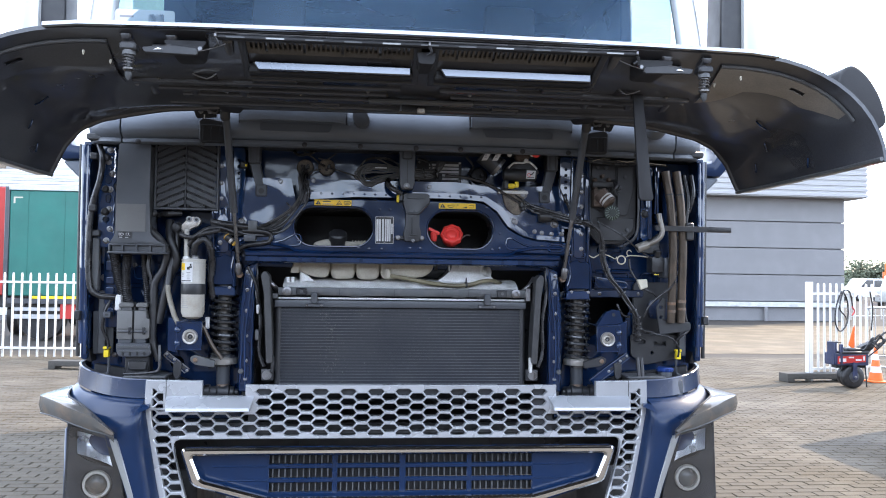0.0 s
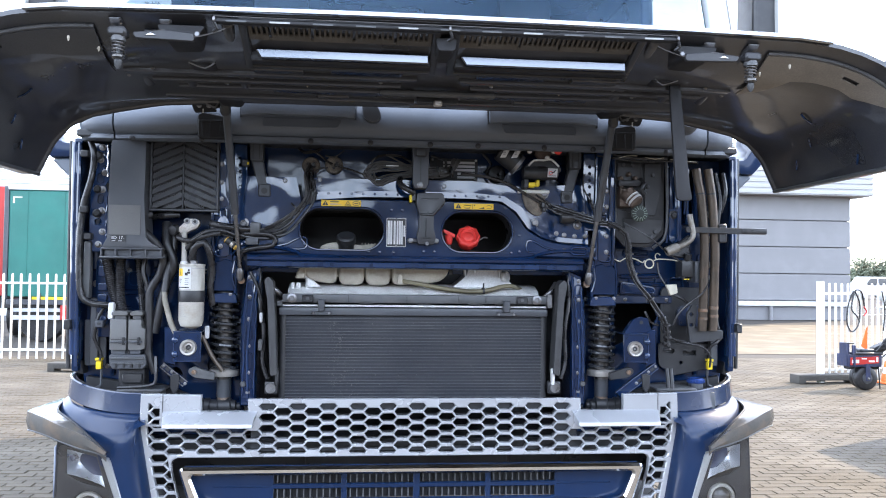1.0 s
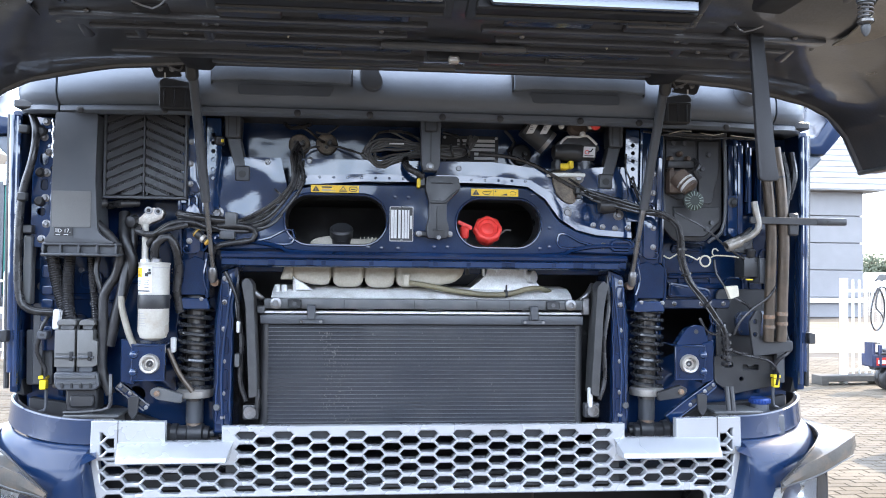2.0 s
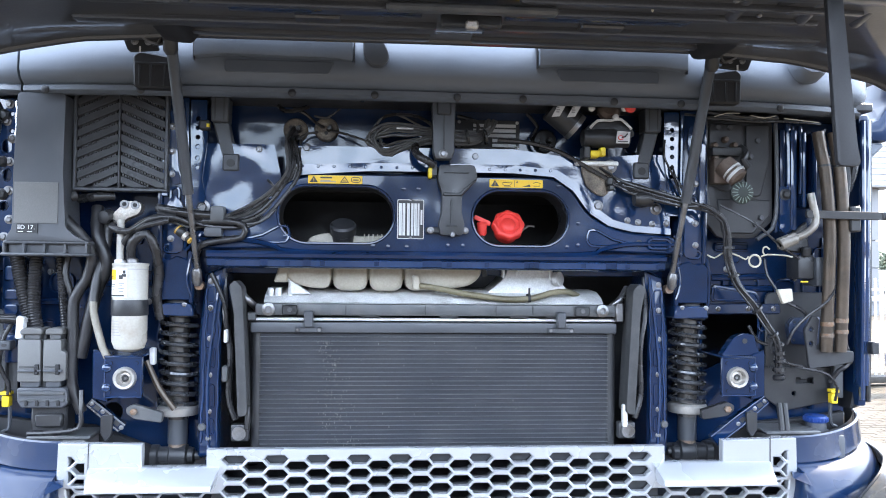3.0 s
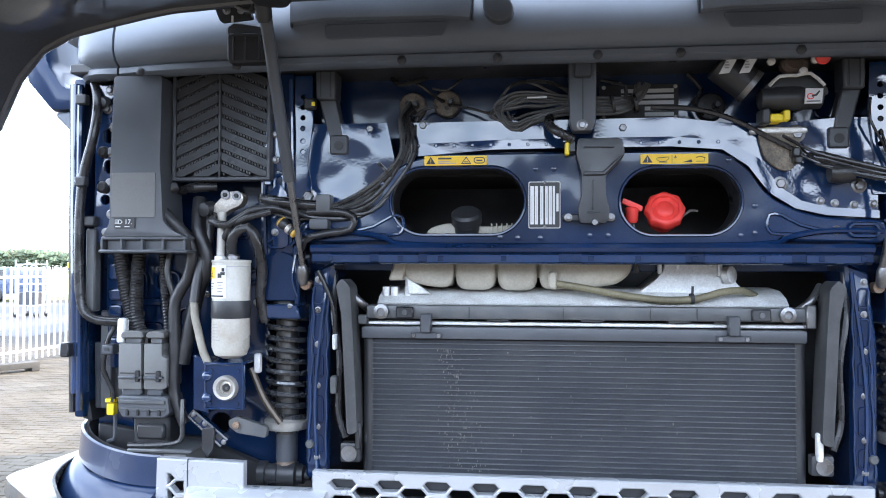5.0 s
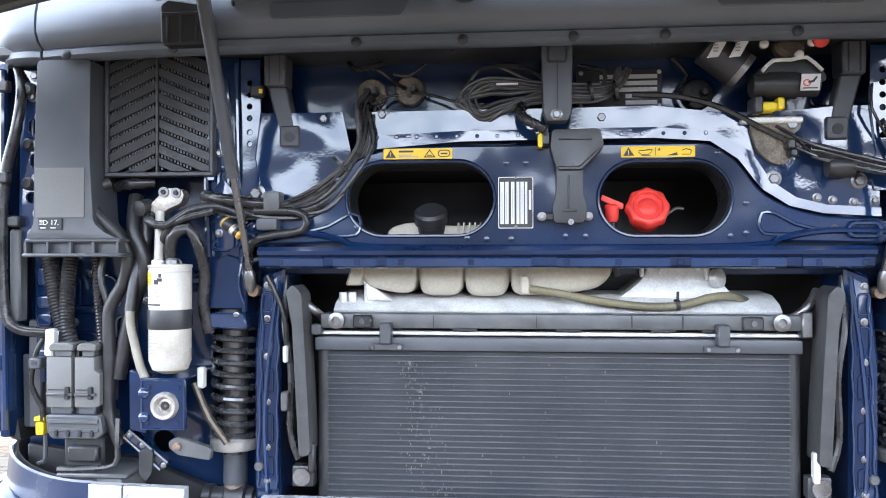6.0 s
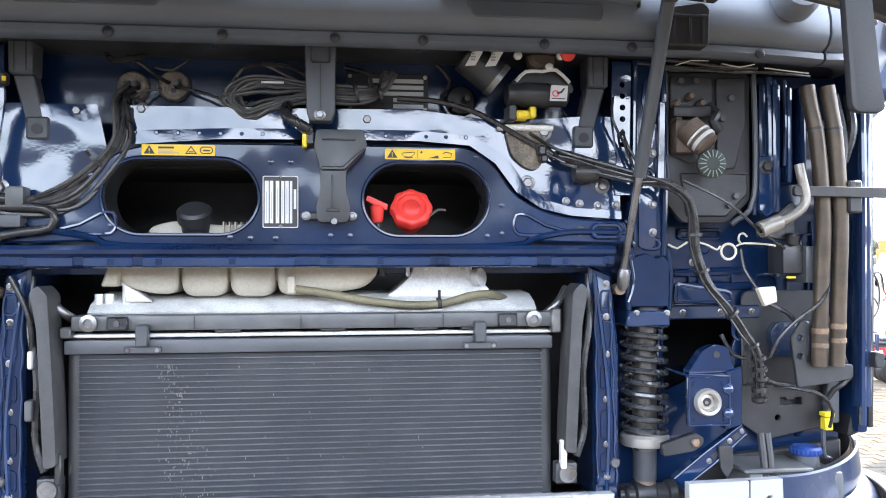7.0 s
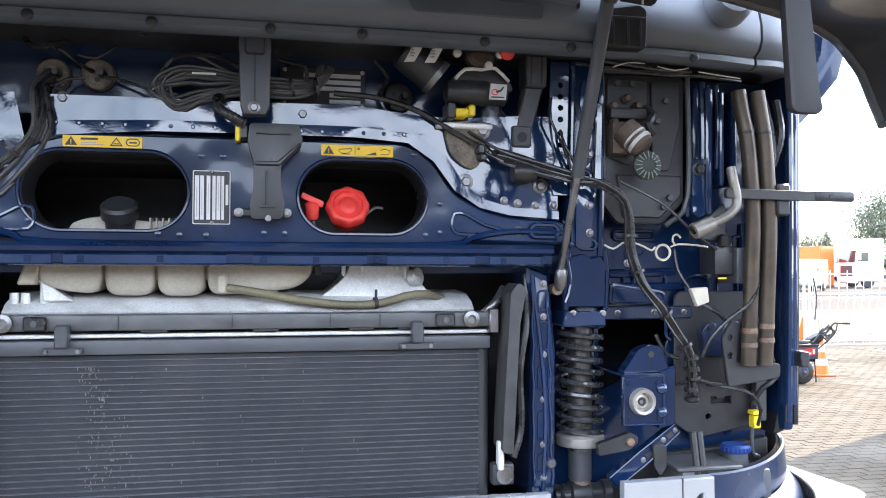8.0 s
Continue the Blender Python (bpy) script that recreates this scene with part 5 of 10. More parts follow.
# upright beads in lighter navy, added as edge highlights
for x, z0, z1, r in ((0.950, 1.73, 2.03, 0.006), (0.984, 1.76, 2.035, 0.009), (0.999, 1.80, 2.03, 0.005), (1.022, 1.84, 2.03, 0.006), (-1.178, 1.64, 2.03, 0.006), (-1.112, 1.66, 2.04, 0.005)):
    part("bright_bead", tube([(x, 0.125 if x > 0 else 0.19, z0), (x + 0.002, 0.12 if x > 0 else 0.185, (z0 + z1) / 2), (x, 0.125 if x > 0 else 0.19, z1)], r, 8), SHEET, truck, "edge bead in lighter navy, drawn as a highlight")
hp = part("hinge_panel", prism(outline([(-1.185, 1.60), (-1.105, 1.60), (-1.105, 2.05), (-1.185, 2.05)], 0.006, 2), 0.196, 0.212, 0.003), SHEET, truck, "shiny navy panel behind a corrugated hose")
for z in (2.00, 1.90, 1.79, 1.69):
    part("rubber_bung", lathe([(0.016, 0), (0.016, 0.01), (0.010, 0.016)], (-1.124, 0.197, z), seg=16), RUBBER, hp)
for z in (1.955, 1.845, 1.74):
    part("panel_slot", prism(outline([(-1.14, z - 0.018), (-1.112, z - 0.018), (-1.112, z + 0.018), (-1.14, z + 0.018)], 0.008, 4), 0.192, 0.198, 0.002), BAYBLUE, hp)
wp = part("wall_fold", prism(outline([(-1.150, 1.36), (-1.070, 1.36), (-1.085, 1.50), (-1.075, 1.56), (-1.095, 1.64), (-1.150, 1.64)], 0.012, 4), 0.150, 0.20, 0.006, 2), BAYBLUE, truck, "navy pressed fold in the side wall")
for z, hh in ((1.575, 0.042), (1.525, 0.030), (1.486, 0.030), (1.446, 0.030), (1.400, 0.036)):
    part("wall_pad", prism(outline([(-1.142, z), (-1.106, z), (-1.106, z + hh), (-1.142, z + hh)], 0.009, 4), 0.140, 0.156, 0.006, 3), SHEET, wp)
part("fold_slot", prism(oval(-1.095, 1.615, 0.022, 0.012, 6), 0.1485, 0.151, 0), INK, wp)
part("fold_rim", tube([(-1.072, 0.149, 1.37), (-1.086, 0.148, 1.50), (-1.077, 0.148, 1.56), (-1.096, 0.148, 1.635)], 0.004, 6), SHEET, wp)


def ripple(x, z0, z1, y, amp, turns, r, mat, parent, name="pressed_edge", lean=0.0):
    """An upright pressed edge that wavers sideways."""
    n = max(8, int(turns * 6))
    pts = [(x + lean * k / n + amp * math.sin(2 * math.pi * turns * k / n) * (0.6 + 0.4 * math.sin(2.3 * k)), y, z0 + (z1 - z0) * k / n) for k in range(n + 1)]
    return part(name, tube(pts, r, 6, 0.012), mat, parent)


def stamp(x, z, w, h, y, mat, parent, r=0.0035, name="stamped_rim"):
    """A rounded pressing: a raised rim round a shallow field."""
    rim = [(px, y, pz) for px, pz in outline([(x - w / 2, z - h / 2), (x + w / 2, z - h / 2), (x + w / 2, z + h / 2), (x - w / 2, z + h / 2)], min(w, h) * 0.4, 5)]
    return part(name, tube(rim + rim[:2], r, 6, smooth=False), mat, parent)


for s in (-1, 1):
    lp = part("post_face", prism(outline([(s * 0.578, 1.15), (s * 0.624, 1.15), (s * 0.624, 1.42), (s * 0.610, 1.58), (s * 0.574, 1.60), (s * 0.581, 1.42)], 0.008, 3), 0.094, 0.101, 0.003, 2), BAYBLUE, truck, "navy pressed face of the lower post")
    # beads and stamped rims in the lighter navy draw the bright edge lines
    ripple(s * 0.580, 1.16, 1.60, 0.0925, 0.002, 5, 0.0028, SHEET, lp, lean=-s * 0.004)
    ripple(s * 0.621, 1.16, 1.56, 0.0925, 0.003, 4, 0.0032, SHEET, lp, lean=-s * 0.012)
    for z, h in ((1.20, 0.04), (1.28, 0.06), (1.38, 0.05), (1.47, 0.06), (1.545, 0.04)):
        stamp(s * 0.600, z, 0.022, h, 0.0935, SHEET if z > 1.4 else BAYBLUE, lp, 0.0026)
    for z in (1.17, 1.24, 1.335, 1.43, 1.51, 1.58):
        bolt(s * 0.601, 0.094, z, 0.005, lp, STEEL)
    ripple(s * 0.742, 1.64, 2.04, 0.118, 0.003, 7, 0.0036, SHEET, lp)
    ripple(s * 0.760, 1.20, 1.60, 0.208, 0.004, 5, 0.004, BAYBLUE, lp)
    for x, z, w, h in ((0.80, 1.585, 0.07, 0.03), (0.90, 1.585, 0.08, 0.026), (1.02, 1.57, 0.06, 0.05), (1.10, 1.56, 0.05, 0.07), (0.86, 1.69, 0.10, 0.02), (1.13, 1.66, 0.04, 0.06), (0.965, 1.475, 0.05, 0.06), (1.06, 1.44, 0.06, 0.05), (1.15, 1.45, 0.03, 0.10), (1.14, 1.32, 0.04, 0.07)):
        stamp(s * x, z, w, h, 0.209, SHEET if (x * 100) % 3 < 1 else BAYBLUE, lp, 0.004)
    for x, z in ((0.775, 1.60), (0.845, 1.625), (0.935, 1.60), (0.99, 1.535), (1.05, 1.60), (1.155, 1.60), (1.09, 1.49), (0.985, 1.42), (1.17, 1.40), (1.12, 1.25), (0.79, 1.52), (0.92, 1.54)):
        bolt(s * x, 0.213, z, 0.006, lp, STEEL)
for x, z, w, h in ((0.57, 1.99, 0.06, 0.07),):
    stamp(x, z, w, h, 0.2145, BAYBLUE, truck, 0.004)
for x in (-0.56, -0.40, -0.31, -0.17, 0.02, 0.12, 0.24, 0.38, 0.50, 0.585):
    part("beam_notch", box(x - 0.006, x + 0.006, 0.0455, 0.050, 1.623, 1.634, 0.001), BAYBLUE, beam)

# ---- radiator pack ----
rad = part("condenser", box(-0.48, 0.468, 0.098, 0.13, 1.13, 1.447, 0.003), FIN, truck, "dark finned condenser in front of the radiator")
for k in range(26):
    z = 1.142 + 0.0117 * k
    part("cooling_tube", box(-0.472, 0.460, 0.091, 0.099, z, z + 0.0013, 0.0), TUBE, rad)
rnd = random.Random(5)
splash = B()
for k in range(210):
    z = 1.425 - 0.28 * rnd.random() ** 1.2
    x = rnd.gauss(-0.300 + 0.18 * (1.42 - z), 0.012 + 0.06 * (1.42 - z)) + (rnd.uniform(0.05, 0.5) if k % 9 == 0 else 0)
    w, h = rnd.uniform(0.0003, 0.0010), rnd.uniform(0.0006, 0.0030)
    box(x - w, x + w, 0.0895, 0.0912, z - h, z + h, 0, bm=splash)
part("dried_splash", splash, CONCRETE_DUST, rad, "pale dried splash marks")["kind"] = "stuff"
for s, x in ((-1, -0.481), (1, 0.469)):
    part("condenser_header", cyl((x, 0.105, 1.13), (x, 0.105, 1.452), 0.013, seg=12), BLACK, rad)
    part("bottom_mount", box(x + s * 0.012, x + s * 0.058, 0.06, 0.09, 1.168, 1.212, 0.006, 2), BLACK, rad)
    part("mount_bush", lathe([(0.018, 0), (0.018, 0.012), (0.008, 0.012)], (x + s * 0.036, 0.064, 1.19), seg=16), STEEL, rad, "steel mounting bolt")
    # foam seal beside the radiator
    sl_ = prism(outline([(s * 0.495, 1.24), (s * 0.518, 1.235), (s * 0.532, 1.50), (s * 0.545, 1.57), (s * 0.53, 1.585), (s * 0.512, 1.565), (s * 0.505, 1.45), (s * 0.497, 1.30)], 0.008, 3), 0.035, 0.11, 0.006, 2)
    part("side_seal", sl_, SEAL, rad, "worn grey foam air seal")
    part("seal_strip", box(s * 0.49, s * 0.503, 0.05, 0.07, 1.20, 1.26, 0.003), ALU if s > 0 else BLACK, rad)
    part("side_pipe", tube([(s * 0.57, 0.12, 1.60), (s * 0.565, 0.10, 1.50), (s * 0.548, 0.09, 1.40), (s * 0.55, 0.09, 1.28), (s * 0.53, 0.08, 1.22)], 0.008, 8), CABLE, rad)
part("top_rail", box(-0.495, 0.480, 0.078, 0.13, 1.447, 1.474, 0.004, 2), DUCT, rad, "black condenser top rail")
part("gap_rail", box(-0.49, 0.485, 0.100, 0.14, 1.477, 1.485, 0.002), ALU, rad)
part("cross_rail", box(-0.485, 0.487, 0.085, 0.14, 1.492, 1.522, 0.005, 2), GREY, rad, "black plastic cross rail")
for x in (-0.45, 0.44):
    part("rail_boss", lathe([(0.017, 0), (0.017, 0.01), (0.009, 0.012), (0.009, 0.004)], (x, 0.086, 1.508), seg=16), STEEL, rad)
for x in (-0.395, 0.385):
    part("rail_clip", box(x - 0.02, x + 0.02, 0.074, 0.09, 1.493, 1.52, 0.003), BLACK, rad)
    part("clip_pin", lathe([(0.006, 0), (0.006, 0.004)], (x, 0.074, 1.507), seg=10), GREY, rad)
for x in (-0.345, 0.325):
    b = box(x - 0.012, x + 0.012, 0.058, 0.085, 1.462, 1.505, 0.003)
    box(x - 0.035, x + 0.035, 0.070, 0.080, 1.448, 1.462, 0.002, bm=b)
    br = part("hanger", b, DUCT, rad, "small black hanger bracket")
    for dx in (-0.028, 0.028):
        part("hanger_screw", lathe([(0.005, 0), (0.004, 0.003)], (x + dx, 0.070, 1.455), seg=8), STEEL, br)
for x in (-0.25, -0.04, 0.15, 0.25):
    part("rail_seam", box(x, x + 0.002, 0.083, 0.10, 1.494, 1.520, 0), INK, rad)
    part("rail_catch", box(x + 0.04, x + 0.09, 0.092, 0.12, 1.487, 1.493, 0.001), BLACK, rad)
for x, z in ((-0.52, 1.555), (0.50, 1.53)):
    part("pipe_stub", tube([(x * 0.93, 0.16, 1.50), (x * 0.96, 0.10, 1.525), (x, 0.10, 1.545), (x * 1.04, 0.12, 1.57)], 0.009, 10), STEEL, rad)
part("side_lug", box(-0.505, -0.483, 0.08, 0.11, 1.478, 1.50, 0.003), GREY, rad)
part("side_lug", box(0.478, 0.50, 0.08, 0.11, 1.478, 1.53, 0.003), STEEL, rad)
# charge air cooler tank, engine casting, expansion tank
cac = swept([(0.15, 1.50), (0.13, 1.525), (0.15, 1.540), (0.20, 1.556), (0.30, 1.562), (0.30, 1.50)], -0.47, 0.46, 30, lambda x: 0.05 * abs(x) ** 2, ALU, "cooler_tank", truck, "cast aluminium cooler end tank")
cast = B()
prism(outline([(0.13, 1.545), (0.17, 1.575), (0.195, 1.60), (0.205, 1.66), (0.335, 1.66), (0.325, 1.605), (0.35, 1.585), (0.375, 1.555), (0.46, 1.535), (0.46, 1.52), (0.13, 1.52)], 0.02, 4), 0.19, 0.34, 0.02, 3, bm=cast)
part("engine_casting", cast, ALU, truck, "rough cast aluminium engine housing")
for x, z in ((0.185, 1.625), (0.318, 1.618), (0.225, 1.635), (0.30, 1.64)):
    part("casting_rib", box(x - 0.004, x + 0.004, 0.175, 0.20, z - 0.03, z + 0.03, 0.003), ALU, cac)
part("casting_port", lathe([(0.02, 0), (0.02, 0.016), (0.012, 0.018)], (0.335, 0.19, 1.592), (0.7, -0.7, 0.1), 14), ALU, cac)
for x in (-0.455, -0.435, -0.40):
    part("tank_post", cyl((x, 0.17, 1.54), (x, 0.17, 1.60 if x == -0.40 else 1.562), 0.009, seg=10), ALU, cac)
part("tank_bracket", prism([(-0.425, 1.60), (-0.40, 1.585), (-0.345, 1.545), (-0.40, 1.545), (-0.405, 1.58), (-0.43, 1.588)], 0.155, 0.20, 0.003), ALU, cac)
tank = box(-0.40, 0.10, 0.17, 0.40, 1.585, 1.68, 0.01, 2)
for pts in ([(-0.42, 1.68), (-0.416, 1.60), (-0.40, 1.578), (-0.355, 1.564), (-0.293, 1.559), (-0.290, 1.68)], [(-0.289, 1.68), (-0.287, 1.556), (-0.194, 1.556), (-0.191, 1.68)],
            [(-0.190, 1.68), (-0.188, 1.555), (-0.097, 1.555), (-0.094, 1.68)], [(-0.093, 1.68), (-0.091, 1.556), (0.03, 1.562), (0.09, 1.572), (0.12, 1.60), (0.125, 1.68)]):
    prism(outline(pts, 0.030, 6), 0.148, 0.38, 0.020, 4, bm=tank)
exp = part("expansion_tank", tank, TANK, truck, "milky plastic expansion tank with rounded lobes")
part("tank_tab", prism([(-0.445, 1.578), (-0.41, 1.578), (-0.40, 1.64), (-0.425, 1.64)], 0.14, 0.22, 0.004), TANK, exp)
part("tank_nozzle", box(-0.072, -0.052, 0.125, 0.16, 1.56, 1.60, 0.004), TANK, exp)
part("tank_top", prism(outline([(-0.36, 1.66), (-0.36, 1.70), (-0.31, 1.715), (-0.21, 1.705), (-0.14, 1.71), (-0.12, 1.66)], 0.02, 4), 0.17, 0.40, 0.015, 2), TANK, exp)
cap = lathe([(0.030, -0.03), (0.030, 0), (0.036, 0.004), (0.036, 0.026), (0.030, 0.032)], (-0.262, 0.17, 1.712), (0, -0.55, 0.83), 28)
part("tank_cap", cap, BLACK, exp, "black screw cap")
for k in range(8):
    part("tank_rib", box(-0.205 + 0.012 * k, -0.202 + 0.012 * k, 0.16, 0.20, 1.69, 1.712, 0.0005), TANK, exp)
hose = part("overflow_hose", tube([(-0.055, 0.135, 1.572), (0.0, 0.13, 1.564), (0.08, 0.125, 1.549), (0.18, 0.122, 1.537), (0.26, 0.125, 1.540), (0.31, 0.135, 1.554), (0.36, 0.15, 1.558), (0.40, 0.19, 1.545)], 0.0085, 10), HOSE, truck, "olive rubber overflow hose")
part("cable_tie", lathe([(0.012, 0), (0.012, 0.008)], (0.243, 0.124, 1.540), (1, 0.1, 0.1), 12), INK, hose)
part("cable_tie_tail", tube([(0.246, 0.113, 1.552), (0.246, 0.110, 1.568)], 0.003, 5), INK, hose)

# red filler cap and dipstick
cap = B()
seat = Matrix.Translation((0.188, 0.135, 1.733)) @ Vector((0, -0.90, 0.43)).to_track_quat("Z", "Y").to_matrix().to_4x4()


def lobed(profile, n, depth, seg, bm):
    """A turned cap whose rim swells in n shallow lobes."""
    rings = []
    for r, h, k in profile:
        ring_ = []
        for i in range(seg):
            a = 2 * math.pi * i / seg
            q = r * (1 + k * depth * max(-0.6, math.cos(n * a)))
            ring_.append(bm.verts.new((q * math.cos(a), q * math.sin(a), h)))
        rings.append(ring_)
    for a, b in zip(rings, rings[1:]):
        for i in range(seg):
            bm.faces.new((a[i], a[(i + 1) % seg], b[(i + 1) % seg], b[i]))
    bm.faces.new(rings[-1])
    bmesh.ops.recalc_face_normals(bm, faces=bm.faces)
    return bm


lobed([(0.034, -0.03, 0), (0.036, -0.004, 0), (0.0425, 0.0, 1), (0.0435, 0.003, 1), (0.0425, 0.020, 1), (0.0395, 0.0245, 1), (0.033, 0.026, 0.5), (0.031, 0.0255, -0.5), (0.0285, 0.020, -1), (0.020, 0.019, 0), (0.017, 0.0225, 0), (0.006, 0.0235, 0)], 8, 0.045, 96, cap)
cap.transform(seat)
fil = part("oil_filler_cap", cap, RED, truck, "red plastic oil filler cap", 50)
dip = part("dipstick_handle", prism(outline([(0.092, 1.755), (0.096, 1.766), (0.139, 1.747), (0.136, 1.735)], 0.003, 3), 0.112, 0.132, 0.004, 2), RED, truck, "red dipstick handle")
part("handle_cup", lathe([(0.010, -0.036), (0.013, -0.030), (0.014, -0.012), (0.016, -0.004), (0.012, 0.0)], (0.116, 0.122, 1.746), (0, 0, 1), 20), RED, dip)
part("dipstick_tube", tube([(0.117, 0.125, 1.708), (0.12, 0.13, 1.66), (0.13, 0.16, 1.60)], 0.007, 8), BLACK, dip)
part("filler_wire", tube([(0.225, 0.13, 1.722), (0.245, 0.13, 1.738), (0.262, 0.13, 1.737)], 0.003, 6), STEEL, fil)


# ---- stickers ----
def sticker(x0, x1, z0, z1, y, mat, name, label, border=None):
    return part(name, prism(outline([(x0, z0), (x1, z0), (x1, z1), (x0, z1)], 0.002, 2), y - 0.0012, y, 0.0003), mat, truck, label)


for x0, x1, z0, z1 in ((-0.353, -0.210, 1.841, 1.863), (0.131, 0.277, 1.839, 1.861)):
    w = sticker(x0, x1, z0, z1, 0.0915, YELLOW, "warning_sticker", "yellow warning sticker with black signs")
    tri = [(x0 + 0.004, z0 + 0.003), (x0 + 0.026, z0 + 0.003), (x0 + 0.015, z1 - 0.002)]
    part("warning_triangle", prism(tri, 0.0893, 0.0902, 0), INK, w)
    part("warning_mark", box(x0 + 0.0143, x0 + 0.0157, 0.0888, 0.0894, z0 + 0.0075, z0 + 0.014, 0), YELLOW, w)
    part("warning_dot", box(x0 + 0.0143, x0 + 0.0157, 0.0888, 0.0894, z0 + 0.0048, z0 + 0.0063, 0), YELLOW, w)
    if x0 < 0:
        bars(x0 + 0.032, x0 + 0.076, z0 + 0.012, z1 - 0.003, 0.0902, 1, INK, w, 7)
        bars(x0 + 0.032, x0 + 0.074, z0 + 0.003, z1 - 0.012, 0.0902, 2, GREYINK, w, 8)
        part("sign_triangle", sheet([(x0 + 0.084, z0 + 0.003), (x0 + 0.108, z0 + 0.003), (x0 + 0.096, z1 - 0.002)], [[(x0 + 0.0875, z0 + 0.005), (x0 + 0.1045, z0 + 0.005), (x0 + 0.096, z1 - 0.0055)]], 0.0893, 0.0902, 0), INK, w)
        part("sign_bar", box(x0 + 0.091, x0 + 0.101, 0.0893, 0.0902, z0 + 0.0065, z0 + 0.0085, 0), INK, w)
        part("sign_round", sheet(oval(x0 + 0.126, (z0 + z1) / 2, 0.026, 0.015, 5), [oval(x0 + 0.126, (z0 + z1) / 2, 0.022, 0.011, 5)], 0.0893, 0.0902, 0), INK, w)
        part("sign_bar", box(x0 + 0.119, x0 + 0.133, 0.0893, 0.0902, z0 + 0.009, z0 + 0.012, 0), INK, w)
    else:
        part("sign_can", tube([(x0 + 0.034, 0.090, z0 + 0.012), (x0 + 0.040, 0.090, z0 + 0.006), (x0 + 0.055, 0.090, z0 + 0.006), (x0 + 0.062, 0.090, z0 + 0.015), (x0 + 0.048, 0.090, z0 + 0.014), (x0 + 0.036, 0.090, z0 + 0.013)], 0.0009, 4), INK, w)
        part("sign_stand", box(x0 + 0.040, x0 + 0.058, 0.0893, 0.0902, z0 + 0.003, z0 + 0.0045, 0), INK, w)
        part("sign_divider", box(x0 + 0.0675, x0 + 0.0685, 0.0893, 0.0902, z0 + 0.002, z1 - 0.002, 0), INK, w)
        part("sign_hatch", prism([(x0 + 0.090, z0 + 0.003), (x0 + 0.112, z0 + 0.003), (x0 + 0.110, z0 + 0.009)], 0.0893, 0.0902, 0), INK, w)
        part("sign_drop", prism(outline([(x0 + 0.072, z1 - 0.009), (x0 + 0.078, z1 - 0.009), (x0 + 0.076, z1 - 0.003)], 0.001, 2), 0.0893, 0.0902, 0), INK, w)
        part("sign_fold", tube([(x0 + 0.120, 0.090, z0 + 0.005), (x0 + 0.137, 0.090, z0 + 0.005), (x0 + 0.139, 0.090, z0 + 0.013), (x0 + 0.128, 0.090, z0 + 0.016), (x0 + 0.120, 0.090, z0 + 0.013)], 0.0009, 4, smooth=False), INK, w)
idp = sticker(-0.116, -0.045, 1.697, 1.802, 0.0915, INK, "rating_plate", "black rating plate with white fields")
part("plate_edge", sheet(outline([(-0.116, 1.697), (-0.045, 1.697), (-0.045, 1.802), (-0.116, 1.802)], 0.003, 2), [outline([(-0.1145, 1.6985), (-0.0465, 1.6985), (-0.0465, 1.8005), (-0.1145, 1.8005)], 0.003, 2)], 0.0890, 0.0902, 0), PAPER, idp)
for x0, x1 in ((-0.112, -0.104), (-0.102, -0.095), (-0.090, -0.083), (-0.079, -0.073), (-0.071, -0.064), (-0.062, -0.057)):
    part("plate_field", box(x0, x1, 0.0890, 0.0902, 1.706, 1.792, 0), PAPER, idp)
    bars(x0 + 0.002, x1 - 0.001, 1.712 + 0.3 * (x0 + 0.11), 1.786, 0.0889, 1, GREYINK, idp, int(-900 * x0), fill=0.22, vertical=True)
part("plate_mark", box(-0.054, -0.049, 0.0890, 0.0902, 1.735, 1.775, 0), PAPER, idp)
for z in (1.700, 1.799):
    part("plate_rivet", lathe([(0.004, 0), (0.002, 0.002)], (-0.08, 0.090, z), seg=10), STEEL, idp)
pl2 = part("type_plate", box(0.05, 0.233, 0.209, 0.2145, 1.958, 2.042, 0.001), INK, truck, "black type plate with white fields")
for k in range(5):
    part("plate_field", box(0.155 if k < 2 else 0.10, 0.222, 0.2075, 0.209, 1.966 + 0.014 * k, 1.975 + 0.014 * k, 0), PAPER, pl2)
for x in (0.06, 0.226):
    for z in (1.964, 2.036):
        part("plate_rivet", lathe([(0.005, 0), (0.003, 0.003)], (x, 0.209, z), seg=10), PAPER, pl2)

# ---- centre bracket with cover, cable coil ----
cb = part("centre_bracket", prism([(-0.030, 2.055), (0.032, 2.055), (0.030, 1.925), (0.022, 1.905), (-0.020, 1.905), (-0.026, 1.925)], 0.03, 0.075, 0.006, 2), DUCT, truck, "dark grey bracket hanging from the cowl")
part("bracket_head", box(-0.018, 0.020, 0.02, 0.05, 2.02, 2.065, 0.004), BLACK, cb)
part("bracket_groove", box(0.0, 0.003, 0.028, 0.04, 1.93, 2.05, 0), INK, cb)
bolt(0.0, 0.03, 1.918, 0.008, cb)
cover = part("connector_cover", prism(outline([(-0.008, 1.892), (0.085, 1.892), (0.093, 1.862), (0.090, 1.85), (0.052, 1.81), (0.052, 1.765), (0.060, 1.735), (0.055, 1.706), (-0.004, 1.706), (-0.008, 1.735), (0.0, 1.765), (0.0, 1.815), (-0.012, 1.855)], 0.008, 3), 0.045, 0.10, 0.005, 2), BLACK, truck, "black moulded connector cover")
part("cover_tab", box(-0.04, 0.074, 0.07, 0.09, 1.712, 1.728, 0.003), BLACK, cover)
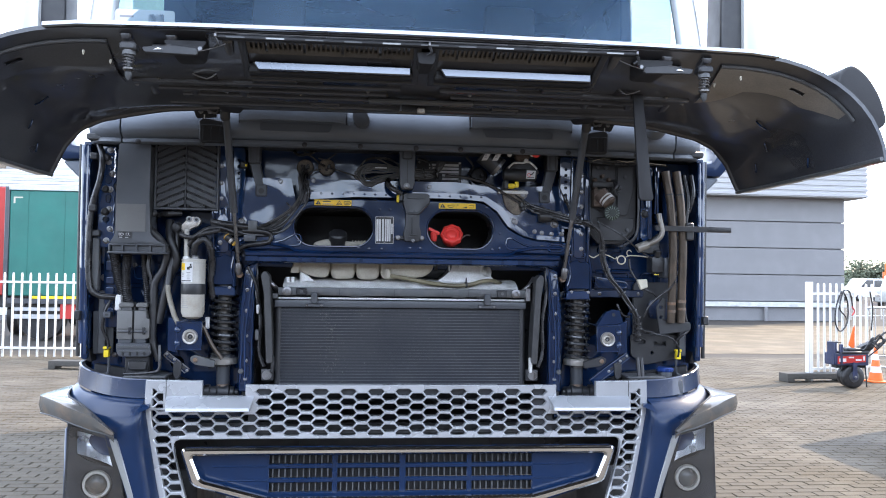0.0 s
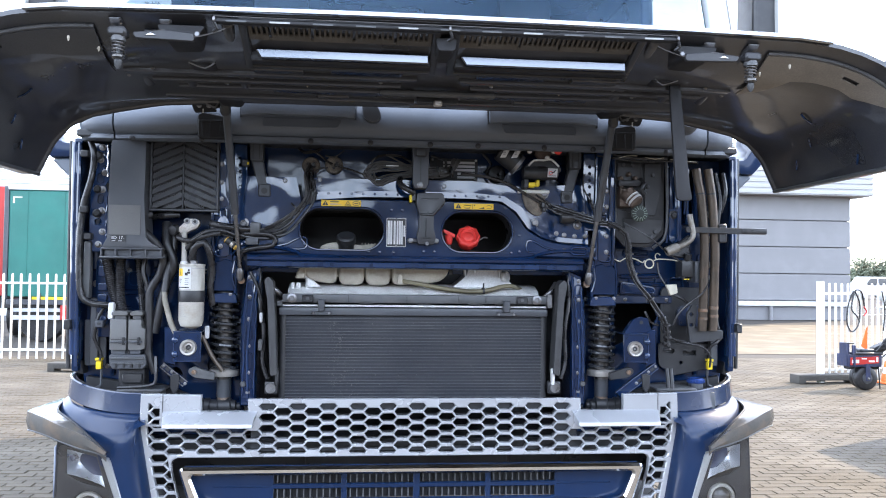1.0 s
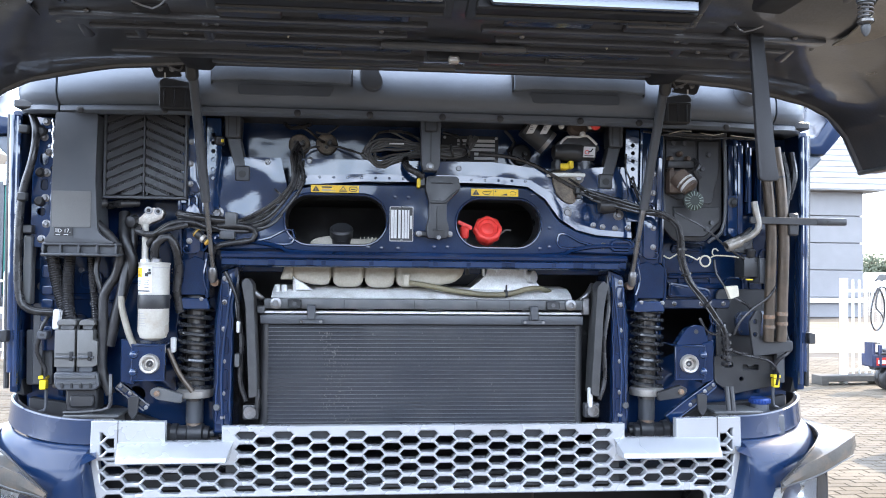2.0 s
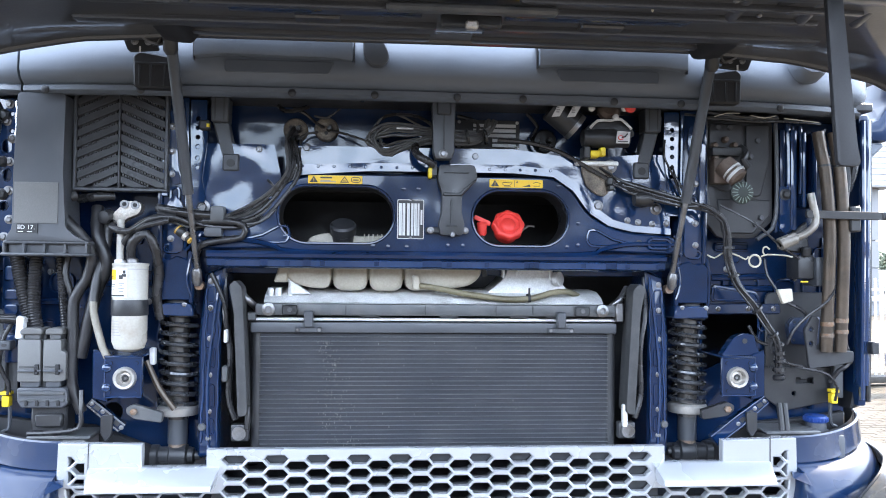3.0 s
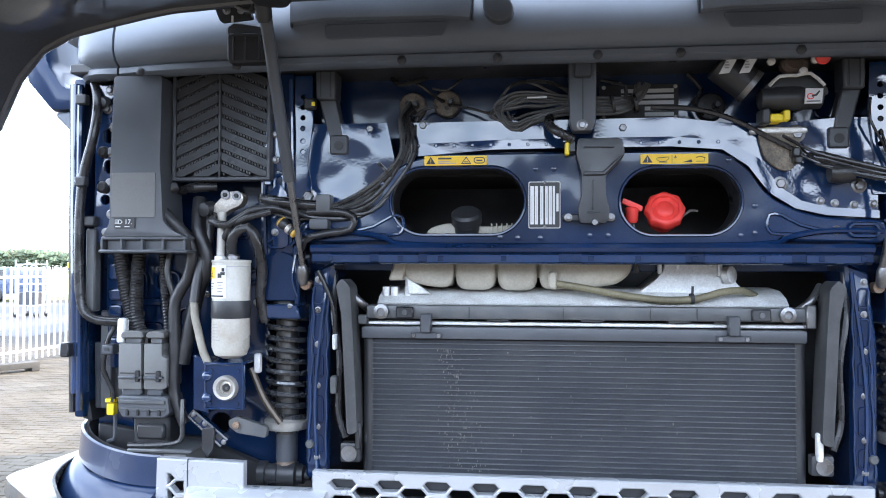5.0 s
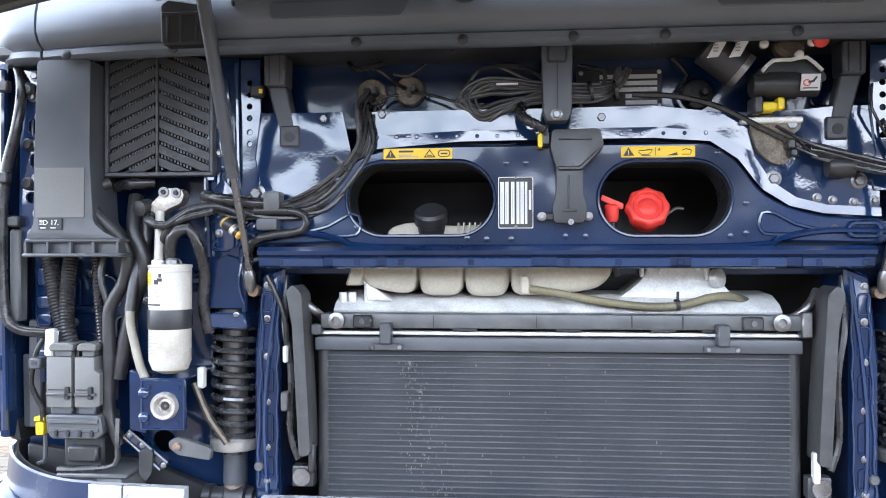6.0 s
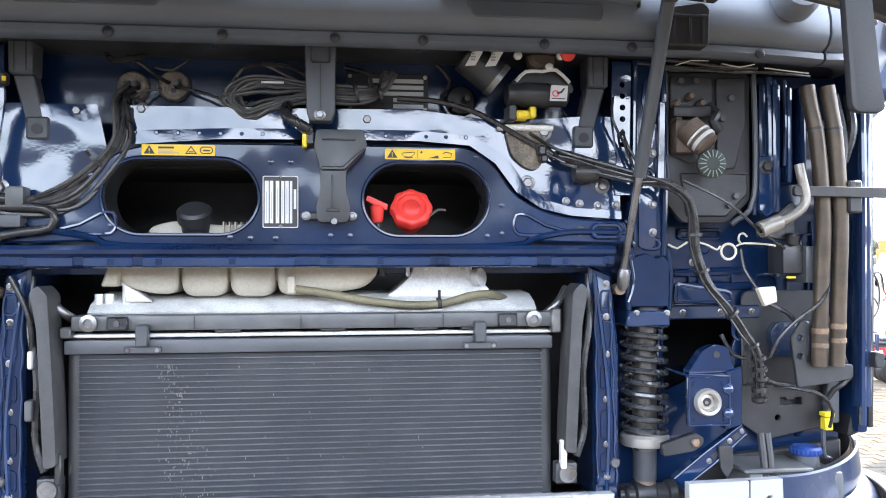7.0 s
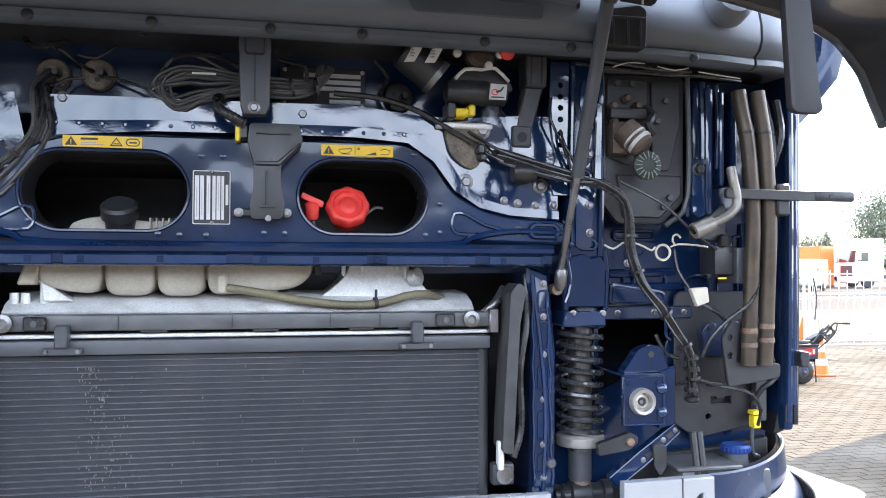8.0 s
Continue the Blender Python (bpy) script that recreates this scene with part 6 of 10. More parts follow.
for x in (-0.028, 0.064):
    bolt(x, 0.069, 1.720, 0.006, cover, STEEL)
part("cover_rib", box(0.022, 0.026, 0.041, 0.05, 1.735, 1.80, 0.001), BLACK, cover)
part("cover_rib", box(0.012, 0.040, 0.041, 0.05, 1.728, 1.732, 0.001), BLACK, cover)
part("cover_rib", box(0.004, 0.070, 0.041, 0.05, 1.870, 1.873, 0.001), BLACK, cover)
part("cover_clip", lathe([(0.008, 0), (0.006, 0.006)], (0.028, 0.045, 1.708), seg=10), STEEL, cover)
part("cover_ridge", prism([(0.002, 1.81), (0.05, 1.81), (0.088, 1.85), (0.088, 1.856), (0.045, 1.818), (0.002, 1.818)], 0.038, 0.05, 0.002), BLACK, cover)
plug = part("plug_body", box(-0.033, -0.010, 0.062, 0.09, 1.862, 1.892, 0.004), BLACK, cover)
part("yellow_plug", box(-0.036, -0.026, 0.060, 0.088, 1.858, 1.886, 0.002), YELPLA, plug)
part("plug_hose", tube([(-0.02, 0.06, 1.892), (-0.04, 0.05, 1.902), (-0.065, 0.06, 1.918), (-0.07, 0.10, 1.945), (-0.05, 0.16, 1.97)], 0.011, 10, ribs=0.0015), CABLE, plug)
rnd = random.Random(11)
coil = part("cable_coil", tube([(-0.19, 0.13, 1.985), (-0.15, 0.12, 2.03), (-0.06, 0.12, 2.03), (0.0, 0.11, 1.985)], 0.0045, 6), CABLE, truck, "coiled loom of thin black cables")
for k in range(11):
    r = rnd.random
    f = k / 10.0
    zt, zb, xl = 2.014 - 0.030 * f - 0.012 * r(), 1.924 + 0.036 * f * r(), -0.212 + 0.062 * r() * (0.3 + f)
    up, low, y = 2.000 - 0.018 * f, 1.956 + 0.018 * f, 0.104 + 0.022 * r()
    pts = [(0.158 - 0.03 * f, 0.145, 2.022 + 0.012 * r()), (0.135 - 0.02 * f, 0.135, 1.985 + 0.01 * r()), (0.085, y, low + 0.002), (-0.035, y, low + 0.004 * r()),
           (-0.11, y - 0.008 * r(), zb + 0.012), (-0.155 + 0.02 * r(), y, zb), (xl, y + 0.006, 0.5 * (zb + zt) + 0.01 * r()),
           (-0.155 + 0.03 * r(), y + 0.008, zt), (-0.09, y, zt - 0.004 * r()), (-0.035, y + 0.006, up), (0.085, y + 0.01, up - 0.006), (0.14, 0.14, 2.002 + 0.01 * r())]
    part("cable", tube(pts, 0.0031 + 0.0008 * r(), 7, 0.010), COIL, coil)
part("cable", tube([(-0.03, 0.12, 1.995), (-0.075, 0.12, 2.015), (-0.115, 0.122, 2.034), (-0.155, 0.12, 2.028), (-0.172, 0.12, 2.008)], 0.003, 7), COIL, coil)
for x in (0.07, 0.12):
    part("cable_band", lathe([(0.022, 0), (0.022, 0.006)], (x, 0.118, 1.978), (1, 0, 0.2), 10), CABLE, coil)
part("cable_label", box(-0.12, -0.075, 0.098, 0.1, 1.992, 1.996, 0), PAPER, coil)
for pts, r in (([(-0.305, 0.192, 2.0), (-0.255, 0.165, 1.985), (-0.20, 0.14, 1.965), (-0.15, 0.12, 1.955)], 0.0032),
               ([(-0.40, 0.17, 2.055), (-0.365, 0.15, 2.035), (-0.34, 0.165, 2.015), (-0.32, 0.192, 2.008)], 0.0042), ([(-0.39, 0.16, 1.965), (-0.365, 0.17, 1.985), (-0.335, 0.185, 1.992)], 0.003), ([(-0.345, 0.17, 2.035), (-0.31, 0.17, 2.030), (-0.275, 0.18, 2.058)], 0.003),
               ([(-0.44, 0.16, 2.058), (-0.42, 0.14, 2.04), (-0.385, 0.14, 2.045), (-0.36, 0.16, 2.058)], 0.006),
               ([(0.16, 0.14, 1.975), (0.25, 0.12, 1.965), (0.33, 0.11, 1.94), (0.40, 0.10, 1.90), (0.46, 0.09, 1.865)], 0.006),
               ([(0.05, 0.15, 2.04), (0.10, 0.12, 2.02), (0.10, 0.12, 1.99)], 0.005),
               ([(0.25, 0.19, 2.06), (0.28, 0.18, 2.02), (0.26, 0.18, 1.99), (0.28, 0.16, 1.96)], 0.005)):
    part("bay_cable", tube(pts, r, 6), CABLE, truck, "thin black cable")
for x, z in ((-0.398, 2.000), (-0.313, 2.004), (0.305, 1.985)):
    g = part("grommet", lathe([(0.034, 0), (0.034, 0.008), (0.030, 0.015), (0.022, 0.0175), (0.010, 0.018)], (x, 0.214, z), seg=20), MUDGREY if x < 0 else BLACK, truck, "round dusty rubber grommet in the firewall")
    for dx, dz in ((-0.012, 0.006), (0.012, 0.008), (0.0, -0.011)):
        part("cable_hole", lathe([(0.0055, 0), (0.0055, 0.002)], (x + dx, 0.1965, z + dz), seg=10), INK, g)
    part("grommet_nipple", lathe([(0.010, 0), (0.006, 0.03)], (x + 0.01, 0.20, z), seg=10), CABLE, g)
# loom running down from the firewall to the side
rnd = random.Random(31)
for k in range(10):
    o, d, e = 0.0047 * k, rnd.uniform(-0.006, 0.006), rnd.uniform(-0.012, 0.012)
    part("loom", tube([(-0.402 + o * 0.5, 0.19, 2.006 - o), (-0.408 + o * 0.6 + d, 0.13 + e, 1.955), (-0.415 + o * 0.9 - d, 0.11 + e, 1.88 + d), (-0.455 + o, 0.10 + e, 1.82 - o * 0.4 + d), (-0.52 + o + d, 0.09 - d, 1.775 - o + d), (-0.58, 0.082 + d, 1.755 - o * 0.8 + d), (-0.66, 0.08 + d, 1.76 - o * 0.8 - d), (-0.74, 0.09, 1.775 - o * 0.6 + e)],
                      (0.0052, 0.0036, 0.0042, 0.0060, 0.0034)[k % 5], 7, ribs=0.0008 if k in (0, 3, 8) else 0), CABLE if k % 3 else COIL, truck, "black cable loom")
part("loom_tie", lathe([(0.026, 0), (0.026, 0.006)], (-0.445, 0.102, 1.83), (0.7, 0, 0.7), 12), CABLE, truck)
part("loom_clamp", box(-0.60, -0.565, 0.06, 0.10, 1.735, 1.775, 0.006, 2), GREY, truck, "grey loom clamp")
part("loom_clamp", box(-0.615, -0.57, 0.06, 0.10, 1.695, 1.72, 0.006, 2), DUCT, truck)

# grey hanging brackets left and right of the firewall
for s in (-1, 1):
    b = B()
    prism([(s * 0.563, 2.068), (s * 0.612, 2.068), (s * 0.610, 2.0), (s * 0.565, 2.0)], 0.10, 0.16, 0.004, bm=b)
    prism([(s * 0.565, 2.003), (s * 0.608, 2.003), (s * 0.582, 1.905), (s * 0.545, 1.905)], 0.115, 0.15, 0.004, bm=b)
    prism([(s * 0.580, 1.918), (s * 0.536, 1.918), (s * 0.536, 1.872), (s * 0.580, 1.872)], 0.11, 0.15, 0.004, bm=b)
    hbk = part("hanging_bracket", b, DUCT, truck, "dark grey hanging bracket")
    for x in (0.575, 0.598):
        part("bracket_groove", box(s * x, s * (x + 0.002), 0.0985, 0.105, 2.005, 2.066, 0), INK, hbk)
    part("bracket_hole", lathe([(0.011, 0), (0.011, 0.002)], (s * 0.558, 0.110, 1.893), seg=14), INK, hbk)
yclip = part("clip_plug", box(-0.640, -0.612, 0.098, 0.12, 1.978, 2.004, 0.004), BLACK, truck, "black cable plug with a yellow mark")
part("yellow_mark", box(-0.620, -0.6125, 0.0965, 0.099, 1.985, 1.994, 0), YELPLA, yclip)

# ---- left of the bay: air duct, filter screen, dryer, spring ----
duct = part("air_duct", prism(outline([(-1.071, 2.050), (-0.955, 2.050), (-0.958, 1.85), (-0.950, 1.712), (-0.925, 1.690), (-0.898, 1.678), (-1.098, 1.678), (-1.079, 1.708), (-1.078, 1.85)], 0.010, 3), 0.030, 0.14, 0.012, 3), DUCT, truck, "dark grey plastic air duct with a faded patch")
part("faded_patch", prism([(-1.074, 1.722), (-0.968, 1.722), (-0.968, 1.825), (-1.074, 1.825)], 0.028, 0.0305, 0.0005), PATCH, duct)
lab = part("duct_label", box(-1.066, -1.016, 0.0265, 0.029, 1.697, 1.721, 0), INK, duct, "black label with a lamp sign and number")
lettering("17.", 0.0155, -1.0405, 0.0262, 1.7065, PAPER, lab, "label_number")
for k in range(4):
    part("lamp_ray", box(-1.0635, -1.0565, 0.0255, 0.0268, 1.7075 + 0.0027 * k, 1.7087 + 0.0027 * k, 0), PAPER, lab)
part("lamp_sign", sheet(outline([(-1.0555, 1.7065), (-1.050, 1.7065), (-1.0445, 1.7115), (-1.050, 1.7170), (-1.0555, 1.7170)], 0.002, 3), [outline([(-1.0540, 1.7080), (-1.0505, 1.7080), (-1.0465, 1.7115), (-1.0505, 1.7155), (-1.0540, 1.7155)], 0.001, 2)], 0.0255, 0.0268, 0), PAPER, lab)
for x0, x1 in ((-1.062, -1.050), (-1.040, -1.028)):
    part("print_bar", box(x0, x1, 0.0255, 0.0268, 1.6995, 1.7015, 0), PAPER, lab)
part("duct_foot", box(-1.104, -0.888, 0.025, 0.14, 1.640, 1.648, 0.003), DUCT, duct)
part("duct_foot_top", box(-1.100, -0.892, 0.030, 0.14, 1.670, 1.679, 0.003), DUCT, duct)
part("duct_foot_web", box(-1.092, -0.90, 0.045, 0.14, 1.646, 1.672, 0.002), DUCT, duct)
for x in (-1.098, -1.05, -1.0, -0.95, -0.898):
    part("foot_rib", box(x - 0.003, x + 0.003, 0.030, 0.06, 1.646, 1.672, 0.001), DUCT, duct)

screen = part("filter_screen", box(-0.948, -0.722, 0.112, 0.15, 1.82, 2.075, 0.003), BLACK, truck, "black filter screen with slanted chevron slats")
for a in ((-0.955, -0.946, 1.815, 2.08), (-0.724, -0.715, 1.815, 2.08), (-0.842, -0.836, 1.815, 2.08)):
    part("screen_bar", box(a[0], a[1], 0.085, 0.12, a[2], a[3], 0.002), DUCT, screen)
part("screen_bar", box(-0.955, -0.715, 0.085, 0.12, 1.811, 1.820, 0.002), DUCT, screen)
part("screen_bar", box(-0.955, -0.715, 0.085, 0.12, 2.070, 2.080, 0.002), DUCT, screen)
for k in range(11):
    z = 1.786 + 0.0273 * k
    for x0, x1, z0, z1 in ((-0.946, -0.842, z, z + 0.047), (-0.836, -0.724, z + 0.047, z)):
        rise = (z1 - z0) / (x1 - x0)
        lines = [(0, -1, -1.821), (0, 1, 2.069), (-1, 0, -x0), (1, 0, x1)]
        face = clip_cell([(x0, z0), (x1, z1), (x1, z1 + 0.0195), (x0, z0 + 0.0195)], lines)
        if not face:
            continue
        part("slat", prism(face, 0.090, 0.108, 0.0012), BLACK, screen)
        teeth = B()
        for j in range(15):
            xa = x0 + 0.004 + (x1 - x0 - 0.008) * j / 15
            za = z0 + rise * (xa - x0) - 0.0072
            if 1.823 < za < 2.060:
                box(xa, xa + 0.0036, 0.094, 0.112, za, za + 0.0066, 0, bm=teeth)
        if teeth.faces:
            part("toothed_edge", teeth, GREY, screen)
        else:
            teeth.free()

joint = part("pipe_joint", prism(outline([(-0.852, 1.728), (-0.835, 1.726), (-0.812, 1.742), (-0.786, 1.752), (-0.778, 1.770), (-0.785, 1.784), (-0.815, 1.786), (-0.832, 1.772), (-0.852, 1.752)], 0.008, 3), 0.085, 0.12, 0.006, 2), COPPERY, truck, "tarnished cast pipe joint with two bolts")
for x, z in ((-0.822, 1.777), (-0.795, 1.775)):
    part("joint_ring", lathe([(0.011, 0), (0.011, 0.004), (0.006, 0.004)], (x, 0.085, z), seg=16), STEEL, joint)
    part("joint_bolt", lathe([(0.006, 0), (0.005, 0.004)], (x, 0.081, z), seg=6), INK, joint)
part("joint_port", lathe([(0.017, 0), (0.017, 0.03), (0.010, 0.034)], (-0.862, 0.10, 1.748), (-0.3, -0.9, -0.2), 16), BLACK, joint)
# receiver dryer bottle
bottle = lathe([(0.020, 0), (0.036, 0.008), (0.043, 0.026), (0.0435, 0.218), (0.041, 0.222), (0.012, 0.223)], (-0.795, 0.055, 1.400), (0, 0, 1), 40)
dry = part("dryer_bottle", bottle, WHITE, truck, "white enamel air dryer bottle with a black band")
part("bottle_band", lathe([(0.0445, 0), (0.0450, 0.002), (0.0450, 0.038), (0.0445, 0.040)], (-0.795, 0.055, 1.492), (0, 0, 1), 40), BLACK, dry)
part("bottle_lid", lathe([(0.0445, 0), (0.0450, 0.003), (0.0445, 0.006), (0.02, 0.008)], (-0.795, 0.055, 1.618), (0, 0, 1), 40), WHITE, dry)
part("bottle_groove", lathe([(0.0438, 0), (0.0438, 0.0016)], (-0.795, 0.055, 1.6085), (0, 0, 1), 40), GREYINK, dry)
part("bottle_neck", cyl((-0.824, 0.062, 1.62), (-0.830, 0.085, 1.735), 0.0098, seg=14), WHITE, dry, "white pipe")
part("neck_collar", lathe([(0.014, 0), (0.014, 0.008), (0.010, 0.010)], (-0.824, 0.062, 1.624), (0, 0.1, 1), 14), ALU, dry)
part("bottle_fitting", lathe([(0.014, 0), (0.014, 0.012), (0.010, 0.016)], (-0.79, 0.055, 1.622), (0, 0, 1), 12), STEEL, dry)


def on_bottle(a0, a1, z0, z1, mat, name, r=0.0442):
    b = B()
    n = 8
    lo, hi = [], []
    for i in range(n + 1):
        a = radians(a0 + (a1 - a0) * i / n)
        x, y = -0.795 + r * math.sin(a), 0.055 - r * math.cos(a)
        lo.append(b.verts.new((x, y, z0)))
        hi.append(b.verts.new((x, y, z1)))
    for i in range(n):
        b.faces.new((lo[i], lo[i + 1], hi[i + 1], hi[i]))
    bmesh.ops.recalc_face_normals(b, faces=b.faces)
    return part(name, b, mat, dry)


on_bottle(-80, 6, 1.538, 1.612, PAPER, "bottle_sticker", 0.0440)
on_bottle(-66, -34, 1.582, 1.608, YELLOW, "yellow_sign", 0.0443)
for k in range(5):
    on_bottle(-60 + 2 * k, -41 - 2 * k, 1.586 + 0.0035 * k, 1.5872 + 0.0035 * k, INK, "print_bar", 0.0446)
for a0, a1, z0, z1 in ((6, 20, 1.584, 1.594), (16, 30, 1.590, 1.597), (20, 28, 1.598, 1.606), (-34, -10, 1.570, 1.5715), (-31, -13, 1.564, 1.5655), (-28, -16, 1.558, 1.5595), (4, 24, 1.573, 1.5742), (8, 20, 1.567, 1.5682), (4, 24, 1.560, 1.5612), (6, 22, 1.552, 1.5535), (-37, 26, 1.541, 1.5445)):
    on_bottle(a0 - 28, a1 - 28, z0, z1, INK, "print_bar", 0.0445)
for k in range(6):
    on_bottle(-62, -24 + 6 * (k % 3), 1.478 - 0.007 * k, 1.4795 - 0.007 * k, GREYINK, "print_bar", 0.0443)
part("bay_hose", tube([(-0.868, 0.11, 1.74), (-0.872, 0.10, 1.66), (-0.886, 0.085, 1.59), (-0.892, 0.075, 1.525)], 0.013, 10), RUBBER, truck, "black rubber hose")
part("dryer_hose", tube([(-0.892, 0.075, 1.535), (-0.890, 0.072, 1.50), (-0.880, 0.07, 1.46), (-0.862, 0.06, 1.41), (-0.845, 0.06, 1.375)], 0.0095, 10), PALERUB, truck, "pale grey rubber hose")
for pts, r, rb in (([(-0.95, 0.10, 1.80), (-0.985, 0.07, 1.775), (-0.965, 0.06, 1.74), (-0.925, 0.06, 1.70), (-0.90, 0.08, 1.65), (-0.915, 0.09, 1.58), (-0.945, 0.09, 1.53), (-0.945, 0.09, 1.42), (-0.945, 0.09, 1.31), (-0.92, 0.09, 1.24)], 0.014, 0),
                   ([(-0.90, 0.12, 1.77), (-0.89, 0.09, 1.70), (-0.865, 0.09, 1.62), (-0.89, 0.10, 1.56), (-0.91, 0.10, 1.48), (-0.93, 0.10, 1.38)], 0.016, 0),
                   ([(-0.95, 0.13, 1.793), (-0.90, 0.10, 1.797), (-0.86, 0.12, 1.80)], 0.012, 0),
                   ([(-0.85, 0.10, 1.735), (-0.845, 0.06, 1.715), (-0.80, 0.05, 1.705), (-0.76, 0.06, 1.735), (-0.70, 0.07, 1.745), (-0.64, 0.075, 1.725)], 0.009, 0),
                   ([(-0.80, 0.07, 1.635), (-0.79, 0.05, 1.68), (-0.755, 0.05, 1.70), (-0.735, 0.06, 1.66), (-0.732, 0.085, 1.60), (-0.738, 0.09, 1.54), (-0.730, 0.10, 1.48)], 0.0125, 0),
                   ([(-0.83, 0.08, 1.66), (-0.80, 0.06, 1.70), (-0.76, 0.05, 1.72), (-0.70, 0.05, 1.735)], 0.008, 0),
                   ([(-1.11, 0.14, 1.64), (-1.09, 0.13, 1.56), (-1.065, 0.12, 1.48), (-1.05, 0.11, 1.43)], 0.019, 0.0025),
                   ([(-1.06, 0.14, 1.64), (-1.057, 0.12, 1.56), (-1.05, 0.11, 1.49), (-1.035, 0.11, 1.43)], 0.017, 0.0025),
                   ([(-1.00, 0.14, 1.64), (-0.985, 0.12, 1.55), (-0.975, 0.12, 1.45)], 0.012, 0.002),
                   ([(-1.170, 0.12, 2.06), (-1.150, 0.10, 2.00), (-1.155, 0.09, 1.92), (-1.180, 0.09, 1.82), (-1.188, 0.09, 1.70), (-1.184, 0.09, 1.54), (-1.155, 0.09, 1.487), (-1.08, 0.10, 1.475)], 0.0120, 0.0009),
                   ([(-1.10, 0.13, 1.48), (-1.125, 0.12, 1.44), (-1.14, 0.12, 1.36), (-1.12, 0.13, 1.31), (-1.12, 0.13, 1.28)], 0.006, 0),
                   ([(-0.96, 0.12, 1.68), (-0.975, 0.11, 1.60), (-0.955, 0.11, 1.52), (-0.965, 0.11, 1.42)], 0.008, 0),
                   ([(-0.74, 0.10, 1.77), (-0.69, 0.07, 1.76), (-0.63, 0.07, 1.752), (-0.58, 0.08, 1.75)], 0.012, 0),
                   ([(-0.62, 0.07, 1.735), (-0.55, 0.07, 1.735), (-0.515, 0.075, 1.725), (-0.52, 0.075, 1.695), (-0.58, 0.075, 1.685), (-0.63, 0.08, 1.67), (-0.64, 0.09, 1.63)], 0.009, 0),
                   ([(-0.60, 0.09, 1.60), (-0.575, 0.09, 1.55), (-0.56, 0.09, 1.50), (-0.558, 0.095, 1.42)], 0.006, 0)):
    part("bay_hose", tube(pts, r, 10, ribs=rb), CABLE if r < 0.014 else RUBBER, truck, "corrugated black hose" if rb else "black rubber hose")
for z in (2.005, 1.81):
    part("hose_clip", box(-1.185, -1.158, 0.060, 0.080, z - 0.012, z + 0.012, 0.003), BLACK, truck)
sensor = part("plug_sensor", lathe([(0.010, 0), (0.013, 0.006), (0.013, 0.022), (0.010, 0.026), (0.010, 0.044), (0.006, 0.048)], (-0.684, 0.06, 1.716), (0.75, -0.15, -0.6), 14), RUBBER, truck, "black sensor plug with amber and alloy rings")
amber = material("amber_plastic", (0.50, 0.30, 0.05), 0.4)
part("sensor_ring", lathe([(0.0135, 0), (0.0135, 0.004)], (-0.680, 0.0592, 1.7128), (0.75, -0.15, -0.6), 14), amber, sensor, "amber ring")
part("sensor_collar", lathe([(0.0125, 0), (0.0125, 0.010)], (-0.662, 0.0556, 1.6984), (0.75, -0.15, -0.6), 14), COPPERY, sensor, "alloy collar")
part("sensor_tip", lathe([(0.011, 0), (0.011, 0.005), (0.006, 0.008)], (-0.648, 0.0528, 1.6872), (0.75, -0.15, -0.6), 14), amber, sensor)
part("white_connector", prism([(-1.085, 1.428), (-1.065, 1.428), (-1.062, 1.485), (-1.082, 1.487)], 0.075, 0.10, 0.004), PAPER, truck, "white connector sleeve")
part("white_connector", box(-0.757, -0.742, 0.10, 0.12, 1.36, 1.405, 0.003), PAPER, truck)
part("white_connector", box(-0.563, -0.552, 0.075, 0.095, 1.42, 1.455, 0.003), PAPER, truck)
part("grey_connector", box(-0.566, -0.55, 0.07, 0.095, 1.32, 1.36, 0.003), GREY, truck)
# bright inner sheet with bolts at the far edge, relay rail
ins = part("inner_sheet", sheet([(-1.160, 2.05), (-1.100, 2.05), (-1.100, 1.92), (-1.112, 1.90), (-1.100, 1.87), (-1.104, 1.70), (-1.110, 1.665), (-1.166, 1.665), (-1.165, 1.7)],
     [oval(-1.13, 1.925, 0.024, 0.034), oval(-1.128, 1.85, 0.018, 0.03), oval(-1.135, 1.77, 0.022, 0.022), oval(-1.118, 2.01, 0.010, 0.010), oval(-1.118, 1.965, 0.010, 0.010)], 0.112, 0.119, 0.002), SHEET, truck, "shiny navy inner sheet with bolts and holes")
for z in (2.035, 1.99, 1.945, 1.885, 1.81, 1.735, 1.69):
    bolt(-1.122 + 0.010 * math.sin(40 * z), 0.112, z, 0.008, ins, STEEL)
for z, r in ((2.005, 0.016), (1.885, 0.014), (1.80, 0.015)):
    part("rubber_bung", lathe([(r, 0), (r, 0.008), (r * 0.6, 0.014)], (-1.138, 0.112, z), seg=16), RUBBER, ins)
# upper ripple in aluminium colour stands in for pale reflections on the navy
for z0, z1 in ((1.93, 2.045), (1.72, 1.86)):
    ripple(-1.106, z0, z1, 0.111, 0.003, 3, 0.0035, BRIGHT if z0 > 1.9 else SHEET, ins)
part("relay_rail", box(-1.178, -1.153, 0.10, 0.13, 1.50, 1.70, 0.004), GREY, truck, "narrow grey rail")
part("rail_lug", box(-1.18, -1.15, 0.09, 0.12, 1.705, 1.73, 0.004), BLACK, truck)
lug = part("rail_lug", box(-1.132, -1.104, 0.095, 0.13, 1.398, 1.422, 0.003), DUCT, truck)
part("lug_hole", prism(oval(-1.118, 1.411, 0.012, 0.008, 5), 0.0935, 0.096, 0), INK, lug)
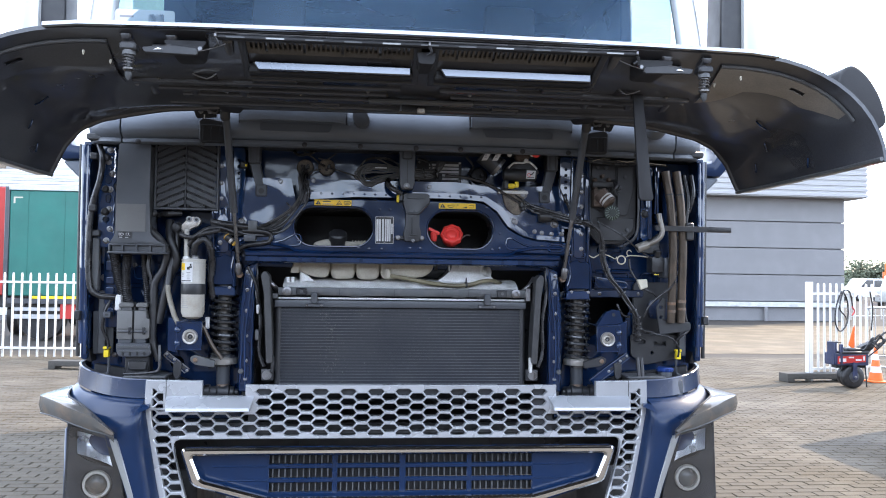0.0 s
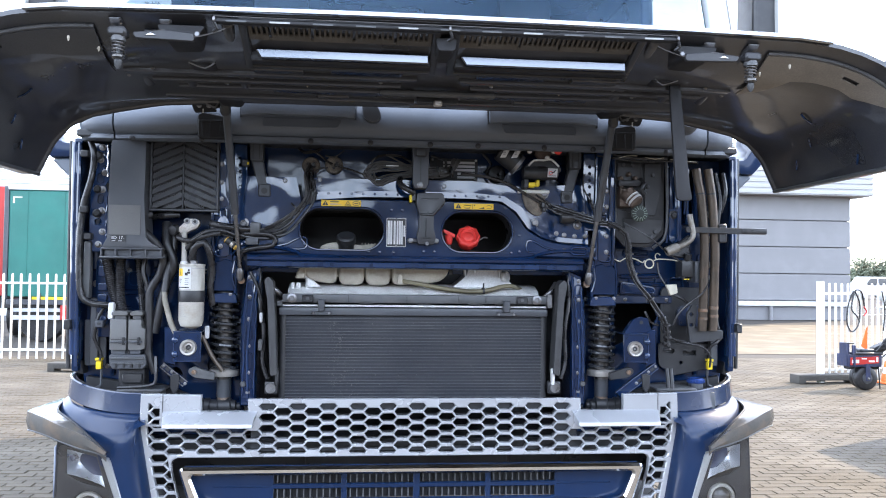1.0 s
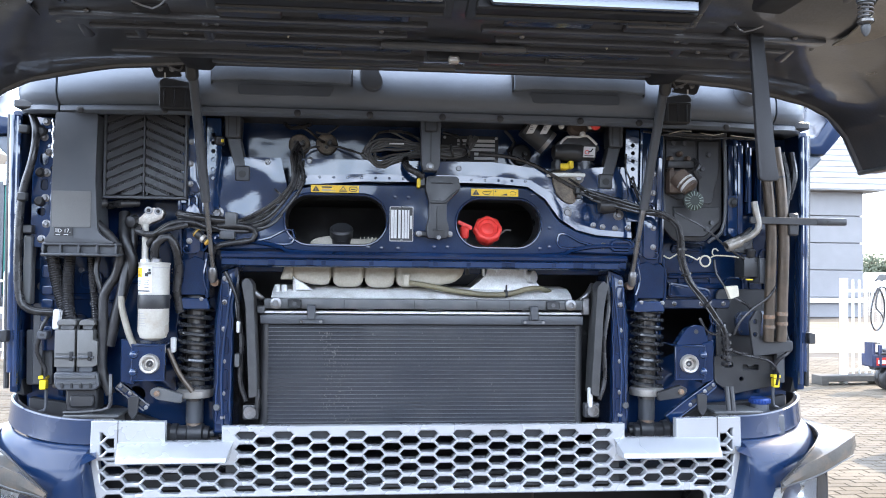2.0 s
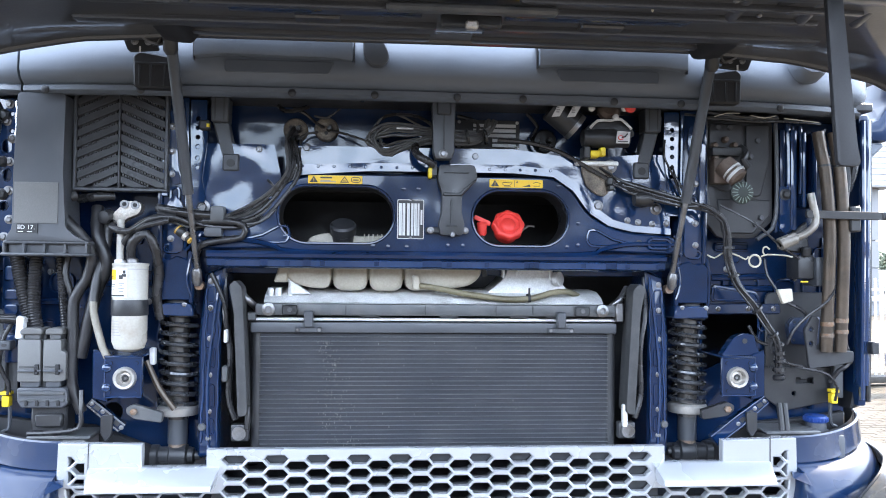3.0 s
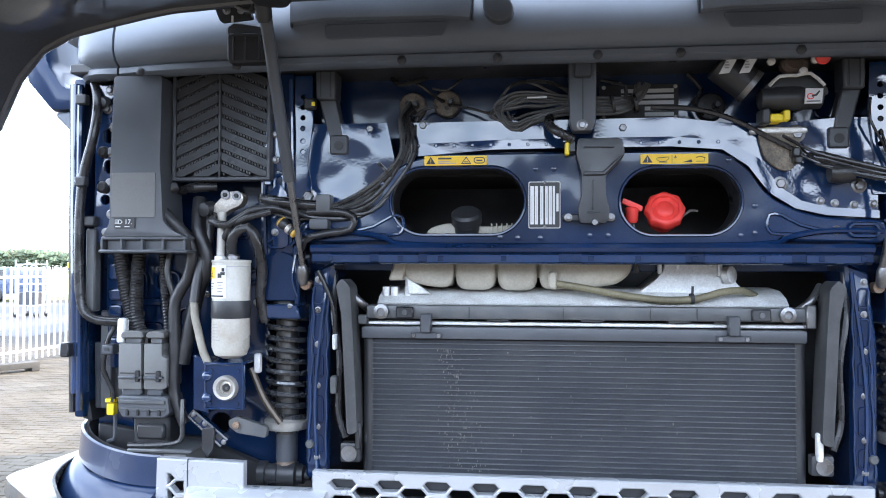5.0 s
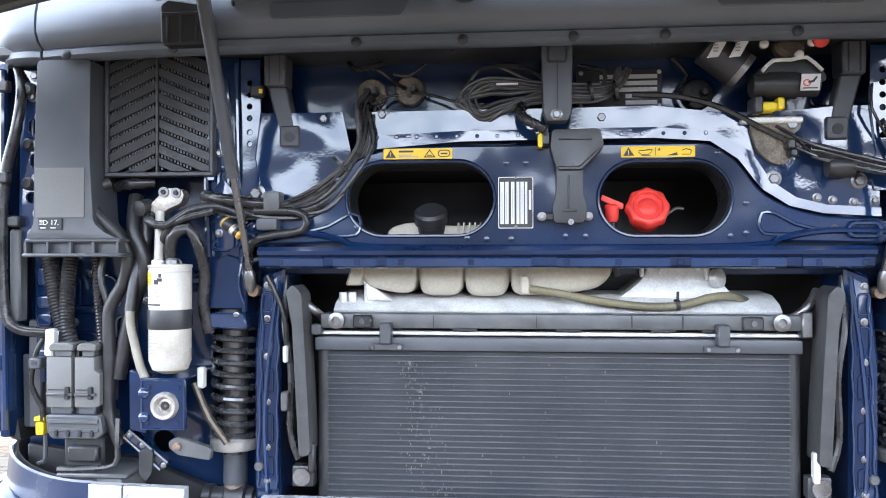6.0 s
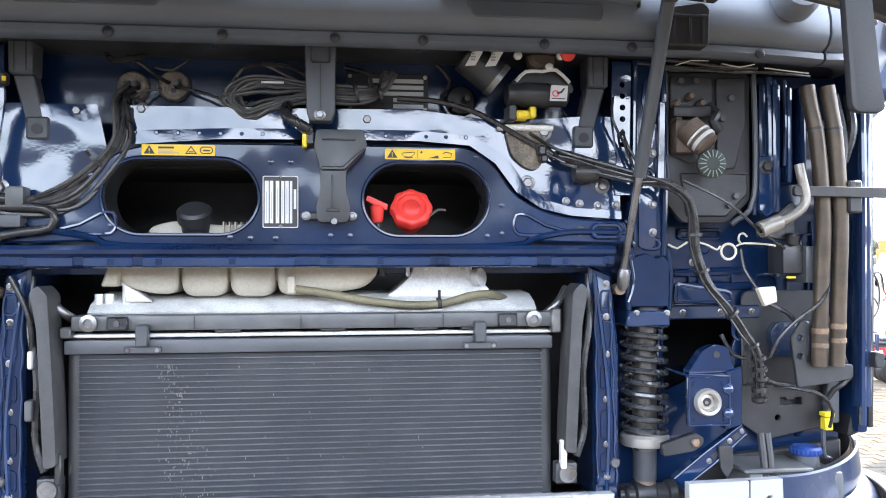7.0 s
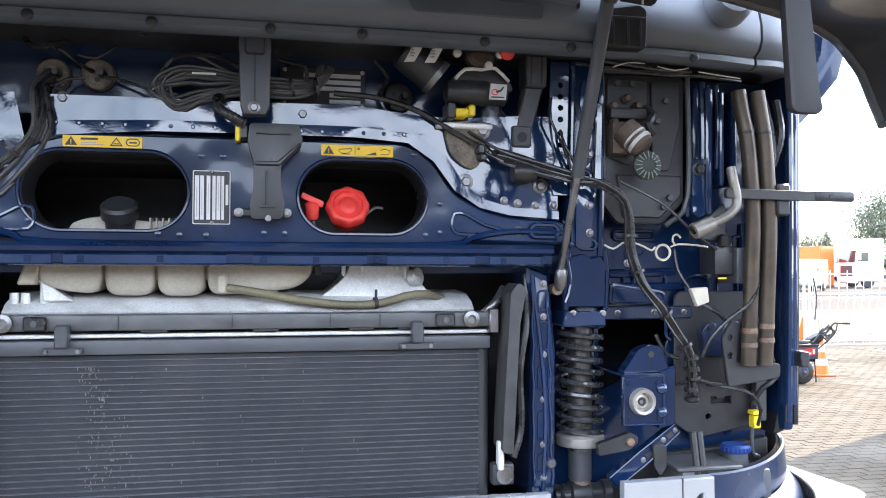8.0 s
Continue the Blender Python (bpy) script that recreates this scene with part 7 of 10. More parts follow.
# fuse boxes
for x0, x1 in ((-1.072, -1.017), (-1.010, -0.966)):
    fb = part("fuse_box", prism(outline([(x0, 1.322), (x1, 1.322), (x1 + (0.012 if x0 > -1.015 else 0), 1.326), (x1 + (0.012 if x0 > -1.015 else 0), 1.395), (x1, 1.40), (x1, 1.428), (x0, 1.428)], 0.003, 2), 0.066, 0.15, 0.004, 2), PATCH, truck, "grey clip-top fuse box")
    part("fuse_neck", box(x0 + 0.012, x1 - 0.004, 0.074, 0.13, 1.428, 1.442, 0.002), GREY, fb)
    part("fuse_lid", prism(outline([(x0 + 0.004, 1.441), (x1 + 0.003, 1.441), (x1 + 0.003, 1.456), (x1 - 0.012, 1.458), (x0 + 0.014, 1.458), (x0 + 0.004, 1.452)], 0.003, 2), 0.066, 0.13, 0.003), PATCH, fb)
    part("fuse_latch", box(x0 + 0.002, x1 + 0.005, 0.058, 0.07, 1.347, 1.353, 0.0015), DUCT, fb)
    part("latch_hook", box(x1 - 0.012, x1 - 0.002, 0.058, 0.07, 1.340, 1.366, 0.0015), PITCH, fb)
    part("fuse_slot", box(x0 + 0.004, x1 - 0.014, 0.0648, 0.07, 1.358, 1.3605, 0), INK, fb)
    part("fuse_foot", box(x0 + 0.003, x1 - 0.003, 0.075, 0.14, 1.305, 1.324, 0.003), DUCT, fb)
part("fuse_gap", box(-1.017, -1.010, 0.085, 0.15, 1.30, 1.44, 0), INK, truck)
hb = part("fuse_holder", prism(outline([(-1.072, 1.306), (-0.952, 1.306), (-0.946, 1.268), (-0.958, 1.256), (-1.060, 1.256), (-1.070, 1.272)], 0.004, 2), 0.062, 0.15, 0.004), DUCT, truck, "dark stepped fuse holder")
for k in range(2):
    part("holder_step", box(-1.066 + 0.004 * k, -0.954, 0.055 + 0.004 * k, 0.07, 1.290 - 0.018 * k, 1.298 - 0.018 * k, 0.001), GREY, hb)
for k in range(4):
    part("holder_hook", box(-1.05 + 0.026 * k, -1.043 + 0.026 * k, 0.056, 0.07, 1.262, 1.276, 0.001), PITCH, hb)
part("holder_neck", box(-1.045, -0.955, 0.085, 0.15, 1.19, 1.258, 0.006), PITCH, hb)
part("holder_plinth", box(-1.030, -0.962, 0.070, 0.15, 1.205, 1.240, 0.005), BLACK, hb)
part("support_pipe", tube([(-0.915, 0.07, 1.30), (-0.912, 0.06, 1.24), (-0.918, 0.06, 1.205), (-0.98, 0.055, 1.196), (-1.04, 0.055, 1.194)], 0.006, 8), CABLE, hb)
for s in (-1, 1):
    if s < 0:
        part("connector_plate", prism(outline([(-1.190, 1.421), (-1.112, 1.421), (-1.112, 1.257), (-1.187, 1.257)], 0.005, 2), 0.168, 0.174, 0.002), DUCT, truck, "dark grey plate behind a yellow connector")
    yc = part("yellow_connector", box(s * 1.126 - 0.0095, s * 1.126 + 0.0095, 0.128, 0.15, 1.248, 1.276, 0.002), YELPLA, truck, "small yellow connector on a stalk")
    part("connector_cap", box(s * 1.126 - 0.012, s * 1.126 + 0.012, 0.126, 0.15, 1.279, 1.288, 0.001), YELPLA, yc)
    part("connector_stalk", tube([(s * 1.119, 0.14, 1.25), (s * 1.119, 0.14, 1.195), (s * 1.128, 0.14, 1.185), (s * 1.142, 0.15, 1.18)], 0.005, 6), DUCT, yc)
    part("connector_rail", box(s * 1.165, s * 1.135, 0.15, 0.17, 1.26, 1.50, 0.003), DUCT, truck)
    # tow socket plate
    plate = part("socket_plate", sheet(outline([(s * 0.851, 1.284), (s * 0.757, 1.284), (s * 0.757, 1.388), (s * 0.851, 1.388)], 0.004, 2), [oval(s * 0.799, 1.334, 0.03, 0.03)], 0.040, 0.052, 0.002), BAYBLUE, truck, "navy steel socket plate with a bright ring")
    # rim tube in lighter navy, added as the plate's edge highlight
    rim = [(s * x, 0.0385, z) for x, z in ((0.849, 1.286), (0.759, 1.286), (0.759, 1.386), (0.849, 1.386))]
    part("plate_rim", tube(rim + rim[:1], 0.0024, 6, smooth=False), SHEET, plate)
    part("plate_fold", box(s * 0.852, s * 0.757, 0.035, 0.20, 1.386, 1.391, 0.002), BAYBLUE, plate)
    part("plate_back", prism([(s * 0.885, 1.28), (s * 0.848, 1.27), (s * 0.848, 1.395), (s * 0.885, 1.405)], 0.055, 0.12, 0.003), BAYBLUE, plate)
    part("socket_ring", lathe([(0.015, -0.004), (0.016, 0.006), (0.020, 0.013), (0.0255, 0.014), (0.0285, 0.009), (0.029, -0.01)], (s * 0.799, 0.040, 1.334), seg=36), WORN, plate, "pale worn metal ring")
    part("socket_washer", lathe([(0.0155, 0.0), (0.0150, 0.003), (0.0100, 0.0045), (0.0085, 0.001)], (s * 0.799, 0.042, 1.334), seg=28), COPPERY, plate)
    part("socket_bore", lathe([(0.0086, 0), (0.0086, 0.003)], (s * 0.799, 0.0415, 1.334), seg=20), INK, plate)
    part("socket_core", lathe([(0.0045, 0), (0.004, 0.006)], (s * 0.798, 0.044, 1.333), seg=6), STEEL, plate)
    for dx, dz in ((0.835, 1.372), (0.772, 1.372), (0.838, 1.298), (0.774, 1.298)):
        part("plate_bolt", lathe([(0.006, 0), (0.005, 0.005)], (s * dx, 0.040, dz), seg=8), BAYBLUE, plate)
    for z in (1.36, 1.31):
        part("plate_bump", lathe([(0.013, 0), (0.0125, 0.006), (0.009, 0.012), (0.003, 0.0145)], (s * 0.846, 0.043, z), (-s * 0.5, -1, 0.1), 18), SHEET, plate)
    # slanted arm with holes
    bar = [(0.897, 1.263), (0.886, 1.278), (0.803, 1.212), (0.819, 1.197)] if s < 0 else [(0.895, 1.262), (0.884, 1.280), (0.800, 1.222), (0.735, 1.172), (0.752, 1.150), (0.822, 1.200)]
    arm = part("slanted_arm", prism(outline([(s * x, z) for x, z in bar], 0.004, 2), 0.06, 0.085, 0.003), BAYBLUE, truck, "navy slanted steel arm with bolts")
    # rim tube added for edge highlights, steel-bright on the left arm only
    rim = [(s * x, 0.058, z) for x, z in bar]
    part("arm_rim", tube(rim + rim[:1], 0.0024, 6, smooth=False), BAYBLUE if s > 0 else STEEL, arm)
    for x, z in ((0.872, 1.256), (0.846, 1.236), (0.824, 1.217)):
        slot = [(x - 0.010, z + 0.001), (x - 0.002, z - 0.008), (x + 0.010, z + 0.001), (x + 0.003, z + 0.009)]
        part("arm_slot", prism([(s * px, pz) for px, pz in slot], 0.0580, 0.061, 0), INK, arm)
    for x, z in ((0.886, 1.267), (0.858, 1.247), (0.812, 1.206)):
        bolt(s * x, 0.060, z, 0.004, arm, STEEL)
    part("arm_link", prism(outline([(s * 0.802, 1.256), (s * 0.783, 1.265), (s * 0.711, 1.243), (s * 0.713, 1.217), (s * 0.782, 1.227), (s * 0.802, 1.242)], 0.006, 3), 0.062, 0.080, 0.004), GREY if s < 0 else BLACK, truck, "dark grey steel link")
    part("link_bolt", lathe([(0.009, 0), (0.009, 0.008), (0.006, 0.010)], (s * 0.782, 0.062, 1.246), seg=6), RUSTY, truck)
    part("lower_lever", prism(outline([(s * 0.860, 1.238), (s * 0.830, 1.240), (s * 0.833, 1.190), (s * 0.846, 1.172), (s * 0.860, 1.192)], 0.005, 3), 0.048, 0.058, 0.003), BLACK, truck, "black lever")
    if s < 0:
        part("slope_pipe", tube([(s * 0.765, 0.11, 1.37), (s * 0.73, 0.10, 1.30), (s * 0.69, 0.10, 1.245)], 0.008, 8), PIPEBROWN, truck, "brown hose beside the socket plate")
    # coil spring with its damper
    cx, cy = s * 0.695, 0.165
    if s > 0:
        cx = 0.710
    damper = part("cab_damper", cyl((cx, cy, 1.21), (cx, cy, 1.51), 0.027, seg=24), DAMPER, truck, "cab damper inside a black coil spring")
    helix = [(cx + 0.047 * math.cos(a), cy - 0.047 * math.sin(a), 1.250 + (1.492 - 1.250) * k / 230) for k, a in ((k, 2 * math.pi * 9.3 * k / 230) for k in range(231))]
    part("coil_spring", tube(helix, 0.0072, 8, smooth=False), SPRING, damper, "black coil spring")
    part("spring_seat", lathe([(0.052, 0), (0.054, 0.004), (0.054, 0.020), (0.048, 0.026), (0.030, 0.028)], (cx, cy, 1.222), (0, 0, 1), 28), WORN, damper, "pale spring seat ring")
    part("damper_rod", lathe([(0.026, 0), (0.026, 0.07), (0.022, 0.075)], (cx, cy, 1.145), (0, 0, 1), 20), DUCT, damper)
    part("damper_foot", lathe([(0.018, 0), (0.025, 0.006), (0.023, 0.016), (0.016, 0.02)], (cx, cy, 1.130), (0, 0, 1), 20), RUSTY, damper)
    part("lower_bush", lathe([(0.012, 0), (0.012, 0.012), (0.022, 0.016), (0.022, 0.03), (0.031, 0.034), (0.031, 0.075), (0.024, 0.08), (0.024, 0.105), (0.030, 0.108), (0.030, 0.125)], (cx - s * 0.06, cy - 0.005, 1.112), (s, 0, 0), 20), BLACK, damper, "black rubber bush")
    part("bush_bolt", lathe([(0.012, 0), (0.012, 0.02), (0.006, 0.024)], (cx - s * 0.075, cy - 0.005, 1.112), (-s, 0, 0), 6), STEEL, damper)
    tw = prism([(s * 0.652, 1.52), (s * 0.75, 1.52), (s * 0.752, 1.66), (s * 0.650, 1.66)], 0.190, 0.21, 0.003)
    prism(outline([(s * 0.648, 1.52), (s * 0.660, 1.52), (s * 0.670, 1.60), (s * 0.664, 1.66), (s * 0.652, 1.66), (s * 0.645, 1.60)], 0.004, 2), 0.100, 0.195, 0.003, bm=tw)
    prism(outline([(s * 0.742, 1.52), (s * 0.752, 1.52), (s * 0.756, 1.60), (s * 0.748, 1.66), (s * 0.736, 1.66), (s * 0.744, 1.60)], 0.004, 2), 0.105, 0.195, 0.003, bm=tw)
    tb = part("spring_tower", tw, BAYBLUE, truck, "navy open-fronted spring tower")
    part("tower_cap", lathe([(0.040, 0), (0.040, 0.012), (0.028, 0.018), (0.012, 0.03), (0.010, 0.05)], (cx, 0.155, 1.520), (0, 0, 1), 24), BLACK, tb)
    for x in (0.668, 0.735):
        bolt(s * x, 0.095, 1.516, 0.005, tb, STEEL)
    part("tower_hood", prism([(s * 0.650, 1.522), (s * 0.740, 1.522), (s * 0.744, 1.488), (s * 0.644, 1.488)], 0.093, 0.20, 0.004), SHEET, tb)
    part("tower_plate", prism(outline([(s * 0.656, 1.53), (s * 0.742, 1.53), (s * 0.744, 1.625), (s * 0.730, 1.640), (s * 0.712, 1.634), (s * 0.692, 1.645), (s * 0.668, 1.638), (s * 0.655, 1.622)], 0.004, 2), 0.099, 0.106, 0.002), BAYBLUE, tb, "navy front plate of the spring tower")
    part("tower_edge", tube([(s * 0.655, 0.10, 1.64), (s * 0.663, 0.098, 1.58), (s * 0.650, 0.096, 1.54)], 0.004, 6), SHEET, tb)
    part("round_bolt", lathe([(0.011, 0), (0.011, 0.006), (0.008, 0.010)], (s * 0.618, 0.098, 1.20), seg=16), GREY, truck, "grey round plug")
    part("tower_mount", box(s * 0.66, s * 0.74, 0.14, 0.20, 1.09, 1.13, 0.006), BLACK, truck)
    # dark liner below and behind
    part("corner_liner", prism([(s * 0.75, 1.06), (s * 1.18, 1.06), (s * 1.18, 1.22), (s * 1.05, 1.20), (s * 0.92, 1.19), (s * 0.76, 1.13)], 0.17, 0.20, 0.004), PITCH, truck)
    part("liner_ledge", box(s * 0.90, s * 1.035, 0.055, 0.17, 1.128, 1.178, 0.005, 2), PATCH, truck, "grey plastic ledge")
    part("ledge_rail", box(s * 0.885, s * 1.04, 0.047, 0.17, 1.178, 1.188, 0.003), GREY, truck)

# ---- right of the bay ----
cp = part("cover_plate", prism(outline([(0.742, 2.042), (0.938, 2.042), (0.938, 1.762), (0.885, 1.712), (0.782, 1.712), (0.738, 1.765)], 0.012, 3), 0.120, 0.14, 0.004, 2), BLACK, truck, "dark pressed cover plate")
part("cover_recess", prism(outline([(0.752, 2.03), (0.848, 2.03), (0.848, 1.86), (0.80, 1.84), (0.752, 1.86)], 0.008, 3), 0.112, 0.122, 0.003), BLACK, cp)
part("cover_field", prism(outline([(0.858, 2.03), (0.925, 2.03), (0.925, 1.93), (0.90, 1.83), (0.858, 1.83)], 0.008, 3), 0.112, 0.122, 0.003), BLACK, cp)
part("cover_groove", prism([(0.775, 1.82), (0.93, 1.82), (0.93, 1.775), (0.88, 1.725), (0.79, 1.725)], 0.1145, 0.122, 0.003), BLACK, cp)
for x, z in ((0.775, 2.02), (0.89, 1.985), (0.885, 1.75), (0.90, 1.77), (0.81, 2.02), (0.87, 1.94)):
    part("cover_nut", lathe([(0.008, 0), (0.007, 0.008)], (x, 0.112, z), seg=6), DUCT, cp)
part("cover_rim", tube([(0.748, 0.115, 1.79), (0.742, 0.112, 1.90), (0.742, 0.112, 2.03), (0.76, 0.112, 2.046), (0.93, 0.112, 2.046), (0.943, 0.112, 2.03), (0.943, 0.112, 1.77), (0.89, 0.112, 1.708)], 0.006, 6), DUCT, cp)
valve = part("air_valve", lathe([(0.018, 0), (0.030, 0.004), (0.030, 0.03), (0.024, 0.036), (0.028, 0.04), (0.028, 0.062), (0.02, 0.066)], (0.775, 0.08, 1.915), (0.55, -0.45, -0.7), 20), BROWN, truck, "brown cast air valve with a ribbed knob")
part("valve_body", box(0.752, 0.80, 0.08, 0.12, 1.86, 1.93, 0.006, 2), BROWN, valve)
part("valve_band", lathe([(0.0295, 0), (0.0295, 0.008)], (0.800, 0.058, 1.885), (0.55, -0.45, -0.7), 20), PAPER, valve)
part("valve_band", lathe([(0.0295, 0), (0.0295, 0.005)], (0.793, 0.064, 1.894), (0.55, -0.45, -0.7), 20), ALU, valve)
for x, z in ((0.762, 1.968), (0.793, 1.985), (0.818, 1.970), (0.764, 1.935)):
    part("valve_fitting", lathe([(0.009, 0), (0.009, 0.014), (0.006, 0.02)], (x, 0.11, z), seg=12), BROWN, valve)
part("valve_head", box(0.75, 0.835, 0.085, 0.12, 1.938, 1.962, 0.005, 2), BLACK, valve)
part("valve_arm", tube([(0.835, 0.10, 1.965), (0.845, 0.08, 1.945), (0.83, 0.07, 1.925), (0.845, 0.07, 1.905)], 0.010, 8), BLACK, valve)
RIBPALE = material("pale_green_rib", (0.20, 0.25, 0.22), 0.5)
knob = part("ribbed_knob", lathe([(0.012, -0.02), (0.030, -0.004), (0.031, 0.006), (0.024, 0.010), (0.012, 0.012)], (0.818, 0.055, 1.833), (-0.05, -1, 0.0), 28), material("dark_green_plastic", (0.018, 0.026, 0.022), 0.5), valve, "dark green ribbed knob")
for k in range(16):
    a = 2 * math.pi * k / 16
    p0 = Vector((0.818, 0.0425, 1.833)) + Vector((0.015 * math.cos(a), 0, 0.015 * math.sin(a)))
    p1 = Vector((0.818, 0.0465, 1.833)) + Vector((0.029 * math.cos(a), 0, 0.029 * math.sin(a)))
    part("knob_rib", cyl(p0, p1, 0.0013, seg=6), RIBPALE, knob)
for x0, x1, z0, z1, y0, mat in ((0.958, 0.975, 1.735, 2.02, 0.115, BAYBLUE), (0.985, 1.003, 1.735, 2.02, 0.105, SHEET), (1.022, 1.034, 1.80, 2.015, 0.11, SHEET), (1.05, 1.066, 1.80, 2.015, 0.11, BAYBLUE)):
    part("side_rail", box(x0, x1, y0, 0.215, z0, z1, 0.006, 2), mat, truck, "navy pressed side rail")
bolt(0.972, 0.114, 1.836, 0.011, truck, BLACK)
part("rail_panel", prism([(0.955, 1.86), (0.99, 1.86), (0.99, 1.735), (0.972, 1.725), (0.955, 1.74)], 0.112, 0.13, 0.002), SHEET, truck)
p1 = part("dark_pipe", tube([(1.041, 0.065, 2.005), (1.048, 0.06, 1.95), (1.056, 0.055, 1.90), (1.066, 0.055, 1.80), (1.073, 0.06, 1.70), (1.073, 0.07, 1.55), (1.073, 0.08, 1.40)], 0.0165, 14), PIPEBROWN, truck, "worn dark steel pipe with rust bands")
p2 = part("dark_pipe", tube([(1.087, 0.065, 2.005), (1.093, 0.06, 1.95), (1.098, 0.055, 1.90), (1.106, 0.055, 1.80), (1.113, 0.06, 1.70), (1.114, 0.07, 1.55), (1.114, 0.08, 1.40)], 0.0165, 14), PIPEBROWN, truck, "worn dark steel pipe with rust bands")
for z, w in ((1.47, 0.012), (1.44, 0.010)):
    part("rust_band", lathe([(0.0182, 0), (0.0182, w)], (1.073, 0.0755, z), (0, 0, 1), 14), RUSTY, p1)
    part("rust_band", lathe([(0.0182, 0), (0.0182, w)], (1.114, 0.0755, z + 0.01), (0, 0, 1), 14), RUSTY, p2)
for p, x in ((p1, 1.054), (p2, 1.096)):
    part("pipe_joint_ring", lathe([(0.018, 0), (0.018, 0.006)], (x, 0.056, 1.915), (0.1, 0, -1), 14), BLACK, p)
wr = part("bent_lever", tube([(1.004, 0.035, 1.832), (1.008, 0.03, 1.80), (1.016, 0.03, 1.765), (1.010, 0.03, 1.742), (0.985, 0.03, 1.722), (0.955, 0.03, 1.71), (0.93, 0.03, 1.70)], 0.0105, 12), LEVER, truck, "pale bent tube lever with a toothed sleeve")
part("lever_sleeve", lathe([(0.0105, 0.0), (0.0165, 0.004), (0.0175, 0.010), (0.0175, 0.052), (0.0145, 0.0535), (0.0140, 0.030), (0.002, 0.029)], (0.962, 0.03, 1.712), (-0.93, 0, -0.37), 20), LEVER, wr, "toothed socket sleeve")
for k in range(10):
    a = 2 * math.pi * k / 10
    q = Vector((0.912, 0.03, 1.692)) + Vector((-0.37, 0, 0.93)) * 0.0128 * math.cos(a) + Vector((0, 1, 0)) * 0.0128 * math.sin(a)
    part("socket_tooth", cyl(q, q + Vector((0.93, 0, 0.37)) * 0.02, 0.0022, seg=5), LEVER, wr)
part("tube_hole", lathe([(0.0035, 0), (0.0035, 0.001)], (1.0045, 0.0245, 1.822), seg=8), INK, wr)
st = part("rubber_strap", prism(outline([(0.988, 1.786), (1.19, 1.784), (1.285, 1.784), (1.30, 1.778), (1.30, 1.768), (1.285, 1.763), (1.19, 1.762), (0.988, 1.765)], 0.006, 3), 0.024, 0.036, 0.003), RUBBER, truck, "black rubber strap holding two pipes")
part("strap_end", box(1.20, 1.30, 0.022, 0.040, 1.762, 1.785, 0.006, 2), RUBBER, st)
part("strap_hole", lathe([(0.005, 0), (0.005, 0.002)], (1.24, 0.0225, 1.774), seg=10), INK, st)
part("strap_anchor", box(1.118, 1.15, 0.036, 0.12, 1.73, 1.80, 0.004), BLACK, st)
rnd = random.Random(21)
for k in range(10):
    j, q = rnd.uniform(-0.011, 0.011), rnd.uniform(0, 0.014)
    w = rnd.uniform(-0.014, 0.014)
    part("loom", tube([(0.42 + 0.018 * k, 0.120 - q, 1.890 - 0.010 * k + 0.02 * (k % 2)), (0.50, 0.09 - q, 1.848 + j * 1.3), (0.593, 0.08 - q, 1.820 + j * 1.4), (0.66, 0.055 - q, 1.800 + j), (0.72, 0.055 - q, 1.790 + w), (0.768 + w * 0.6, 0.06 - q, 1.757 + w * 0.5), (0.782 + w, 0.065 - q, 1.70), (0.786 + w, 0.07 - q, 1.655), (0.812 + w, 0.072 - q, 1.585), (0.858 + w, 0.072 - q, 1.53 + j * 0.4), (0.897 + w, 0.072 - q, 1.475 + j * 0.4), (0.926 + w * 0.8, 0.072 - q, 1.425), (0.934 + w * 0.8, 0.08 - q, 1.34)], rnd.choice((0.0026, 0.0031, 0.0038)), 7), CABLE, truck, "black cable loom")
for x, z, ax in ((0.66, 1.80, (1, 0, -0.2)), (0.785, 1.68, (0, 0, 1)), (0.80, 1.61, (0.3, 0, -1)), (0.865, 1.518, (0.7, 0, -0.7)), (0.91, 1.45, (0.5, 0, -0.8))):
    part("loom_tie", lathe([(0.017, 0), (0.017, 0.006)], (x, 0.064, z), ax, 10), CABLE, truck)
for k in range(5):
    part("loom_tape", lathe([(0.012, 0), (0.0165, 0.002), (0.0165, 0.009 + 0.003 * (k % 2)), (0.012, 0.013)], (0.930 + 0.002 * (k % 3), 0.071, 1.425 - 0.022 * k), (0.12 - 0.05 * (k % 2), 0, -1), 10), CABLE, truck)
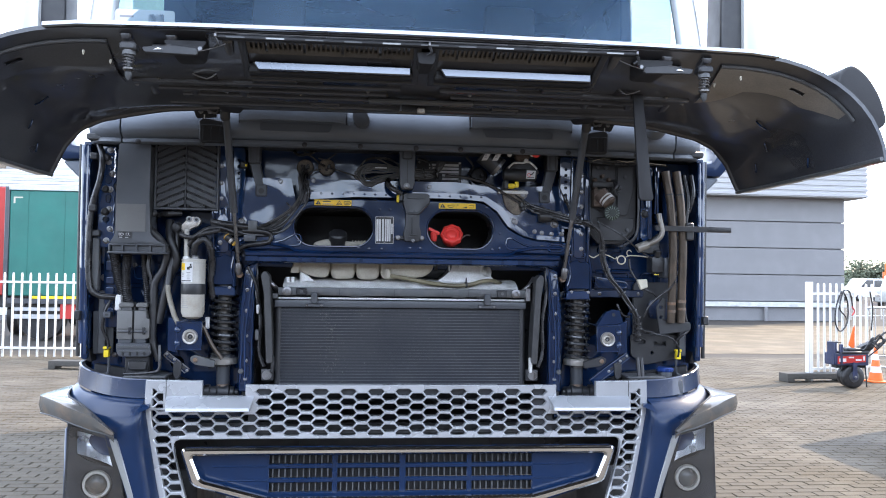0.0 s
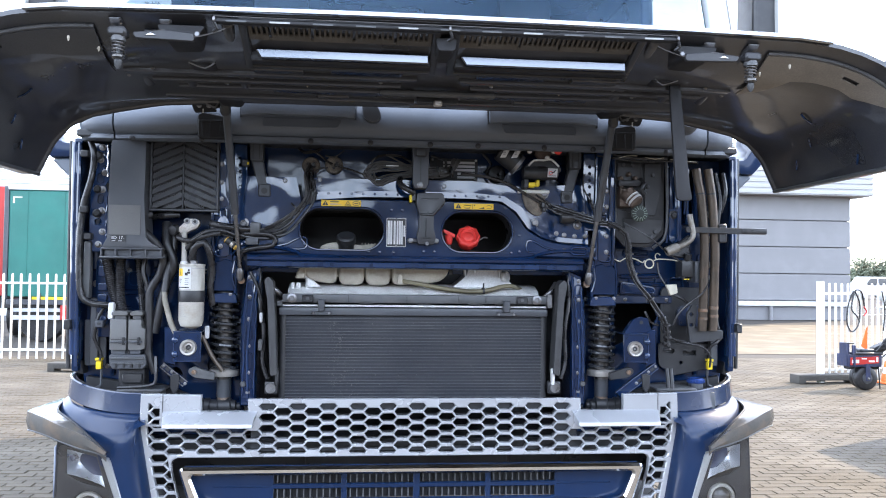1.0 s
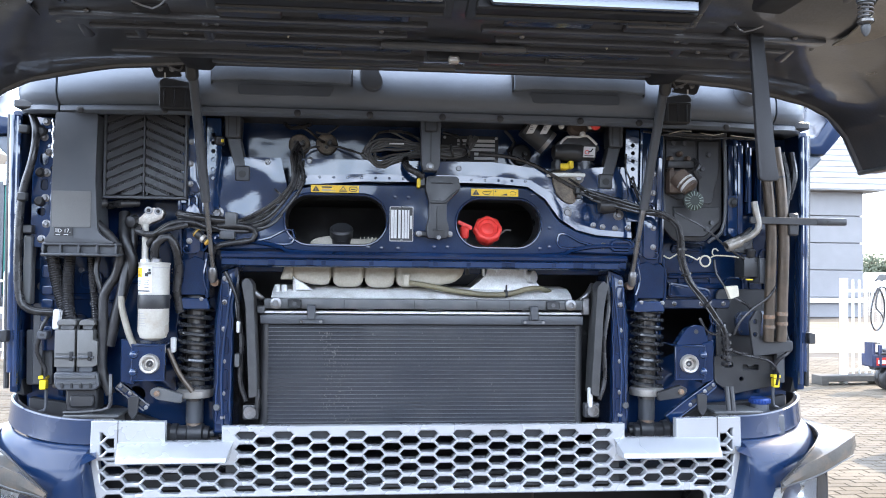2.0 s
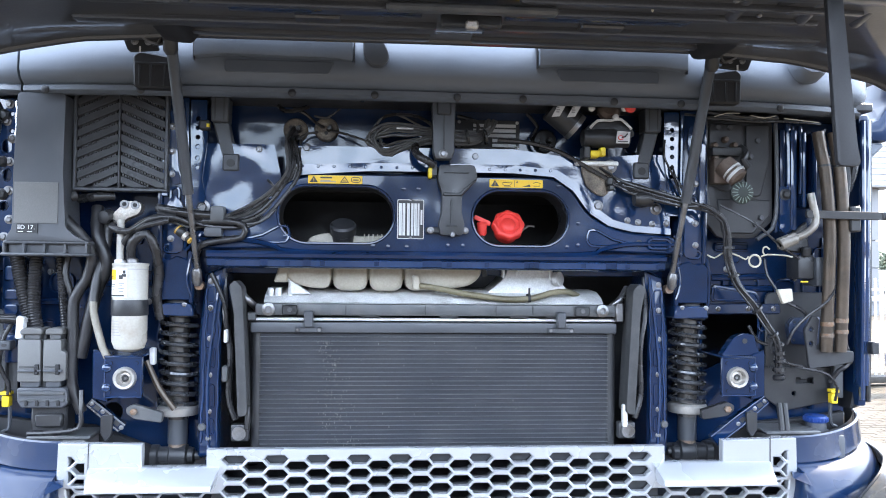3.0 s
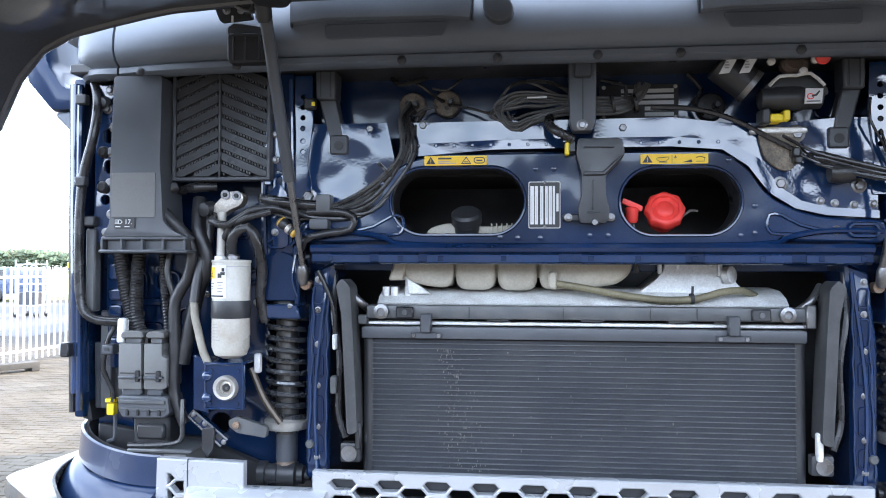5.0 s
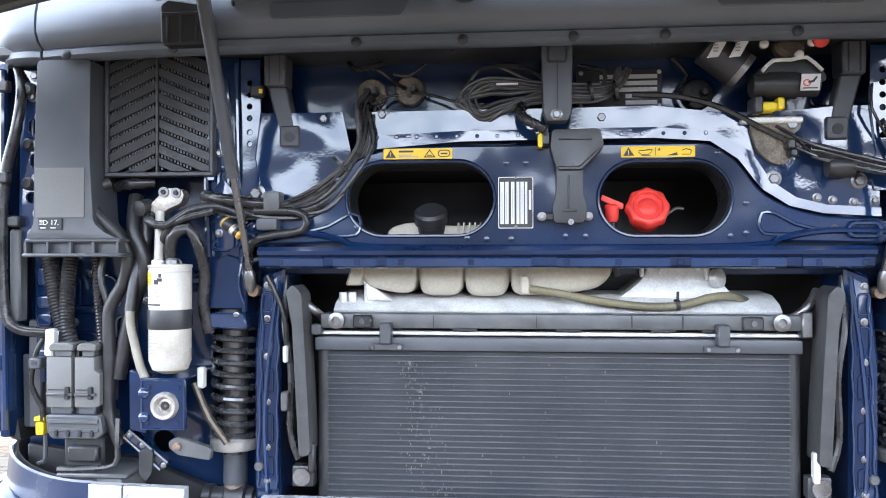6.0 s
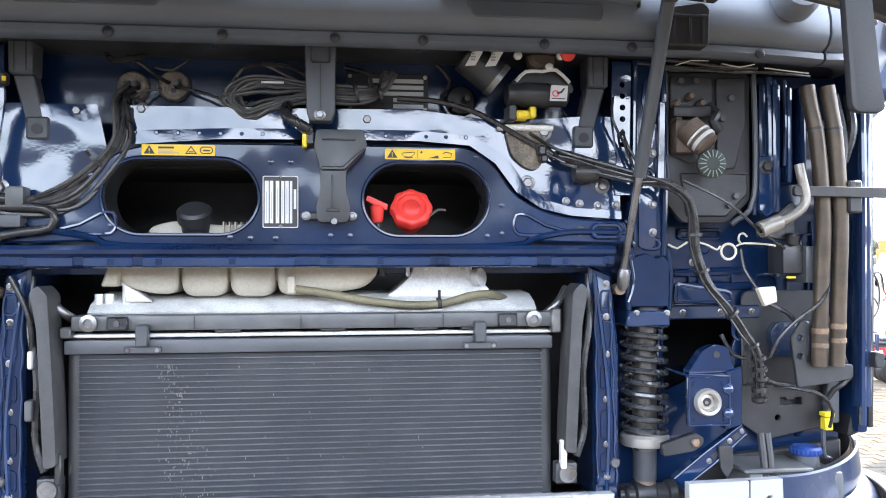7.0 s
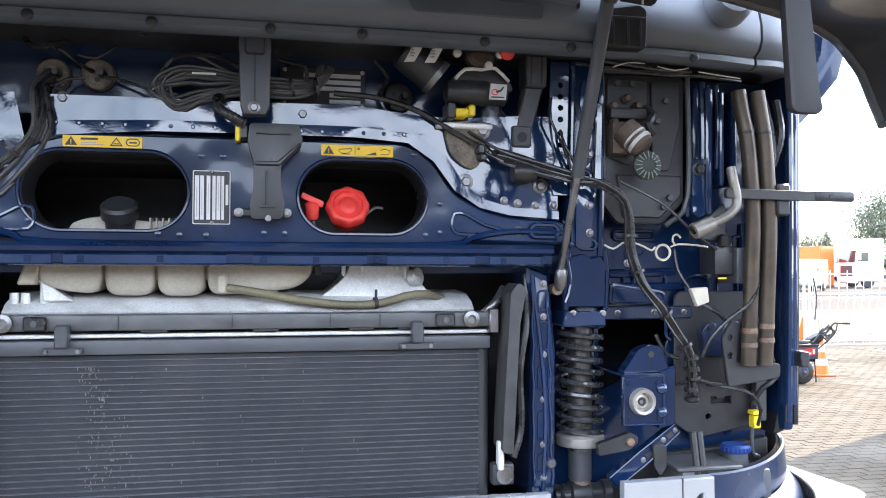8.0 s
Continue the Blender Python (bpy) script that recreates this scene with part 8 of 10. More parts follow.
for pts, r in (([(0.76, 0.06, 1.798), (0.82, 0.04, 1.765), (0.862, 0.035, 1.738), (0.92, 0.04, 1.69), (0.985, 0.06, 1.655)], 0.0032),
               ([(0.64, 0.10, 1.91), (0.65, 0.09, 1.87), (0.68, 0.08, 1.82), (0.70, 0.07, 1.80)], 0.003),
               ([(0.62, 0.10, 1.98), (0.615, 0.09, 1.93), (0.64, 0.09, 1.88), (0.66, 0.09, 1.83)], 0.003),
               ([(0.905, 0.10, 1.655), (0.908, 0.09, 1.61), (0.93, 0.08, 1.57)], 0.004),
               ([(0.96, 0.08, 1.535), (1.0, 0.08, 1.515), (1.02, 0.09, 1.50)], 0.005),
               ([(1.088, 0.09, 1.64), (1.085, 0.06, 1.58), (1.06, 0.05, 1.54), (1.01, 0.06, 1.50), (0.975, 0.07, 1.46), (0.96, 0.08, 1.42)], 0.004),
               ([(0.97, 0.08, 1.36), (1.03, 0.07, 1.35), (1.08, 0.08, 1.335), (1.11, 0.09, 1.30), (1.115, 0.11, 1.26)], 0.0042),
               ([(0.93, 0.08, 1.41), (0.95, 0.07, 1.37), (1.0, 0.07, 1.36)], 0.004),
               ([(1.13, 0.11, 1.85), (1.14, 0.10, 1.70), (1.13, 0.10, 1.55), (1.14, 0.10, 1.42), (1.155, 0.10, 1.37), (1.12, 0.10, 1.345), (1.10, 0.11, 1.31)], 0.0065),
               ([(1.14, 0.12, 2.0), (1.155, 0.11, 1.90), (1.145, 0.11, 1.80)], 0.008),
               ([(1.17, 0.12, 2.0), (1.175, 0.11, 1.92), (1.16, 0.12, 1.85)], 0.010),
               ([(0.72, 0.05, 2.050), (0.76, 0.02, 2.038), (0.84, 0.03, 2.034), (0.92, 0.05, 2.038)], 0.004),
               ([(0.66, 0.06, 2.045), (0.74, 0.03, 2.030), (0.86, 0.04, 2.026), (0.95, 0.06, 2.032), (1.05, 0.07, 2.028)], 0.0035),
               ([(0.85, 0.08, 1.47), (0.87, 0.07, 1.43), (0.90, 0.07, 1.42)], 0.0045)):
    part("bay_cable", tube(pts, r, 7), CABLE, truck, "thin black cable")
for pts in ([(0.737, 0.09, 1.664), (0.755, 0.085, 1.655), (0.775, 0.08, 1.668), (0.80, 0.078, 1.668), (0.822, 0.074, 1.660), (0.838, 0.072, 1.652), (0.846, 0.072, 1.660)], [(0.882, 0.072, 1.660), (0.90, 0.072, 1.666), (0.95, 0.075, 1.664), (0.975, 0.08, 1.660)],
            [(0.73, 0.028, 2.034), (0.76, 0.018, 2.042), (0.80, 0.026, 2.044)], [(0.83, 0.028, 2.040), (0.87, 0.028, 2.034), (0.905, 0.033, 2.042)], [(0.93, 0.038, 2.036), (0.98, 0.048, 2.034), (1.04, 0.056, 2.031)]):
    part("white_wire", tube(pts, 0.0022 if pts[0][2] < 2 else 0.0014, 6), TAG, truck, "white wire with kinks")
loop = [(0.864 + 0.0165 * math.cos(a), 0.072, 1.648 + 0.0165 * math.sin(a)) for a in (2 * math.pi * k / 18 for k in range(20))]
part("wire_loop", tube(loop, 0.0028, 6, smooth=False), TAG, truck, "white wire eye")
part("wire_loop", tube([(0.894, 0.072, 1.664), (0.886, 0.070, 1.672), (0.888, 0.070, 1.684), (0.897, 0.070, 1.687), (0.905, 0.070, 1.680)], 0.0022, 6), TAG, truck)
part("pad_bolt", lathe([(0.013, 0), (0.013, 0.006), (0.009, 0.010)], (0.864, 0.20, 1.655), seg=14), BAYBLUE, truck)
part("paper_tag", prism([(0.928, 1.570), (0.970, 1.573), (0.974, 1.540), (0.945, 1.530)], 0.070, 0.085, 0.002), TAG, truck, "cream cable tag sleeve")
pump = part("tilt_pump", box(0.998, 1.045, 0.09, 0.16, 1.60, 1.665, 0.006, 2), BLACK, truck, "black hydraulic block with fittings")
part("pump_block", box(1.045, 1.09, 0.08, 0.16, 1.58, 1.66, 0.005, 2), DUCT, pump)
part("pump_cap", lathe([(0.014, 0), (0.014, 0.02), (0.01, 0.024)], (1.02, 0.09, 1.665), (0, -0.2, 1), 12), BLACK, pump)
part("pump_spring", tube([(1.085, 0.08, 1.665), (1.086, 0.075, 1.645), (1.086, 0.07, 1.625)], 0.008, 8, ribs=0.002), STEEL, pump)
part("pump_mark", box(1.005, 1.025, 0.087, 0.092, 1.590, 1.594, 0), YELPLA, pump)
part("dark_shield", prism([(0.95, 1.70), (1.03, 1.76), (1.035, 1.67), (0.95, 1.68)], 0.10, 0.12, 0.003), BLACK, truck)
part("pipe_bracket", sheet(outline([(1.03, 1.35), (1.11, 1.36), (1.16, 1.37), (1.16, 1.40), (1.05, 1.405), (1.06, 1.49), (1.04, 1.50), (1.015, 1.46)], 0.008, 3), [oval(1.035, 1.46, 0.012, 0.012), oval(1.035, 1.42, 0.012, 0.012)], 0.09, 0.10, 0.002), BLACK, truck, "dark bracket under the pipes")
part("lower_panel", sheet(outline([(0.94, 1.345), (1.15, 1.345), (1.155, 1.25), (1.00, 1.22), (0.94, 1.26)], 0.01, 3), [oval(0.985, 1.315, 0.035, 0.016), [(1.037, 1.299), (1.088, 1.299), (1.088, 1.315), (1.074, 1.315), (1.070, 1.309), (1.052, 1.309), (1.048, 1.315), (1.037, 1.315)], oval(1.03, 1.27, 0.012, 0.012)], 0.176, 0.186, 0.002), BLACK, truck, "dark lower panel with slots")
# black sheet added before the navy wall, standing in for the deep corner's shade
part("wall_liner", prism(outline([(0.955, 1.56), (1.165, 1.56), (1.170, 1.26), (0.955, 1.30)], 0.02, 3), 0.196, 0.204, 0.003), BLACK, truck, "black sheet added to darken the lower side wall")
brkt = part("blue_bracket", prism(outline([(0.765, 1.39), (0.80, 1.44), (0.83, 1.452), (0.858, 1.445), (0.862, 1.42), (0.875, 1.392)], 0.008, 3), 0.06, 0.09, 0.003), BAYBLUE, truck, "navy bracket above the socket plate")
part("bracket_hole", lathe([(0.007, 0), (0.007, 0.002)], (0.83, 0.060, 1.43), seg=12), INK, brkt)
part("heat_shield", prism(outline([(0.766, 1.526), (0.998, 1.527), (0.998, 1.497), (0.766, 1.495)], 0.006, 2), 0.188, 0.21, 0.003), RIMGREY, truck, "dark navy ledge strip")
pad = part("wall_pad", prism(outline([(0.786, 1.531), (0.792, 1.583), (0.925, 1.562), (0.937, 1.531)], 0.014, 4), 0.184, 0.21, 0.005, 2), BAYBLUE, truck, "navy pressed pad in the side wall")
# thin lighter rim drawn as the pad's edge highlight
rim = [(x, 0.183, z) for x, z in outline([(0.795, 1.537), (0.800, 1.573), (0.918, 1.555), (0.926, 1.537)], 0.010, 4)]
part("pad_rim", tube(rim + rim[:1], 0.0022, 6, smooth=False), SHEET, pad)
for x, z in ((0.81, 1.511), (0.90, 1.512), (0.975, 1.512)):
    bolt(x, 0.188, z, 0.005, truck, STEEL)
pk = part("liner_pocket", prism(outline([(1.012, 1.467), (1.029, 1.488), (1.108, 1.491), (1.103, 1.409), (1.021, 1.411)], 0.008, 3), 0.172, 0.198, 0.005, 2), RIMGREY, truck, "dark moulded pocket on the side wall")
for x, z in ((1.030, 1.474), (1.028, 1.424), (1.092, 1.478)):
    part("pocket_stud", lathe([(0.004, 0), (0.0035, 0.004)], (x, 0.173, z), seg=8), BLACK, pk)
bin_ = part("washer_tank", box(0.99, 1.12, 0.06, 0.20, 1.05, 1.175, 0.015, 2), DUCT, truck, "dark washer tank with a blue cap")
part("tank_spout", lathe([(0.029, 0), (0.027, 0.04)], (1.064, 0.12, 1.165), (0, 0, 1), 24), DUCT, bin_)
part("tank_cap", lathe([(0.030, 0), (0.032, 0.003), (0.032, 0.013), (0.028, 0.018), (0.024, 0.016), (0.008, 0.016)], (1.064, 0.12, 1.200), (0, 0, 1), 24), BLUECAP, bin_, "blue ribbed screw cap")
for k in range(22):
    a = 2 * math.pi * k / 22
    part("cap_rib", box(1.064 + 0.0322 * math.cos(a) - 0.0016, 1.064 + 0.0322 * math.cos(a) + 0.0016, 0.12 + 0.0322 * math.sin(a) - 0.0016, 0.12 + 0.0322 * math.sin(a) + 0.0016, 1.203, 1.213, 0.0006), BLUECAP, bin_)
for s, x in ((1, 0.93), (1, 0.945)):
    part("black_prop", tube([(x, 0.06, 1.12), (x + 0.005, 0.06, 1.18), (x + 0.002, 0.07, 1.26)], 0.008, 8), BLACK, truck)

# black pump under the cowl with labels, and the canister beside it
pm = part("washer_pump", lathe([(0.016, 0), (0.024, 0.004), (0.024, 0.03), (0.027, 0.034), (0.027, 0.09), (0.024, 0.094), (0.024, 0.13), (0.014, 0.135)], (0.385, 0.10, 1.980), (1, 0, 0), 24), BLACK, truck, "black electric pump with stickers")
part("pump_shell", prism(outline([(0.39, 1.995), (0.41, 2.02), (0.44, 2.03), (0.50, 2.03), (0.53, 1.998), (0.53, 1.985), (0.39, 1.985)], 0.008, 3), 0.09, 0.13, 0.008, 2), BLACK, pm)
for x, z in ((0.408, 2.058), (0.475, 2.035), (0.50, 2.06)):
    part("pump_screw", lathe([(0.009, 0), (0.009, 0.008), (0.006, 0.010)], (x, 0.085, z), seg=10), ALU, pm)
part("pump_rim", tube([(0.405, 0.084, 2.005), (0.425, 0.08, 2.025), (0.46, 0.08, 2.026), (0.49, 0.08, 2.03), (0.52, 0.082, 2.004)], 0.004, 6), ALU, pm)
part("pump_dome", lathe([(0.032, 0), (0.030, 0.012), (0.02, 0.02)], (0.465, 0.12, 2.058), (0, -0.9, 0.3), 20), BROWN, pm)
part("red_plug", lathe([(0.016, 0), (0.016, 0.012), (0.008, 0.016)], (0.512, 0.08, 2.066), (0.2, -0.9, -0.3), 16), RED, pm, "red plug")
part("white_label", prism([(0.474, 1.963), (0.510, 1.963), (0.513, 1.995), (0.477, 1.996)], 0.069, 0.074, 0.0004), PAPER, pm, "white label with a small sign")
part("label_sign", sheet(oval(0.486, 1.978, 0.015, 0.013, 5), [oval(0.486, 1.978, 0.011, 0.009, 5)], 0.0675, 0.0692, 0), RED, pm)
part("label_arrow", prism([(0.489, 1.977), (0.499, 1.979), (0.506, 1.9885), (0.5035, 1.9905), (0.497, 1.983), (0.488, 1.980)], 0.0673, 0.0690, 0), INK, pm)
part("label_bar", box(0.478, 0.506, 0.0675, 0.0692, 1.9665, 1.9685, 0), INK, pm)
cn = part("canister", cyl((0.30, 0.10, 2.062), (0.372, 0.10, 2.005), 0.038, seg=24, bev=0.004), BLACK, truck, "black canister with two silver labels")
for x0 in (0.293, 0.335):
    part("silver_label", prism([(x0, 2.028), (x0 + 0.022, 2.030), (x0 + 0.044, 2.070), (x0 + 0.024, 2.072)], 0.056, 0.0595, 0.0005), PAPER, cn)
    bars(x0 + 0.012, x0 + 0.026, 2.038, 2.062, 0.0558, 4, GREYINK, cn, 4)
part("canister_band", cyl((0.362, 0.10, 2.013), (0.372, 0.10, 2.005), 0.040, seg=24), STEEL, cn)
yp = part("yellow_plug", box(0.402, 0.432, 0.07, 0.11, 1.925, 1.943, 0.004), YELPLA, truck, "yellow cable plug")
part("plug_latch", box(0.432, 0.447, 0.075, 0.10, 1.928, 1.952, 0.003), YELPLA, yp)
part("plug_socket", box(0.385, 0.405, 0.07, 0.12, 1.92, 1.955, 0.004), BLACK, yp)
foam = part("dirty_foam", prism(outline([(0.385, 1.905), (0.42, 1.915), (0.47, 1.905), (0.48, 1.86), (0.455, 1.82), (0.43, 1.825), (0.40, 1.85)], 0.012, 3), 0.105, 0.135, 0.008, 2), MUDGREY, truck, "dirty grey sound-proofing foam")
part("foam_bracket", box(0.37, 0.49, 0.10, 0.13, 1.905, 1.918, 0.003), ALU, foam)
part("foam_clip", box(0.452, 0.470, 0.08, 0.11, 1.85, 1.872, 0.004), BLACK, foam)
part("loom_guide", box(0.455, 0.47, 0.07, 0.10, 1.835, 1.850, 0.003), BLACK, truck)
part("loom_bung", lathe([(0.02, 0), (0.024, 0.02), (0.02, 0.05)], (0.53, 0.09, 1.815), (1, 0, 0), 14), RUBBER, truck, "rubber bung on a loom")

# ---- the yard ----
WHITEPAINT = material("white_fence_paint", (0.66, 0.66, 0.64), 0.45, 0.0, 0.06, 3, 0.05, 100, 0.02, 100, (0.5, 0.47, 0.42), 0.2)
GALV = material("galvanised_steel", (0.50, 0.51, 0.52), 0.5, 0.6, 0.15, 6, 0.1, 150, 0.05, 200)
CONCRETE = material("grey_concrete", (0.060, 0.056, 0.050), 0.9, 0.0, 0.25, 4, 0.25, 120, 0.3, 150)
CLAD = material("pale_grey_cladding", (0.175, 0.175, 0.181), 0.55, 0.0, 0.06, 0.6, 0.04, 30, 0.03, 40, (0.30, 0.30, 0.31), 0.15)
CLADRIB = material("ribbed_grey_cladding", (0.33, 0.335, 0.345), 0.5, 0.1, 0.06, 0.6, 0.04, 30, 0.03, 40)
HALLWHITE = material("off_white_cladding", (0.62, 0.63, 0.60), 0.6, 0.0, 0.06, 0.5, 0.04, 20, 0.03, 40, (0.45, 0.46, 0.45), 0.2)
GREENCURTAIN = material("green_tarpaulin", (0.012, 0.13, 0.105), 0.45, 0.0, 0.15, 1.2, 0.06, 60, 0.12, 8, (0.05, 0.17, 0.15), 0.2)
ORANGE = material("orange_plastic", (0.85, 0.16, 0.03), 0.5, 0.0, 0.1, 8, 0.06, 200, 0.03, 200)
REDPAINT = material("red_paint", (0.45, 0.03, 0.025), 0.45, 0.0, 0.15, 2, 0.06, 100, 0.02, 100)
CARWHITE = material("white_car_paint", (0.74, 0.75, 0.76), 0.3, 0.0, 0.05, 2, 0.03, 100, 0.0, coat=0.6)
CARGLASS = material("dark_car_glass", (0.02, 0.025, 0.03), 0.08, 0.0, 0.1, 2, 0.05, 50, 0.0, spec=0.8)
LEAF = material("tree_leaves", (0.125, 0.145, 0.095), 0.7, 0.0, 0.35, 0.8, 0.3, 9, 0.0, random_tint=0.35)
FARLEAF = material("far_wood_leaves", (0.11, 0.14, 0.085), 0.8, 0.0, 0.3, 0.08, 0.3, 1.0, 0.0, random_tint=0.25)
BARK = material("bark", (0.10, 0.075, 0.055), 0.9, 0.0, 0.3, 5, 0.3, 40, 0.4, 30)


def fence(a, b, pitch, height, label, post_at=()):
    """White picket fence from a to b: pickets with pointed tops on two rails."""
    a, b = Vector((*a, 0)), Vector((*b, 0))
    d = (b - a).normalized()
    turn = Matrix.Translation(a) @ Matrix.Rotation(math.atan2(d.y, d.x), 4, "Z")
    f = thing("picket_fence", label, "fence", a)
    n = int((b - a).length / pitch)
    bm = prism([(-0.017, 0.03), (0.017, 0.03), (0.017, height - 0.03), (0.010, height), (-0.010, height), (-0.017, height - 0.03)], -0.014, 0.014, 0.004)
    first = part("picket", bm, WHITEPAINT, f)
    first.matrix_basis = turn.to_3x3().to_4x4() @ Matrix.Translation((0.06, 0, 0))
    for k in range(1, n):
        o = new("picket", first.data)
        o.parent = f
        o.matrix_basis = turn.to_3x3().to_4x4() @ Matrix.Translation((0.06 + pitch * k, 0, 0))
    for z in (0.19, height - 0.17):
        r = part("rail", box(0, (b - a).length, 0.014, 0.05, z - 0.02, z + 0.02, 0.004), WHITEPAINT, f)
        r.matrix_basis = turn.to_3x3().to_4x4()
    for x in post_at:
        p = part("post", box(x - 0.045, x + 0.045, -0.045, 0.045, 0, height + 0.02, 0.006), WHITEPAINT, f)
        p.matrix_basis = turn.to_3x3().to_4x4()
    return f


fence((-4.2, 12.52), (-8.35, 12.68), 0.152, 1.55, "white steel picket fence along the yard")
fence((-8.4, 12.75), (-8.78, 8.8), 0.152, 1.58, "white steel picket fence turning along the lane")
fence((7.00, 9.40), (8.53, 9.93), 0.140, 1.56, "short white picket fence with a square post", (0.0,))
far = fence((-70, 37.5), (-16, 36.0), 0.30, 1.5, "long white picket fence beside the field")


def fence_foot(x, y, w, d, turn, label):
    b = B()
    prism([(-w / 2, 0), (-w / 2 + 0.12, 0), (-w / 2 + 0.12, 0.05), (w / 2 - 0.12, 0.05), (w / 2 - 0.12, 0), (w / 2, 0), (w / 2, 0.14), (-w / 2, 0.14)], -d / 2, d / 2, 0.015, 2, bm=b)
    o = part("fence_foot", b, CONCRETE, None)
    o.matrix_basis = pose(x, y, 0, 0, 0, turn)
    return tagged(o, label, "fence foot", group="fence feet")


fence_foot(-4.63, 10.88, 0.95, 0.24, -8, "grey concrete fence foot block on the paving")
fence_foot(-7.95, 9.72, 0.85, 0.24, 60, "grey concrete fence foot block on the paving")
fence_foot(7.06, 9.38, 1.05, 0.26, 4, "dark rubber fence foot under the white post")


def barrier(x0, x1, y, label):
    """Steel crowd barrier: bent tube frame with upright bars."""
    f = thing("crowd_barrier", label, "barrier", (x0, y, 0), group="crowd barriers")
    w = x1 - x0
    fr = tube([(0, 0, 0.02), (0, 0, 0.95), (0.04, 0, 1.08), (0.14, 0, 1.12), (w - 0.14, 0, 1.12), (w - 0.04, 0, 1.08), (w, 0, 0.95), (w, 0, 0.02)], 0.021, 8, 0.06)
    part("frame", fr, GALV, f)
    part("lower_rail", tube([(0, 0, 0.22), (w, 0, 0.22)], 0.016, 8), GALV, f)
    part("mid_rail", tube([(0, 0, 0.42), (w, 0, 0.42)], 0.010, 6), GALV, f)
    for k in range(1, 14):
        part("bar", cyl((w * k / 14, 0, 0.22), (w * k / 14, 0, 1.11), 0.008, seg=6), GALV, f)
    for x in (0.35, w - 0.35):
        part("foot", box(x - 0.03, x + 0.03, -0.35, 0.35, 0, 0.02, 0.004), GALV, f)


for k in range(3):
    barrier(9.3 + 2.35 * k, 11.6 + 2.35 * k, 11.42 - 0.15 * k, "galvanised crowd barrier on the paving")
fence((20.5, 29.8), (36.0, 35.0), 0.62, 1.45, "wide-spaced white fence behind the barriers")


def cone(x, y, h, label):
    c = thing("traffic_cone", label, "traffic cone", (x, y, 0), group="traffic cones")
    part("base", box(-h * 0.26, h * 0.26, -h * 0.26, h * 0.26, 0, 0.03, 0.008), ORANGE, c)
    rings = [(0.195, 0.03, ORANGE), (0.16, 0.26, WHITEPAINT), (0.125, 0.46, ORANGE), (0.092, 0.64, WHITEPAINT), (0.062, 0.82, ORANGE), (0.035, 1.0, None)]
    for (r, z, m), (r2, z2, _) in zip(rings, rings[1:]):
        part("white_band" if m is WHITEPAINT else "orange_band", lathe([(r * h, 0), (r2 * h, (z2 - z) * h)], (0, 0, z * h if z > 0.03 else 0.03), (0, 0, 1), 20), m, c)


cone(8.06, 9.30, 0.55, "orange and white traffic cone on the paving")
cone(-17.07, 26.98, 0.62, "orange and white traffic cone on the lane")
cone(-17.23, 28.70, 0.62, "orange and white traffic cone on the lane")


